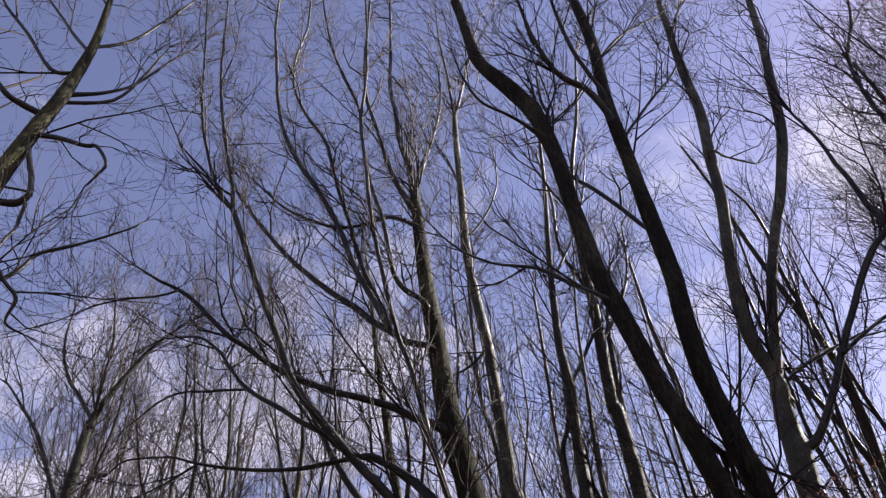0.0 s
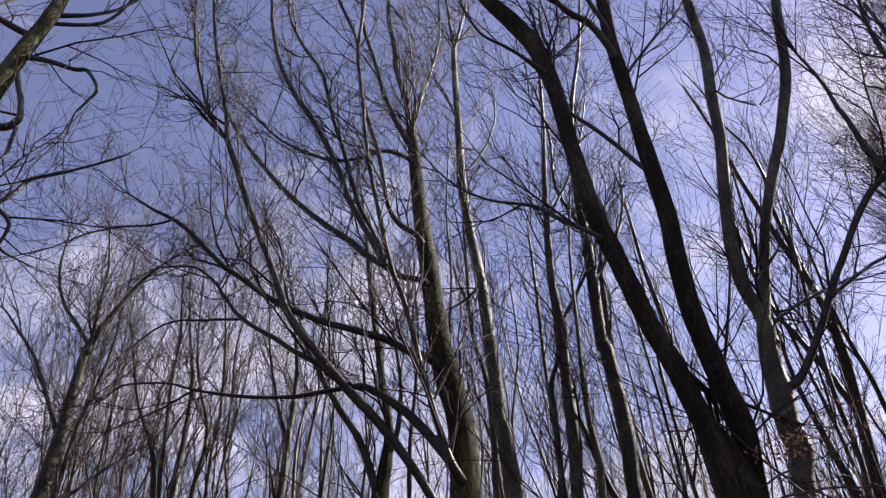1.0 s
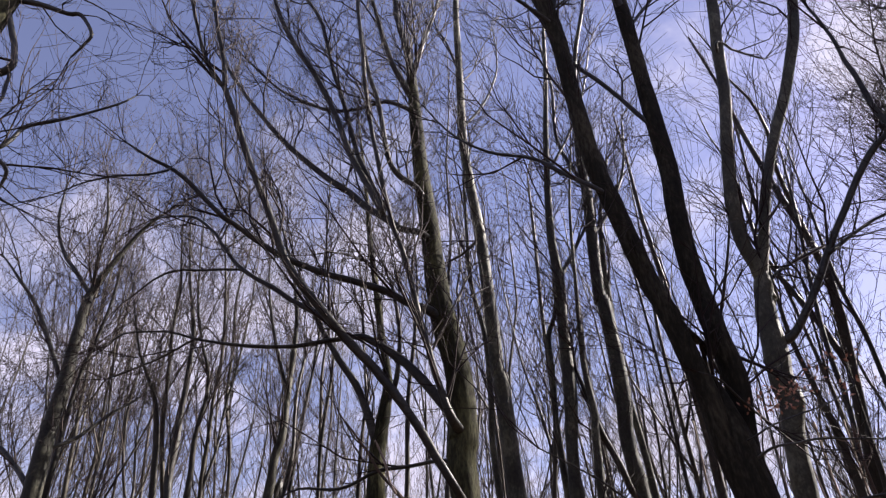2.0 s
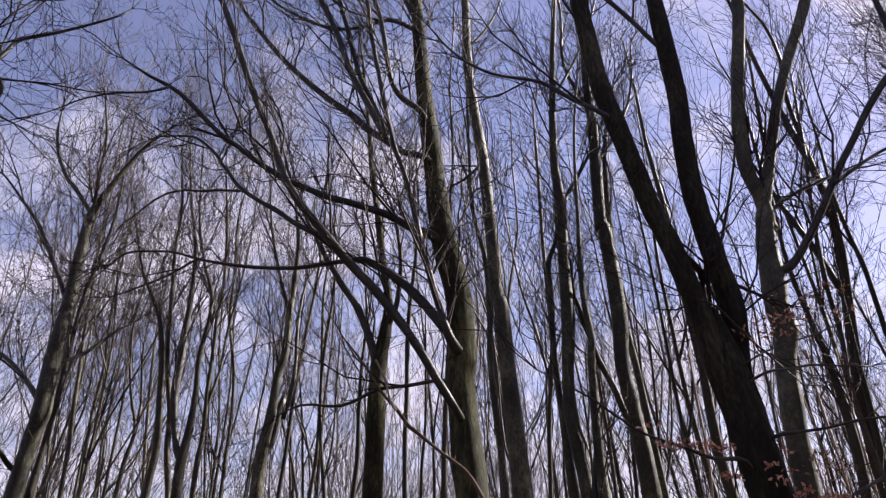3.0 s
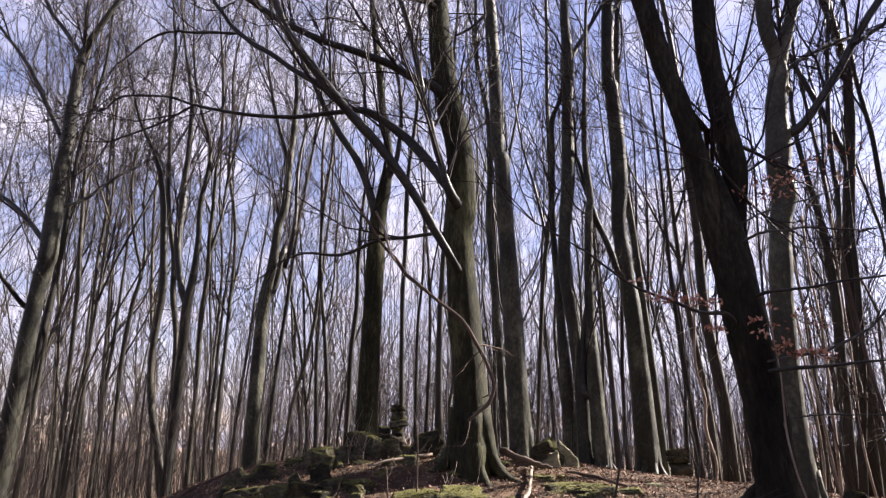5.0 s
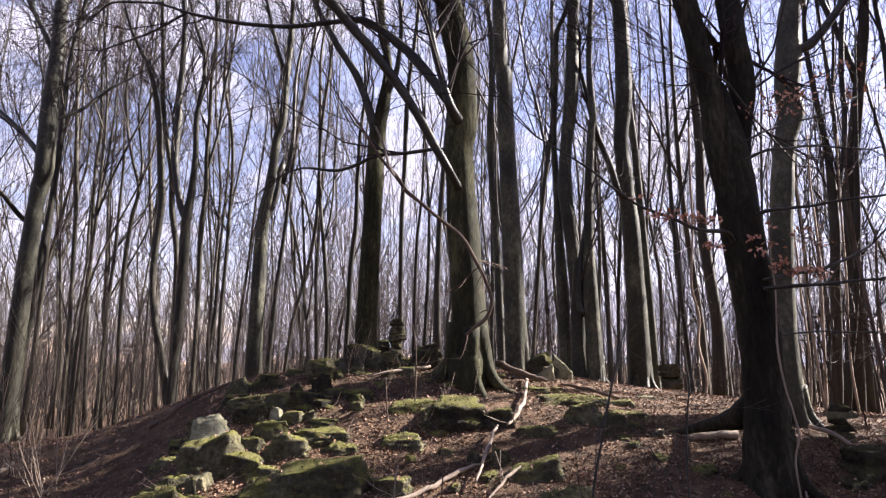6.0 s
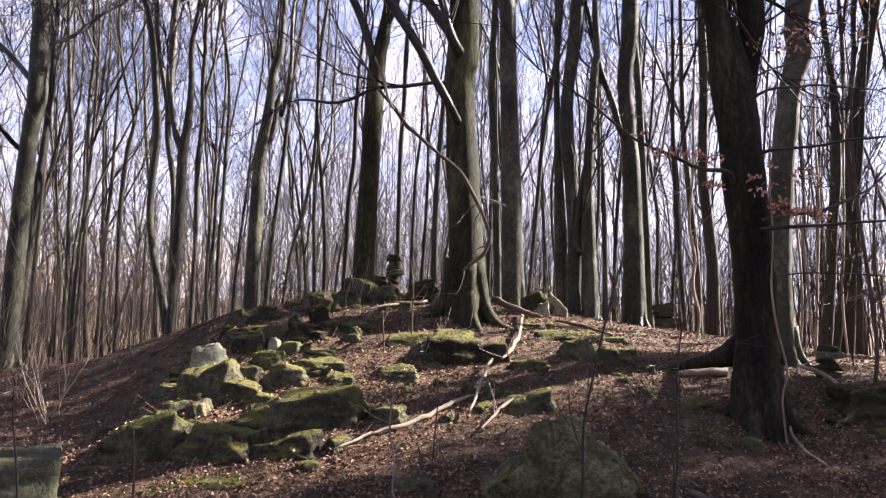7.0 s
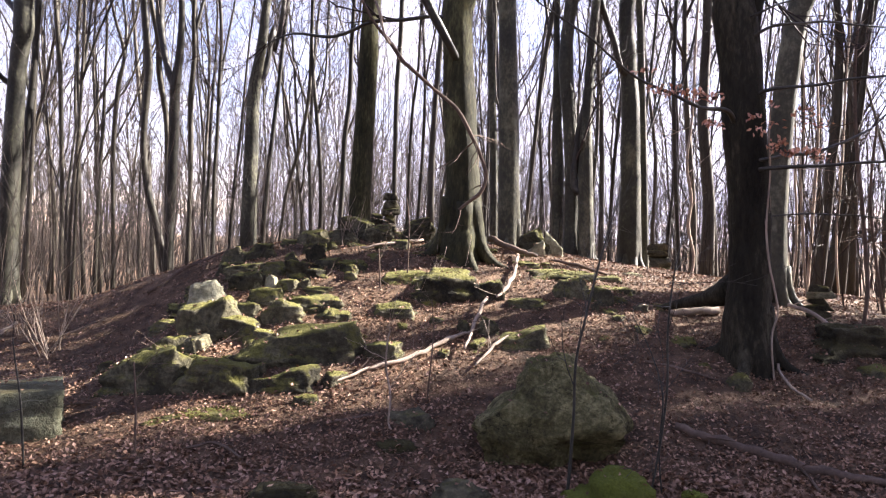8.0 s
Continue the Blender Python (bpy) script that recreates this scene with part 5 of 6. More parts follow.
def build_far_woods():
    """Stems and haze of branches too far off to count."""
    rng = random.Random(77)
    t = Tubes()
    for _ in range(1150):
        y = rng.uniform(40, 120)
        x = rng.uniform(-1, 1) * (y * 0.95 + 5)
        z = height(x, y)
        tall, r = rng.uniform(12, 19), rng.uniform(0.035, 0.075)
        lean = Vector((rng.gauss(0, 0.03), rng.gauss(0, 0.03), 1))
        swing, phase = rng.uniform(0.1, 0.5), rng.uniform(0, 6.3)

        def along(u):
            return Vector((x + swing * (math.sin(phase + 5 * u) - math.sin(phase)), y, z)) + lean * (tall * u)

        t.add([along(u) for u in (0, 0.15, 0.3, 0.45, 0.6, 0.8, 1)], [r, r * 0.9, r * 0.8, r * 0.68, r * 0.52, r * 0.3, 0.015], 3, cap=False)
        for b in range(16):
            p = along(rng.uniform(0.06, 0.95))
            reach = 1.9 if b < 2 else 1.0
            q = p + Vector((rng.gauss(0, 0.8), rng.gauss(0, 0.8), rng.uniform(1.0, 3.2))) * reach
            mid = (p + q) / 2 + Vector((rng.gauss(0, 0.3), 0, -0.2))
            t.add([p, mid, q], [0.03 if b < 2 else 0.018, 0.013, 0.006], 3, cap=False)
    tagged(t.make("far_woods", THICKET_TWIG, None), "distant leafless wood of grey-brown stems", "woods", kind="stuff")


def build_woods_behind():
    """Unseen wood added beside and behind the camera, round the clearing, to block skylight."""
    rng = random.Random(79)
    t = Tubes()
    for _ in range(430):
        a, d = radians(rng.uniform(100, 312)), rng.uniform(11, 50)
        x, y = d * math.sin(a), d * math.cos(a)
        if y > 0 and abs(x) < 0.95 * y + 3:
            continue
        z = height(x, y)
        tall, r = rng.uniform(12, 19), rng.uniform(0.08, 0.2)
        lean = Vector((rng.gauss(0, 0.03), rng.gauss(0, 0.03), 1))
        t.add([Vector((x, y, z - 0.1)) + lean * (tall * u) for u in (0, 0.4, 0.75, 1)], [r, r * 0.75, r * 0.45, 0.02], 4, cap=False)
        for _ in range(14):
            p = Vector((x, y, z)) + lean * (tall * rng.uniform(0.08, 0.95))
            q = p + Vector((rng.gauss(0, 1.0), rng.gauss(0, 1.0), rng.uniform(1.0, 3.4)))
            t.add([p, (p + q) / 2 + Vector((rng.gauss(0, 0.3), 0, 0)), q], [0.05, 0.035, 0.012], 3, cap=False)
    tagged(t.make("surrounding_woods", TWIG, None), "unseen leafless wood of grey-brown stems, added round the clearing to block skylight", "woods", kind="stuff")


def build_brush():
    """Thin shoots of undergrowth round the mound's foot."""
    rng = random.Random(78)
    t = Tubes()
    for _ in range(600):
        y = rng.uniform(11.5, 26)
        side = rng.random()
        x = -y * rng.uniform(0.2, 0.75) if side < 0.62 else y * rng.uniform(0.1, 0.75)
        tall = rng.uniform(0.8, 3.6)
        twig(t, Vector((x, y, height(x, y) - 0.02)), Vector((rng.gauss(0, 0.12), rng.gauss(0, 0.12), 1)), tall, 0.004 + 0.002 * tall, rng, 1, 0.1, 5, 0.004, 0.1)
    for _ in range(850):
        y = rng.uniform(24, 62)
        x = rng.uniform(-0.95, 0.6) * y
        tall = rng.uniform(2.5, 7.5)
        twig(t, Vector((x, y, height(x, y) - 0.02)), Vector((rng.gauss(0, 0.15), rng.gauss(0, 0.15), 1)), tall, 0.008 + 0.003 * tall, rng, 1, 0.1, 6, 0.009, 0.12)
    for _ in range(230):
        y = rng.uniform(20, 45)
        x = rng.uniform(-0.3, 0.14) * y
        tall = rng.uniform(3.5, 9.0)
        twig(t, Vector((x, y, height(x, y) - 0.02)), Vector((rng.gauss(0, 0.14), rng.gauss(0, 0.14), 1)), tall, 0.005 + 0.0025 * tall, rng, 1, 0.1, 7, 0.007, 0.16)
    for k in range(64):
        y = rng.uniform(8.6, 13.5)
        x = y * rng.uniform(0.53, 0.75) if k % 3 else -y * rng.uniform(0.6, 0.78)
        tall = rng.uniform(0.8, 3.4)
        twig(t, Vector((x, y, height(x, y) - 0.02)), Vector((rng.gauss(0, 0.2), rng.gauss(0, 0.2), 1)), tall, 0.004 + 0.0022 * tall, rng, 2 if k % 2 else 1, 0.08, 4, 0.0025, 0.2)
    tagged(t.make("undergrowth", THICKET_TWIG, None), "thicket of thin brown leafless shoots", "undergrowth", kind="stuff")


def build_debris():
    """Dead twigs strewn over the mound's left flank and its foot."""
    rng = random.Random(80)
    t = Tubes()
    for _ in range(460):
        y = rng.uniform(5.4, 10.5)
        x = -rng.uniform(2.3, 0.3 + 0.72 * y)
        if _ % 6 == 0:
            x, y = rng.uniform(-2.5, 4.5), rng.uniform(4.2, 9.5)
        a = rng.uniform(0, 6.283)
        twig(t, Vector((x, y, height(x, y) + 0.015)), Vector((math.cos(a), math.sin(a), (height(x + 0.3 * math.cos(a), y + 0.3 * math.sin(a)) - height(x, y)) / 0.3 + rng.uniform(-0.08, 0.1))), rng.uniform(0.15, 0.55), rng.uniform(0.003, 0.007), rng, 1, 0.0, 2, 0.002, 0.14)
    tagged(t.make("twig_debris", LOGWOOD, None), "dead brown twigs strewn over the ground", "twigs", kind="stuff")


build_debris()
build_wood()
build_far_woods()
build_woods_behind()
build_brush()

# ---- single stems of the wood: x, y, height, radius, lean, seed ----
stem_tree(-10.09, 24.00, 18.8, 0.091, -0.049, 1)
stem_tree(-10.40, 17.00, 19.0, 0.064, 0.046, 7)
stem_tree(-13.83, 24.00, 15.8, 0.064, 0.012, 8)
stem_tree(-12.52, 24.00, 17.1, 0.064, -0.001, 11)
stem_tree(-4.26, 16.00, 17.4, 0.055, 0.039, 13)
stem_tree(-4.77, 24.00, 18.4, 0.082, 0.013, 14)
stem_tree(-0.94, 24.00, 18.3, 0.073, -0.002, 19)
stem_tree(-0.28, 14.50, 18.4, 0.071, 0.041, 20)
stem_tree(1.55, 24.00, 18.4, 0.091, -0.012, 21)
stem_tree(3.38, 24.00, 15.7, 0.073, 0.018, 23)
stem_tree(5.55, 24.00, 19.7, 0.100, -0.010, 24)
stem_tree(5.84, 24.00, 19.2, 0.073, -0.019, 25)
stem_tree(7.47, 24.00, 19.6, 0.073, -0.016, 26)
stem_tree(7.86, 24.00, 16.0, 0.064, -0.016, 27)
stem_tree(6.32, 17.34, 15.7, 0.085, -0.014, 29)
stem_tree(6.51, 17.00, 17.7, 0.155, -0.023, 30)
stem_tree(8.33, 20.94, 16.4, 0.095, -0.034, 31)
stem_tree(10.01, 24.00, 15.6, 0.073, -0.019, 32)
stem_tree(7.99, 14.00, 17.9, 0.159, -0.001, 34)
stem_tree(8.04, 13.50, 17.6, 0.056, 0.018, 35)
stem_tree(15.34, 24.00, 18.8, 0.091, -0.011, 36)
stem_tree(12.35, 24.00, 15.5, 0.073, 0.005, 38)
stem_tree(-8.38, 24.00, 16.2, 0.073, 0.004, 42)
stem_tree(-7.42, 24.00, 15.1, 0.064, 0.011, 43)
stem_tree(-5.24, 24.00, 17.7, 0.055, 0.000, 45)
stem_tree(-2.77, 24.00, 17.4, 0.064, -0.046, 46)
stem_tree(4.25, 24.00, 17.0, 0.064, 0.007, 47)
stem_tree(6.21, 24.00, 17.2, 0.064, -0.040, 48)
stem_tree(4.11, 24.00, 15.7, 0.064, -0.086, 49)

# ---- stones, dead wood, saplings ----
def profile(at, table):
    """Straight lines between (place, value) pairs."""
    for (a, u), (b, v) in zip(table, table[1:]):
        if at <= b:
            return u + (v - u) * max(0.0, at - a) / (b - a)
    return table[-1][1]


def stone_mesh(name, w, d, h, seed, shape, detail=3):
    """A weathered block: a box, broken along planes, rounded a little and roughened."""
    rng = random.Random(seed * 31 + 7)
    bm = bmesh.new()
    bmesh.ops.create_cube(bm, size=2.0)
    bmesh.ops.subdivide_edges(bm, edges=bm.edges[:], cuts=(5, 7, 9, 13)[detail - 1], use_grid_fill=True)
    soft = {"block": 0.34, "slab": 0.28, "round": 0.88, "wedge": 0.25, "squared": 0.07}[shape]
    rough = {"wedge": 0.9, "squared": 0.3}.get(shape, 1.0)
    cuts = []
    for k in range({"block": 8, "slab": 7, "round": 3, "wedge": 0, "squared": 0}[shape]):
        a = 6.283 * (k + rng.random()) / 7
        v = Vector((math.cos(a), math.sin(a), rng.uniform(-0.25, 0.75) if shape != "slab" else rng.uniform(-0.15, 0.4))).normalized()
        cuts.append((v, rng.uniform(0.62, 1.0)))
    if shape not in ("round", "squared", "wedge"):
        for _ in range(2):
            cuts.append((Vector((rng.gauss(0, 0.35), rng.gauss(0, 0.25), 1)).normalized(), rng.uniform(0.5, 0.85)))
    off = Vector((seed * 1.7, seed * 0.9, seed * 2.3))
    for vert in bm.verts:
        p = vert.co.copy()
        p = p.lerp(p.normalized() * 1.15, soft)
        if shape == "wedge":
            # a low shoulder on one side, a broad top and an overhanging corner on the other
            p.x *= profile(p.z, ((-1.1, 0.8), (-0.3, 1.0), (-0.05, 0.92), (0.3, 0.5), (1.1, 0.2))) if p.x < 0 else profile(p.z, ((-1.1, 0.3), (-0.65, 0.8), (-0.45, 1.0), (0.1, 1.0), (0.5, 0.72), (1.1, 0.2)))
            if p.y < 0:
                p.y *= profile(p.z, ((-1.1, 0.72), (-0.1, 1.0), (1.1, 0.45)))
                p.y += 0.5 * ease((p.x - 0.15) / 0.2) * ease((-0.2 - p.z) / 0.25)
                p.y += 0.16 * max(0.0, 1 - abs(p.z + 0.02 - 0.16 * p.x) / 0.12) * ease((p.x + 0.7) / 0.3)
        n = p.normalized()
        p += n * rough * (0.18 * noise.noise(p * 1.3 + off) + 0.14 * noise.noise(p * 2.7 + off))
        for v, c in cuts:
            over = p.dot(v) - c
            if over > 0:
                p -= v * over * 0.94
        ledge = noise.noise(Vector((p.x * 0.8, p.y * 0.8, p.z * 3.2)) + off)
        p += n * rough * (1.5 if shape == "wedge" else 1.0) * (0.1 * ledge + 0.1 * noise.noise(p * 4.5 + off) + 0.05 * noise.noise(p * 10 + off))
        vert.co = p
    lo = [min(v.co[i] for v in bm.verts) for i in range(3)]
    hi = [max(v.co[i] for v in bm.verts) for i in range(3)]
    for vert in bm.verts:
        vert.co = Vector([((vert.co[i] - lo[i]) / (hi[i] - lo[i]) - (0.5, 0.5, 0.0)[i]) * (w, d, h)[i] for i in range(3)])
    me = bpy.data.meshes.new(name)
    bm.to_mesh(me)
    bm.free()
    me.shade_smooth()
    return me


STONE_WORDS = {
    "squared": "squared grey-green stone block with a flat face",
    "block": "angular weathered boulder with moss on its top",
    "slab": "flat mossy stone slab lying on the mound",
    "wedge": "large wedge-shaped weathered boulder with cracks and moss",
    "round": "rounded mossy field stone set in leaf litter",
}


LAID_STONES = []


def stone(x, y, z, w, d, h, turn, tilt, seed, shape, mat):
    sink = 0.12 * h + 0.05
    me = stone_mesh("boulder", w * 1.06, d, h + sink, seed, shape, 4 if w > 0.45 else 3)
    me.materials.append(mat)
    ob = new("boulder", me)
    pitch = random.Random(seed + 900).uniform(0, 17) if shape in ("slab", "block") and h < 0.6 else 0
    ob.matrix_basis = pose(x, y, min(z, height(x, y)) - sink, pitch, tilt, turn * 0.6)
    words = STONE_WORDS[shape] if mat is not STONE_BARE else STONE_WORDS[shape].replace("mossy ", "bare grey ").replace("with moss on its top", "with pale lichen")
    tagged(ob, words, "rock", "stones of the mound")
    LAID_STONES.append((ob, w, d, h))


def cairn(x, y, z, w, tall, layers, seed):
    rng = random.Random(seed)
    root = tagged(new("cairn"), "rough cairn of stacked flat mossy stones", "cairn")
    root.location = (x, y, min(z, height(x, y)))
    at, n = -0.04, layers
    for i in range(n):
        h = tall / n * rng.uniform(0.9, 1.4)
        s = w * (1.0 - 0.05 * i) * rng.uniform(0.8, 1.0)
        me = stone_mesh("flat_stone", s, s * rng.uniform(0.7, 0.95), h, seed + i, "slab" if i % 2 else "block", 1)
        me.materials.append(STONE_BARE if i % 3 == 1 else STONE)
        ob = new("flat_stone", me)
        ob.parent = root
        ob.matrix_basis = pose(rng.uniform(-0.06, 0.06) * w, rng.uniform(-0.05, 0.05) * w, at, rng.uniform(-6, 6), rng.uniform(-6, 6), rng.uniform(0, 360))
        at += h * 0.84


def fallen_branch(label, mat, seed, *points):
    rng = random.Random(seed)
    pts = [Vector((p[0], p[1], max(p[2], height(p[0], p[1]) + p[3] * 0.5))) for p in points]
    sp, rd = smooth_spine(pts, [p[3] for p in points], 4)
    foot = sp[0].copy()
    sp = [p - foot + any_way(rng) * r * 0.5 for p, r in zip(sp, rd)]
    rd = [r * rng.uniform(0.85, 1.15) for r in rd]
    t = Tubes()
    t.add(sp, rd, 9)
    for _ in range(3):
        i = rng.randrange(1, len(sp) - 1)
        side = any_way(rng)
        side.z = abs(side.z)
        twig(t, sp[i], (sp[i + 1] - sp[i]).normalized() + side, rng.uniform(0.12, 0.35), rd[i] * 0.4, rng, 0, 0.0)
    ob = t.make("fallen_branch", mat, None)
    ob.location = foot
    tagged(ob, label, "branch")


def thin_stem(kind, label, mat, seed, shoots, *points):
    rng = random.Random(seed * 5 + 1)
    pts = [Vector(p[:3]) for p in points]
    if kind == "sapling":
        pts[0].z = height(pts[0].x, pts[0].y) - 0.03
    sp, rd = smooth_spine(pts, [p[3] for p in points], 4)
    foot = sp[0].copy()
    sp = [p - foot for p in sp]
    t = Tubes()
    t.add(sp, rd, 6)
    for _ in range(shoots):
        i = rng.randrange(len(sp) // 3, len(sp) - 1)
        d = (sp[i + 1] - sp[i]).normalized()
        twig(t, sp[i], d * 0.6 + any_way(rng) * 0.9, rng.uniform(0.25, 0.7), max(0.002, rd[i] * 0.5), rng, 1, 0.05, 3, 0.0014)
    ob = t.make(kind, mat, None)
    ob.location = foot
    tagged(ob, label, kind.split("_")[-1])


def shrub(x, y, z, tall, shoots, seed, label):
    rng = random.Random(seed)
    root = tagged(new("shrub"), label, "shrub")
    root.location = (x, y, height(x, y))
    for _ in range(shoots):
        t = Tubes()
        lean = Vector((rng.gauss(0, 0.32), rng.gauss(0, 0.25), 1))
        twig(t, Vector((rng.gauss(0, 0.08), rng.gauss(0, 0.08), -0.02)), lean, tall * rng.uniform(0.5, 1.1), 0.008 * (0.5 + tall * 0.5), rng, 1, 0.1, 2, 0.002, 0.09)
        t.make("shoot", DEADWOOD if rng.random() < 0.75 else TWIG, root)


def leaf_spray(root, spots, count, seed, reach=0.25):
    """Withered leaves still hanging on the twigs, round the given places."""
    rng = random.Random(seed)
    foot = root.location
    t, verts, faces = Tubes(), [], []
    for c in spots:
        for _ in range(count):
            p = Vector(c) - foot + Vector((rng.gauss(0, reach), rng.gauss(0, reach), rng.gauss(0, reach * 0.38)))
            leaf_faces(verts, faces, p, rng.uniform(0.035, 0.06), rng, 0.9)
            if rng.random() < 0.3:
                twig(t, Vector(c) - foot, p - Vector(c) + foot, (p - Vector(c) + foot).length * 1.05, 0.003, rng, 0, 0.0, 0, 0.0015)
    tagged(mesh_object("withered_leaves", verts, faces, DRY_LEAF, root, smooth=False, label="withered red-brown beech leaves"), kind="stuff")
    tagged(t.make("spray_twig", TWIG, root), kind="stuff")


def rock_mesh(w, d, h, slope, seed, shape):
    """A quarried or split stone: a box with skewed corners, broken along planes, its edges worn and its sides layered."""
    rng = random.Random(seed * 53 + 11)
    bm = bmesh.new()
    bmesh.ops.create_cube(bm, size=2.0)
    bmesh.ops.subdivide_edges(bm, edges=bm.edges[:], cuts=13 if w > 0.4 else 8, use_grid_fill=True)
    soft = {"block": 0.24, "slab": 0.2, "round": 0.72, "wedge": 0.22}[shape]
    skew = 0.5 if shape == "round" else 1.0
    corner = {}
    for i in (-1, 1):
        for j in (-1, 1):
            for k in (-1, 1):
                lift = slope * i * (1 if k > 0 else 0) + rng.uniform(-0.16, 0.16) * (k > 0)
                inset = (0.62 if shape == "wedge" else 0.86) if k > 0 else 1.0
                deep = (0.2 if shape == "slab" else 0.42) if k > 0 and j < 0 else inset
                corner[(i, j, k)] = Vector((i * inset + skew * rng.uniform(-0.2, 0.2), j * deep + skew * rng.uniform(-0.25, 0.25), k + lift))
    cuts = []
    for c in range({"block": 4, "slab": 3, "round": 1, "wedge": 4}[shape]):
        a = 6.283 * (c + rng.random()) / 4
        cuts.append((Vector((math.cos(a), math.sin(a), rng.uniform(-0.1, 0.7))).normalized(), rng.uniform(0.72, 0.98)))
    off = Vector((seed * 1.7, seed * 0.9, seed * 2.3))
    for vert in bm.verts:
        q = vert.co.lerp(vert.co.normalized() * 1.12, soft)
        p = Vector((0, 0, 0))
        for (i, j, k), v in corner.items():
            p += v * ((1 + i * q.x) * (1 + j * q.y) * (1 + k * q.z) / 8)
        for v, c in cuts:
            over = p.dot(v) - c
            if over > 0:
                p -= v * over
        n = Vector((p.x, p.y, 0.5 * p.z)).normalized()
        ledge = noise.noise(Vector((p.x * 0.5, p.y * 0.5, p.z * (5.0 if shape != "round" else 1.5))) + off)
        p += n * (0.11 * ledge + 0.17 * noise.noise(p * 1.6 + off) + 0.1 * noise.noise(p * 3.6 + off) + 0.06 * noise.noise(p * 8.0 + off))
        vert.co = p
    lo = [min(v.co[i] for v in bm.verts) for i in range(3)]
    hi = [max(v.co[i] for v in bm.verts) for i in range(3)]
    for vert in bm.verts:
        vert.co = Vector([((vert.co[i] - lo[i]) / (hi[i] - lo[i]) - (0.5, 0.5, 0.0)[i]) * (w, d, h)[i] for i in range(3)])
    me = bpy.data.meshes.new("boulder")
    bm.to_mesh(me)
    bm.free()
    me.shade_smooth()
    return me


def rock(x, y, w, d, h, slope, turn, seed, shape, mat):
    """A stone bedded in the slope, at the height of the ground under its front."""
    z = height(x, y - 0.45 * d)
    sink = 0.35 * h + 0.06
    me = rock_mesh(w * 1.05, d * 1.25, h + sink, slope, seed, shape)
    me.materials.append(mat)
    ob = new("boulder", me)
    rise = math.degrees(math.atan2(height(x, y + 0.3) - height(x, y - 0.3), 0.6))
    ob.matrix_basis = pose(x, y, z - sink, rise * 0.5 if shape == "slab" else 0, 0, turn)
    words = STONE_WORDS[shape]
    if mat in (STONE_BARE, STONE_PALE):
        words = words.replace("mossy ", "bare grey ").replace("with moss on its top", "with pale lichen")
    if mat is STONE_GREEN:
        words = "rounded stone wholly covered in bright green moss"
    tagged(ob, words, "rock", "stones of the mound")
    LAID_STONES.append((ob, w, d, h + sink))


# ---- stones: x, y, width, depth, height, slope or turn, seed, shape ----
stone(0.83, 5.02, 0.0, 1.1, 0.90, 0.75, -17, 0, 1, 'wedge', STONE_CRACKED)
stone(-3.3, 5.12, 0.03, 0.84, 0.6, 0.37, 48, 0, 3, 'squared', STONE_SQUARE)
rock(-2.43, 7.15, 0.43, 0.32, 0.42, 0.1, 25, 1, 'round', STONE_PALE)
rock(-2.27, 6.76, 0.69, 0.41, 0.44, 0.25, 3, 2, 'wedge', STONE)
rock(-1.98, 6.73, 0.51, 0.36, 0.25, -0.25, -6, 3, 'slab', STONE)
rock(-1.87, 7.35, 0.43, 0.30, 0.20, 0.10, 8, 4, 'block', STONE)
rock(-2.06, 7.68, 0.11, 0.10, 0.20, -0.20, -1, 5, 'block', STONE_PALE)
rock(-1.91, 7.67, 0.15, 0.12, 0.16, 0.00, -10, 6, 'round', STONE_PALE)
rock(-1.32, 7.18, 0.63, 0.32, 0.17, 0.05, 4, 7, 'slab', STONE)
rock(-1.58, 6.96, 0.47, 0.28, 0.23, -0.30, -5, 8, 'block', STONE)
rock(-1.29, 6.34, 1.2, 0.5, 0.36, 0.40, 9, 9, 'slab', STONE)
rock(-1.12, 7.03, 0.44, 0.26, 0.11, -0.20, 0, 10, 'slab', STONE)
rock(-2.5, 5.95, 0.86, 0.55, 0.40, 0.62, -6, 211, 'slab', STONE)
rock(-2.27, 6.42, 0.28, 0.20, 0.17, 0.20, 5, 12, 'block', STONE_BARE)
rock(-1.90, 5.84, 0.67, 0.37, 0.26, -0.15, -4, 13, 'block', STONE)
rock(-1.35, 5.82, 0.66, 0.33, 0.20, 0.40, 10, 14, 'slab', STONE)
rock(-1.09, 6.32, 0.47, 0.28, 0.14, 0.30, 1, 15, 'slab', STONE)
rock(-1.87, 5.36, 0.95, 0.42, 0.06, 0.3, 8, 16, 'slab', STONE)
rock(-1.58, 7.96, 0.59, 0.35, 0.24, -0.30, 6, 17, 'block', STONE)
rock(-1.11, 8.17, 0.49, 0.29, 0.14, 0.10, -3, 18, 'slab', STONE)
rock(-1.82, 8.28, 0.19, 0.13, 0.16, 0.30, 11, 19, 'block', STONE)
rock(-1.52, 7.64, 0.15, 0.11, 0.12, 0.20, 2, 20, 'block', STONE)
rock(-2.32, 8.74, 0.40, 0.28, 0.21, -0.10, -7, 21, 'block', STONE)
rock(-2.65, 8.75, 0.36, 0.25, 0.27, 0.30, 7, 22, 'block', STONE)
rock(-1.6, 8.75, 0.4, 0.3, 0.26, -0.3, -2, 23, 'wedge', STONE)
rock(-1.3, 9.0, 0.42, 0.3, 0.22, 0.2, 12, 123, 'block', STONE_BARE)
rock(-1.75, 9.15, 0.4, 0.3, 0.2, 0.1, -20, 124, 'slab', STONE)
rock(-1.19, 9.46, 0.51, 0.30, 0.31, -0.30, -11, 24, 'block', STONE)
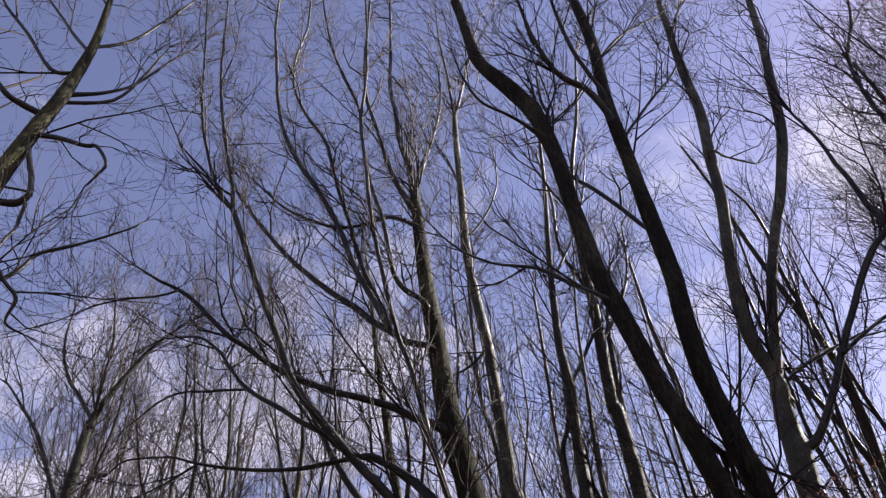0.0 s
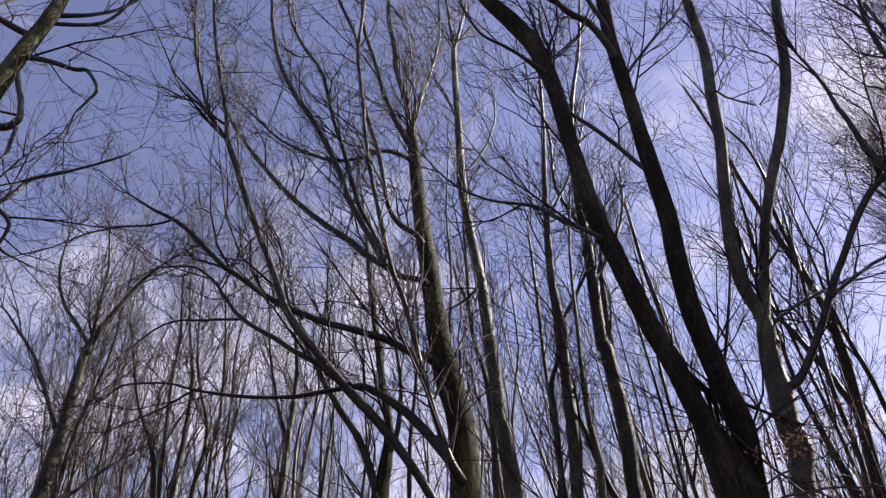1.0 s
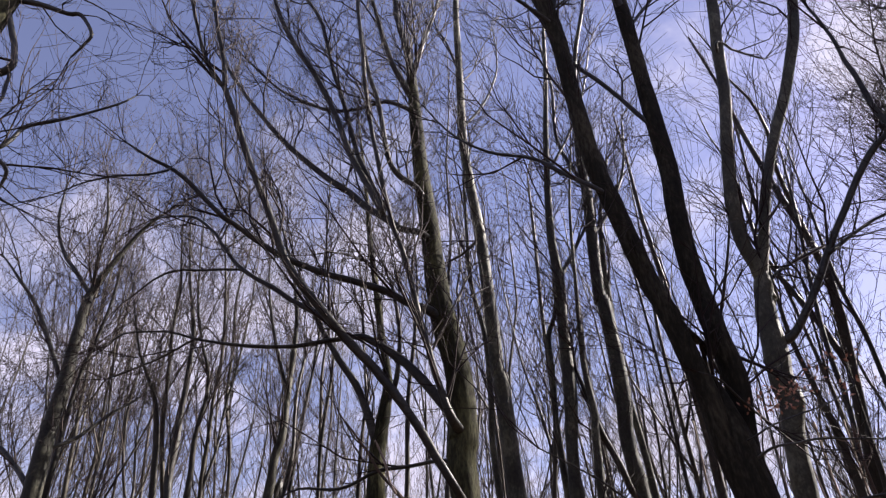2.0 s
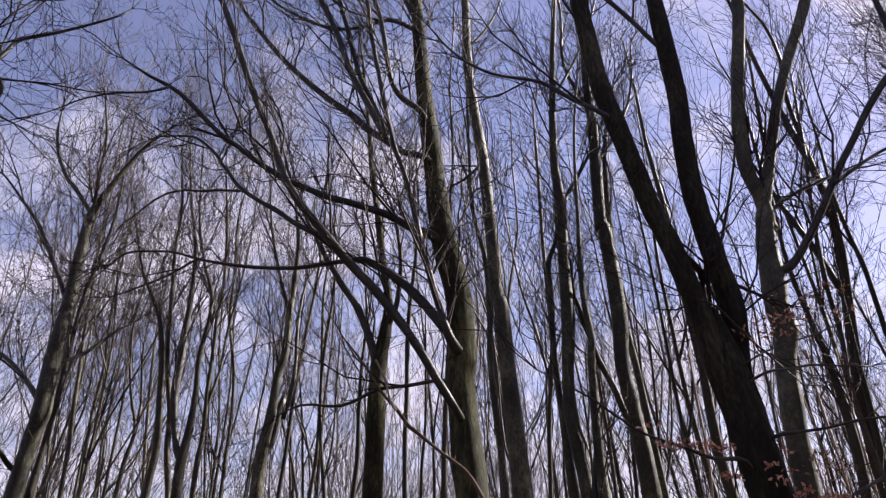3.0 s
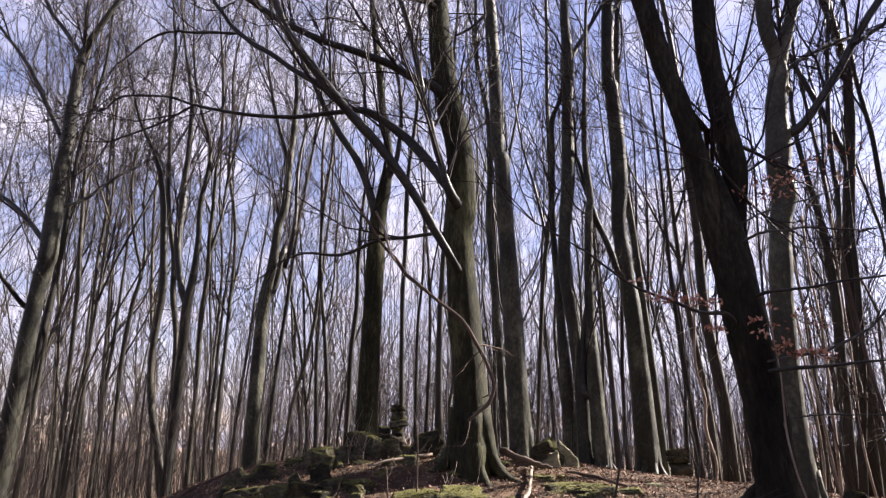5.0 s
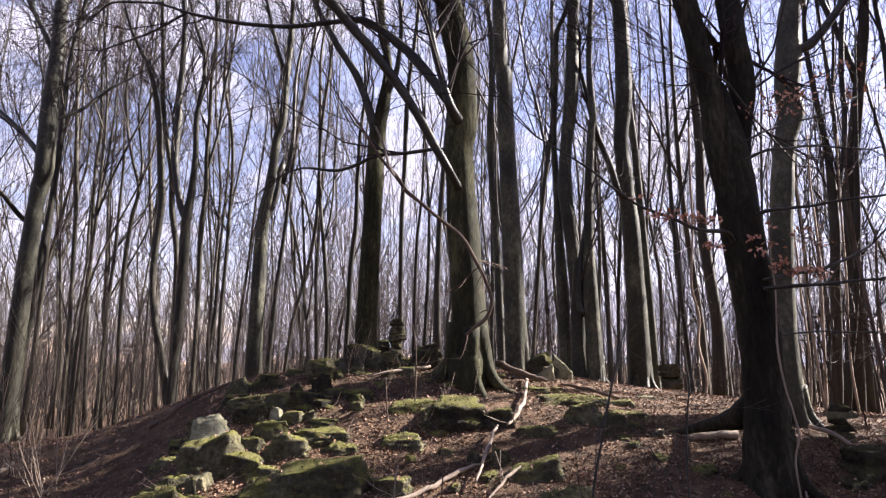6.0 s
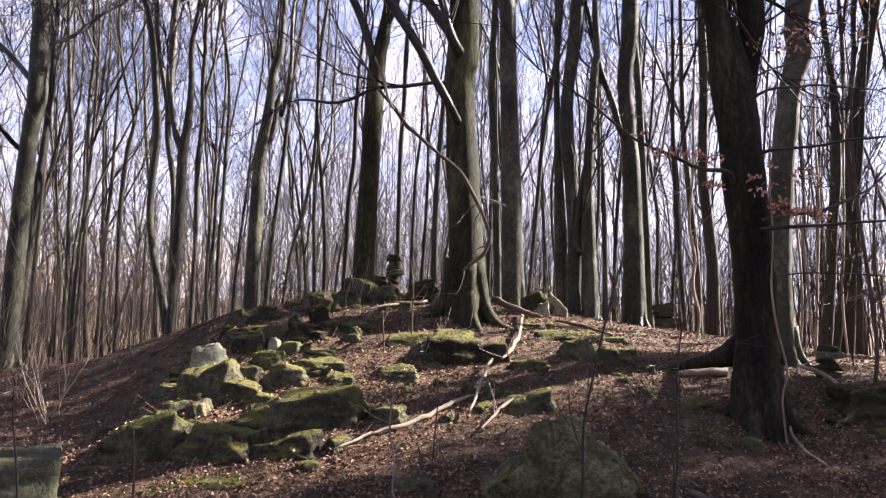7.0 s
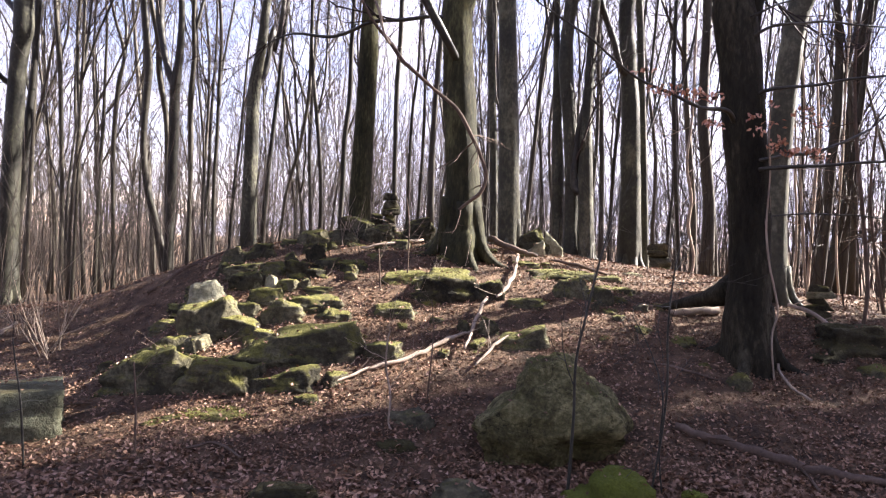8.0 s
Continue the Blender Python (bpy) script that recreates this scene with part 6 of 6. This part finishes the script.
rock(-0.85, 9.20, 0.45, 0.27, 0.25, 0.20, 3, 25, 'block', STONE)
rock(-0.37, 9.41, 0.55, 0.33, 0.34, 0.30, -6, 26, 'block', STONE)
rock(-0.28, 9.57, 0.09, 0.10, 0.27, 0.10, 8, 27, 'block', STONE_PALE)
rock(-1.53, 8.37, 0.27, 0.16, 0.22, 0.20, -1, 28, 'slab', STONE)
rock(-2.18, 7.79, 0.41, 0.25, 0.22, 0.20, -10, 29, 'slab', STONE)
rock(-2.25, 6.16, 0.13, 0.10, 0.25, 0.20, 4, 30, 'block', STONE)
rock(-1.59, 6.02, 0.15, 0.10, 0.11, 0.10, -5, 31, 'slab', STONE)
rock(0.05, 7.72, 0.95, 0.6, 0.33, -0.15, 9, 32, 'slab', STONE)
rock(-0.42, 7.95, 0.6, 0.5, 0.14, 0.3, 12, 181, 'slab', STONE)
rock(-0.3, 7.45, 0.5, 0.4, 0.07, -0.1, -8, 182, 'slab', STONE)
rock(-0.49, 7.17, 0.52, 0.31, 0.15, 0.10, 0, 33, 'slab', STONE)
rock(-0.53, 6.34, 0.40, 0.24, 0.16, 0.05, -9, 34, 'slab', STONE)
rock(0.22, 6.88, 0.14, 0.11, 0.14, -0.20, 5, 35, 'block', STONE)
rock(0.48, 6.89, 0.25, 0.18, 0.19, -0.35, -4, 36, 'block', STONE)
rock(0.82, 6.70, 0.59, 0.30, 0.23, 0.50, 10, 37, 'slab', STONE)
rock(1.45, 7.77, 0.43, 0.26, 0.23, 0.10, 1, 38, 'block', STONE)
rock(0.91, 7.49, 0.43, 0.26, 0.11, 0.00, -8, 39, 'slab', STONE)
rock(1.44, 8.34, 0.88, 0.44, 0.15, 0.10, 6, 40, 'slab', STONE)
rock(1.77, 7.64, 0.32, 0.23, 0.21, -0.10, -3, 41, 'block', STONE)
rock(0.54, 7.66, 0.32, 0.19, 0.21, 0.15, 11, 42, 'slab', STONE)
rock(1.2, 9.42, 0.5, 0.3, 0.36, 0.45, 2, 43, 'block', STONE)
rock(1.5, 9.4, 0.3, 0.14, 0.34, -0.75, -7, 44, 'slab', STONE_PALE)
rock(1.23, 9.22, 0.26, 0.14, 0.22, 0.7, 7, 45, 'slab', STONE_PALE)
rock(1.66, 7.44, 0.10, 0.10, 0.10, 0.10, -2, 46, 'round', STONE_BARE)
rock(-0.2, 5.4, 0.5, 0.5, 0.12, 0.10, -11, 47, 'slab', STONE_BARE)
rock(-0.28, 4.95, 0.38, 0.3, 0.07, -0.10, 15, 147, 'slab', STONE_SHADED)
rock(0.15, 4.12, 0.39, 0.3, 0.13, -0.10, 3, 48, 'round', STONE_BARE)
rock(-0.92, 4.07, 0.46, 0.28, 0.1, 0.10, -6, 49, 'slab', STONE_SHADED)
rock(1.13, 4.22, 0.42, 0.4, 0.19, -0.10, 8, 50, 'round', STONE_GREEN)
rock(0.93, 4.2, 0.34, 0.3, 0.07, 0.1, 20, 151, 'round', STONE_GREEN)
rock(1.58, 4.16, 0.17, 0.15, 0.09, 0.00, -1, 51, 'round', STONE_GREEN)
rock(2.67, 6.12, 0.22, 0.18, 0.15, 0.10, -10, 52, 'round', STONE)
rock(4.4, 7.2, 1.15, 0.7, 0.33, -0.05, 4, 53, 'wedge', STONE_SHADED)
rock(3.85, 6.83, 0.34, 0.28, 0.1, 0.2, 12, 183, 'block', STONE_SHADED)
rock(4.25, 6.55, 0.7, 0.4, 0.11, -0.20, -5, 54, 'slab', STONE)
rock(-1.09, 5.55, 0.23, 0.14, 0.08, 0.10, 9, 55, 'slab', STONE)
rock(2.19, 7.57, 0.19, 0.13, 0.09, 0.10, 0, 56, 'slab', STONE_BARE)

rock(-2.05, 7.15, 0.42, 0.3, 0.16, 0.2, -14, 161, 'slab', STONE)
rock(-1.72, 6.62, 0.4, 0.3, 0.14, -0.2, 22, 162, 'block', STONE)
rock(-2.45, 7.2, 0.36, 0.3, 0.2, 0.3, 8, 163, 'block', STONE)
rock(-2.62, 6.5, 0.5, 0.35, 0.22, 0.5, -10, 164, 'wedge', STONE)
rock(-2.1, 6.1, 0.38, 0.26, 0.18, -0.3, 12, 165, 'block', STONE)
rock(-1.75, 7.68, 0.36, 0.28, 0.14, 0.2, -18, 166, 'slab', STONE)
rock(-2.75, 6.15, 0.45, 0.35, 0.2, 0.5, 4, 167, 'slab', STONE)
rock(-1.95, 8.05, 0.4, 0.3, 0.16, -0.2, 10, 168, 'slab', STONE)
rock(-2.4, 8.2, 0.44, 0.3, 0.18, 0.3, -6, 169, 'block', STONE)
rock(-0.95, 6.75, 0.36, 0.26, 0.09, -0.2, 16, 170, 'slab', STONE)
rock(-0.62, 9.0, 0.4, 0.3, 0.12, 0.1, -12, 171, 'slab', STONE)
rock(-0.1, 8.05, 0.5, 0.32, 0.1, 0.1, 5, 172, 'slab', STONE)
rock(2.0, 8.5, 0.5, 0.3, 0.07, 0.1, -8, 173, 'slab', STONE)
rock(2.5, 8.9, 0.4, 0.26, 0.06, -0.1, 14, 174, 'slab', STONE_BARE)

# ---- cairns of stacked stones ----
cairn(-0.9, 11.50, 1.80, 0.38, 0.78, 6, 70)
cairn(3.33, 10.60, 1.29, 0.42, 0.5, 4, 80)
cairn(4.43, 8.03, 0.79, 0.36, 0.42, 6, 90)
cairn(-1.12, 11.60, 1.79, 0.29, 0.50, 4, 100)

# ---- fallen branches and logs ----
fallen_branch('bleached forked stick lying on the mound', DEADWOOD, 65, (1.00, 9.07, 1.46, 0.019), (0.88, 8.27, 1.25, 0.020), (0.81, 7.99, 1.16, 0.023), (0.70, 7.68, 1.05, 0.022), (0.60, 7.49, 0.98, 0.012))
fallen_branch('pale broken stick propped on leaves', DEADWOOD, 66, (0.49, 7.45, 0.97, 0.015), (0.41, 7.16, 0.87, 0.018), (0.32, 6.79, 0.72, 0.017), (0.28, 6.62, 0.66, 0.014), (0.23, 6.41, 0.57, 0.011))
fallen_branch('long crooked pale branch lying in sunlit leaves', DEADWOOD, 67, (-0.97, 5.80, 0.33, 0.010), (-0.82, 5.89, 0.36, 0.012), (-0.64, 6.05, 0.42, 0.015), (-0.40, 6.18, 0.47, 0.020), (-0.20, 6.34, 0.52, 0.021), (0.03, 6.58, 0.61, 0.022), (0.14, 6.69, 0.65, 0.019), (0.29, 6.79, 0.68, 0.011))
fallen_branch('forked grey twig on the ground', DEADWOOD, 68, (0.32, 6.16, 0.46, 0.010), (0.43, 6.36, 0.53, 0.013), (0.54, 6.55, 0.61, 0.016), (0.69, 6.73, 0.67, 0.011))
fallen_branch('long brown log half sunk in leaves', LOGWOOD, 69, (1.84, 5.32, 0.16, 0.035), (2.07, 5.17, 0.13, 0.038), (2.29, 4.98, 0.10, 0.039), (2.47, 4.77, 0.06, 0.037), (2.71, 4.63, 0.04, 0.033), (3.07, 4.49, 0.03, 0.028))
fallen_branch('thin dead branch beside the log', LOGWOOD, 70, (2.54, 4.93, 0.09, 0.008), (2.50, 4.68, 0.06, 0.010), (2.42, 4.32, 0.04, 0.009))
fallen_branch('sunlit barkless log by the tree foot', DEADWOOD, 71, (2.53, 7.55, 0.85, 0.028), (2.78, 7.58, 0.86, 0.044), (3.10, 7.73, 0.88, 0.045))
fallen_branch('thin bleached root beside the trunk', DEADWOOD, 72, (3.78, 7.83, 0.84, 0.016), (3.40, 6.92, 0.59, 0.014), (3.18, 6.43, 0.45, 0.013), (3.14, 6.11, 0.35, 0.013), (3.19, 5.87, 0.28, 0.010))
fallen_branch('dark stick lying among leaves', LOGWOOD, 73, (-0.86, 5.20, 0.15, 0.011), (-0.68, 5.27, 0.18, 0.015), (-0.49, 5.36, 0.19, 0.013))
fallen_branch("fallen grey branch on the mound's flank", LOGWOOD, 74, (-4.05, 9.45, 0.75, 0.022), (-3.75, 9.75, 0.95, 0.026), (-3.4, 10.0, 1.2, 0.024), (-3.0, 10.2, 1.42, 0.015))
fallen_branch('pale twig on the mound top', DEADWOOD, 75, (-1.02, 8.62, 1.46, 0.014), (-0.69, 8.87, 1.53, 0.018), (-0.27, 9.23, 1.58, 0.019))
fallen_branch('dead branch lying on the crest', LOGWOOD, 76, (0.62, 9.0, 1.62, 0.045), (0.82, 8.9, 1.55, 0.04), (1.05, 8.85, 1.46, 0.03), (1.22, 8.8, 1.42, 0.02))
fallen_branch('thin dead twig in the shade', LOGWOOD, 77, (1.91, 6.41, 0.49, 0.011), (2.15, 6.34, 0.46, 0.013), (2.50, 6.14, 0.38, 0.008))
fallen_branch('thin stick in leaf litter', LOGWOOD, 78, (-1.75, 4.77, 0.07, 0.008), (-1.58, 4.85, 0.09, 0.010), (-1.33, 4.66, 0.05, 0.008))
fallen_branch("pale broken branch at the clearing's edge", DEADWOOD, 79, (-5.57, 8.35, 0.16, 0.031), (-5.60, 8.72, 0.25, 0.029), (-5.63, 9.07, 0.34, 0.022))
fallen_branch('dry stick on the mound', LOGWOOD, 80, (1.40, 8.87, 1.37, 0.015), (1.70, 8.72, 1.31, 0.022), (2.05, 8.51, 1.21, 0.014))
fallen_branch('pale fallen twig behind the trunk', DEADWOOD, 81, (4.16, 8.21, 0.93, 0.020), (4.26, 7.95, 0.86, 0.026), (4.29, 7.49, 0.73, 0.015))

# ---- saplings and hanging branches ----
thin_stem('hanging_branch', 'dead broken branch hooked against the big trunk', LOGWOOD, 83, 6, (-1.34, 8.30, 4.86, 0.0102), (-1.06, 8.30, 4.46, 0.0171), (-0.90, 8.31, 4.19, 0.0171), (-0.71, 8.31, 3.96, 0.0205), (-0.55, 8.32, 3.74, 0.0273), (-0.44, 8.32, 3.65, 0.0239), (-0.15, 8.32, 3.40, 0.0205), (0.13, 8.33, 3.17, 0.0240), (0.31, 8.33, 2.86, 0.0240), (0.42, 8.33, 2.63, 0.0240), (0.50, 8.34, 2.39, 0.0240), (0.44, 8.34, 2.18, 0.0240), (0.30, 8.35, 2.06, 0.0206), (0.18, 8.35, 1.96, 0.0172))
thin_stem('hanging_branch', 'thin pale branch caught in the trees', DEADWOOD, 84, 2, (-0.95, 8.20, 4.56, 0.0135), (-0.83, 8.17, 4.28, 0.0168), (-0.76, 8.13, 4.01, 0.0167), (-0.69, 8.10, 3.88, 0.0166))
thin_stem('sapling', 'thin dark sapling standing among stones', LIMB_BARK, 85, 7, (0.82, 4.30, -0.12, 0.0107), (0.84, 4.33, 0.18, 0.0107), (0.86, 4.36, 0.49, 0.0090), (0.87, 4.39, 0.81, 0.0090), (0.93, 4.41, 1.10, 0.0073), (1.01, 4.44, 1.43, 0.0073), (1.09, 4.47, 1.71, 0.0055), (1.16, 4.50, 1.95, 0.0037))
thin_stem('sapling', 'thin dark sapling with side twigs', LIMB_BARK, 86, 8, (1.34, 4.30, -0.10, 0.0071), (1.40, 4.32, 0.30, 0.0071), (1.44, 4.33, 0.66, 0.0072), (1.44, 4.35, 1.01, 0.0072), (1.47, 4.37, 1.34, 0.0054), (1.52, 4.38, 1.59, 0.0036), (1.56, 4.40, 1.77, 0.0036))
thin_stem('sapling', 'slender bent leafless sapling', LIMB_BARK, 87, 5, (1.42, 4.30, -0.10, 0.0053), (1.40, 4.33, 0.27, 0.0054), (1.42, 4.35, 0.62, 0.0054), (1.34, 4.38, 0.90, 0.0036), (1.23, 4.40, 1.11, 0.0036))
thin_stem('sapling', 'pale leafless seedling in leaf litter', DEADWOOD, 88, 4, (-0.33, 5.20, -0.11, 0.0086), (-0.38, 5.20, 0.17, 0.0086), (-0.37, 5.20, 0.38, 0.0086), (-0.41, 5.20, 0.60, 0.0086), (-0.40, 5.20, 0.81, 0.0064), (-0.38, 5.20, 0.88, 0.0043))
thin_stem('sapling', 'thin brown seedling in leaf litter', LOGWOOD, 89, 3, (-0.10, 5.60, 0.14, 0.0069), (-0.08, 5.60, 0.49, 0.0069), (-0.06, 5.60, 0.81, 0.0046), (-0.08, 5.60, 1.09, 0.0046))
thin_stem('sapling', 'thin dark seedling beside the squared stone', LIMB_BARK, 90, 2, (-2.72, 4.50, 0.05, 0.0074), (-2.74, 4.50, 0.33, 0.0074), (-2.76, 4.50, 0.51, 0.0056), (-2.79, 4.50, 0.70, 0.0056), (-2.81, 4.50, 0.85, 0.0037))
thin_stem('sapling', 'thin dark seedling beside stones', LOGWOOD, 91, 2, (-2.08, 4.70, -0.06, 0.0078), (-2.08, 4.70, 0.37, 0.0078), (-2.10, 4.70, 0.68, 0.0058))
thin_stem('sapling', 'tall pale sapling close beside the dark trunk', DEADWOOD, 92, 3, (3.08, 6.30, 0.54, 0.0095), (3.08, 6.38, 0.74, 0.0095), (3.13, 6.38, 0.98, 0.0095), (3.09, 6.38, 1.21, 0.0095), (3.04, 6.38, 1.42, 0.0095), (3.00, 6.38, 1.74, 0.0095), (3.01, 6.38, 2.05, 0.0070), (3.02, 6.38, 2.31, 0.0070), (3.00, 6.38, 2.63, 0.0070), (3.01, 6.38, 3.10, 0.0070), (3.03, 6.38, 3.57, 0.0070))
thin_stem('sapling', 'pale crooked sapling behind the mound', DEADWOOD, 93, 5, (3.80, 10.50, 1.05, 0.0216), (3.84, 10.50, 1.44, 0.0216), (3.74, 10.50, 1.91, 0.0259), (3.78, 10.50, 2.34, 0.0216), (3.69, 10.50, 2.86, 0.0216), (3.76, 10.50, 3.64, 0.0173), (3.77, 10.50, 4.50, 0.0173), (3.80, 10.50, 5.36, 0.0129))
thin_stem('sapling', 'thin sapling on the slope', LOGWOOD, 94, 2, (-0.41, 8.00, 1.48, 0.0099), (-0.40, 8.00, 1.74, 0.0099), (-0.44, 8.00, 2.07, 0.0066))
thin_stem('sapling', 'bleached dead shoot on the mound', DEADWOOD, 95, 3, (-0.19, 7.80, 0.79, 0.0129), (-0.22, 7.80, 0.97, 0.0129), (-0.16, 7.80, 1.13, 0.0096))
thin_stem('sapling', 'leafless shoot among the rocks', LOGWOOD, 96, 2, (-0.68, 7.60, 1.06, 0.0094), (-0.70, 7.60, 1.28, 0.0094), (-0.71, 7.60, 1.47, 0.0063))
thin_stem('sapling', 'pale thin sapling in the sunlit thicket', DEADWOOD, 97, 5, (4.89, 9.60, 1.05, 0.0158), (4.94, 9.60, 1.52, 0.0158), (4.93, 9.60, 2.08, 0.0158), (4.89, 9.60, 2.63, 0.0158), (4.88, 9.60, 3.26, 0.0118), (4.83, 9.60, 3.89, 0.0118), (4.78, 9.60, 4.60, 0.0079))
thin_stem('sapling', 'pale thin sapling in the sunlit thicket', DEADWOOD, 98, 8, (5.43, 10.20, 1.06, 0.0210), (5.46, 10.20, 1.61, 0.0252), (5.48, 10.20, 2.12, 0.0210), (5.51, 10.20, 2.79, 0.0210), (5.52, 10.20, 3.46, 0.0168), (5.48, 10.20, 4.30, 0.0168), (5.50, 10.20, 5.13, 0.0126))
thin_stem('sapling', 'slim pale sapling beside a dark trunk', DEADWOOD, 99, 6, (5.73, 9.90, 0.97, 0.0163), (5.67, 9.90, 1.62, 0.0163), (5.69, 9.90, 2.27, 0.0163), (5.72, 9.90, 2.93, 0.0163), (5.73, 9.90, 3.66, 0.0163), (5.75, 9.90, 4.31, 0.0122), (5.78, 9.90, 5.04, 0.0122))
thin_stem('sapling', "tall sapling along the trunk's side", DEADWOOD, 100, 8, (4.95, 9.20, 0.39, 0.0228), (4.87, 9.20, 1.15, 0.0190), (4.81, 9.20, 1.91, 0.0189), (4.76, 9.20, 2.66, 0.0151), (4.79, 9.20, 3.42, 0.0151), (4.74, 9.20, 4.17, 0.0113))
thin_stem('sapling', 'thin bare sapling with side shoots', LOGWOOD, 101, 12, (4.52, 7.40, 0.39, 0.0214), (4.59, 7.40, 1.12, 0.0214), (4.53, 7.40, 1.85, 0.0213), (4.42, 7.40, 2.76, 0.0183), (4.38, 7.40, 3.55, 0.0152), (4.41, 7.40, 4.16, 0.0122))
thin_stem('sapling', "thin leaning sapling at the wood's edge", LOGWOOD, 102, 10, (5.49, 8.50, 0.79, 0.0210), (5.33, 8.50, 1.69, 0.0210), (5.27, 8.50, 2.39, 0.0175), (5.34, 8.50, 3.30, 0.0140))

# ---- coppiced shrubs ----
shrub(-4.65, 8.20, 0.28, 1.1, 11, 5, 'pale leafless shrub of upright shoots')
shrub(-1.27, 9.00, 1.40, 0.45, 10, 6, 'small bare twiggy shrub between rocks')
shrub(4.54, 8.90, 0.72, 0.5, 8, 7, 'low bare bramble shoots by the trunk')
shrub(-0.09, 8.20, 1.33, 0.3, 6, 8, 'tuft of pale dead shoots by the tree foot')
shrub(-5.57, 9.00, 0.29, 0.7, 9, 9, 'bare straggling shrub at the slope foot')


# ---- loose rubble between the larger stones ----
def build_rubble():
    rng = random.Random(404)
    for k in range(44):
        x, y = rng.uniform(-3.1, -0.3), rng.uniform(5.9, 10.2)
        w = rng.uniform(0.16, 0.5)
        rock(x, y, w, w * rng.uniform(0.5, 0.9), rng.uniform(0.05, 0.13), rng.uniform(-0.4, 0.4), rng.uniform(-60, 60), 200 + k, rng.choice(["slab", "block", "slab"]), STONE)
    for k in range(34):
        x, y = rng.uniform(-0.9, 2.6), rng.uniform(6.3, 9.6)
        w = rng.uniform(0.16, 0.5)
        rock(x, y, w, w * 0.7, rng.uniform(0.03, 0.08), rng.uniform(-0.3, 0.3), rng.uniform(-60, 60), 300 + k, rng.choice(["slab", "round"]), STONE)


build_rubble()


# ---- leaves and needles that have settled on the stones ----
def build_leaves_on_stones():
    rng = random.Random(505)
    verts, faces = [], []
    for ob, w, d, h in LAID_STONES:
        me = ob.data
        tree = BVHTree.FromPolygons([v.co for v in me.vertices], [p.vertices for p in me.polygons])
        for _ in range(int(5 + 34 * w * d)):
            x, y = rng.gauss(0, 0.26) * w, rng.gauss(0, 0.26) * d
            hit, normal, _i, _d = tree.ray_cast(Vector((x, y, h + 1)), Vector((0, 0, -1)))
            if hit is None or normal.z < 0.55:
                continue
            at = ob.matrix_basis @ (hit + normal * 0.012)
            leaf_faces(verts, faces, at, rng.uniform(0.026, 0.05), rng, 0.45)
    tagged(mesh_object("leaves_on_stones", verts, faces, LITTER, smooth=False), "fallen brown leaves settled on the mossy stones", "leaves", kind="stuff")


build_leaves_on_stones()

# ---- withered leaves still on the twigs ----
leaf_spray(twin_beech, [(1.81, 5.90, 2.92), (1.91, 5.90, 2.90), (2.01, 5.90, 2.91), (2.09, 5.90, 2.89), (2.17, 5.90, 2.88), (2.24, 5.90, 2.88), (2.30, 5.90, 2.86), (1.69, 5.90, 3.07), (2.26, 5.90, 2.64), (2.32, 5.90, 2.62)], 13, 3, 0.055)
leaf_spray(twin_beech, [(2.77, 6.15, 2.76), (2.78, 6.15, 2.65), (2.82, 6.15, 2.61), (2.74, 6.15, 2.75)], 6, 4, 0.03)
leaf_spray(twin_beech, [(3.02, 6.30, 2.52), (3.06, 6.30, 2.48), (3.14, 6.30, 2.46), (3.22, 6.30, 2.48), (3.30, 6.30, 2.49), (3.38, 6.30, 2.47), (2.98, 6.30, 2.90), (3.00, 6.30, 2.72), (3.08, 6.30, 2.58)], 12, 5, 0.05)
leaf_spray(twin_beech, [(3.36, 6.50, 2.83), (3.42, 6.50, 2.79), (3.48, 6.50, 2.74), (3.39, 6.50, 2.90), (3.54, 6.50, 2.47), (3.60, 6.50, 2.44)], 11, 9, 0.06)
leaf_spray(twin_beech, [(3.10, 6.30, 4.17), (3.23, 6.30, 4.09), (3.18, 6.30, 4.00), (3.29, 6.30, 4.20), (3.02, 6.30, 4.03)], 20, 6, 0.09)
leaf_spray(twin_beech, [(3.62, 6.30, 4.37), (3.79, 6.30, 4.49), (3.94, 6.30, 4.21), (3.46, 6.30, 4.26)], 13, 7, 0.14)
leaf_spray(overhead_beech, [(-7.20, 6.20, 13.75), (-7.54, 6.20, 14.11), (-6.64, 6.20, 12.97), (-6.36, 6.20, 11.96), (-7.34, 6.20, 13.37), (-7.31, 6.20, 14.39), (-5.76, 6.20, 14.11), (-5.11, 6.20, 13.38)], 5, 8, 0.12)
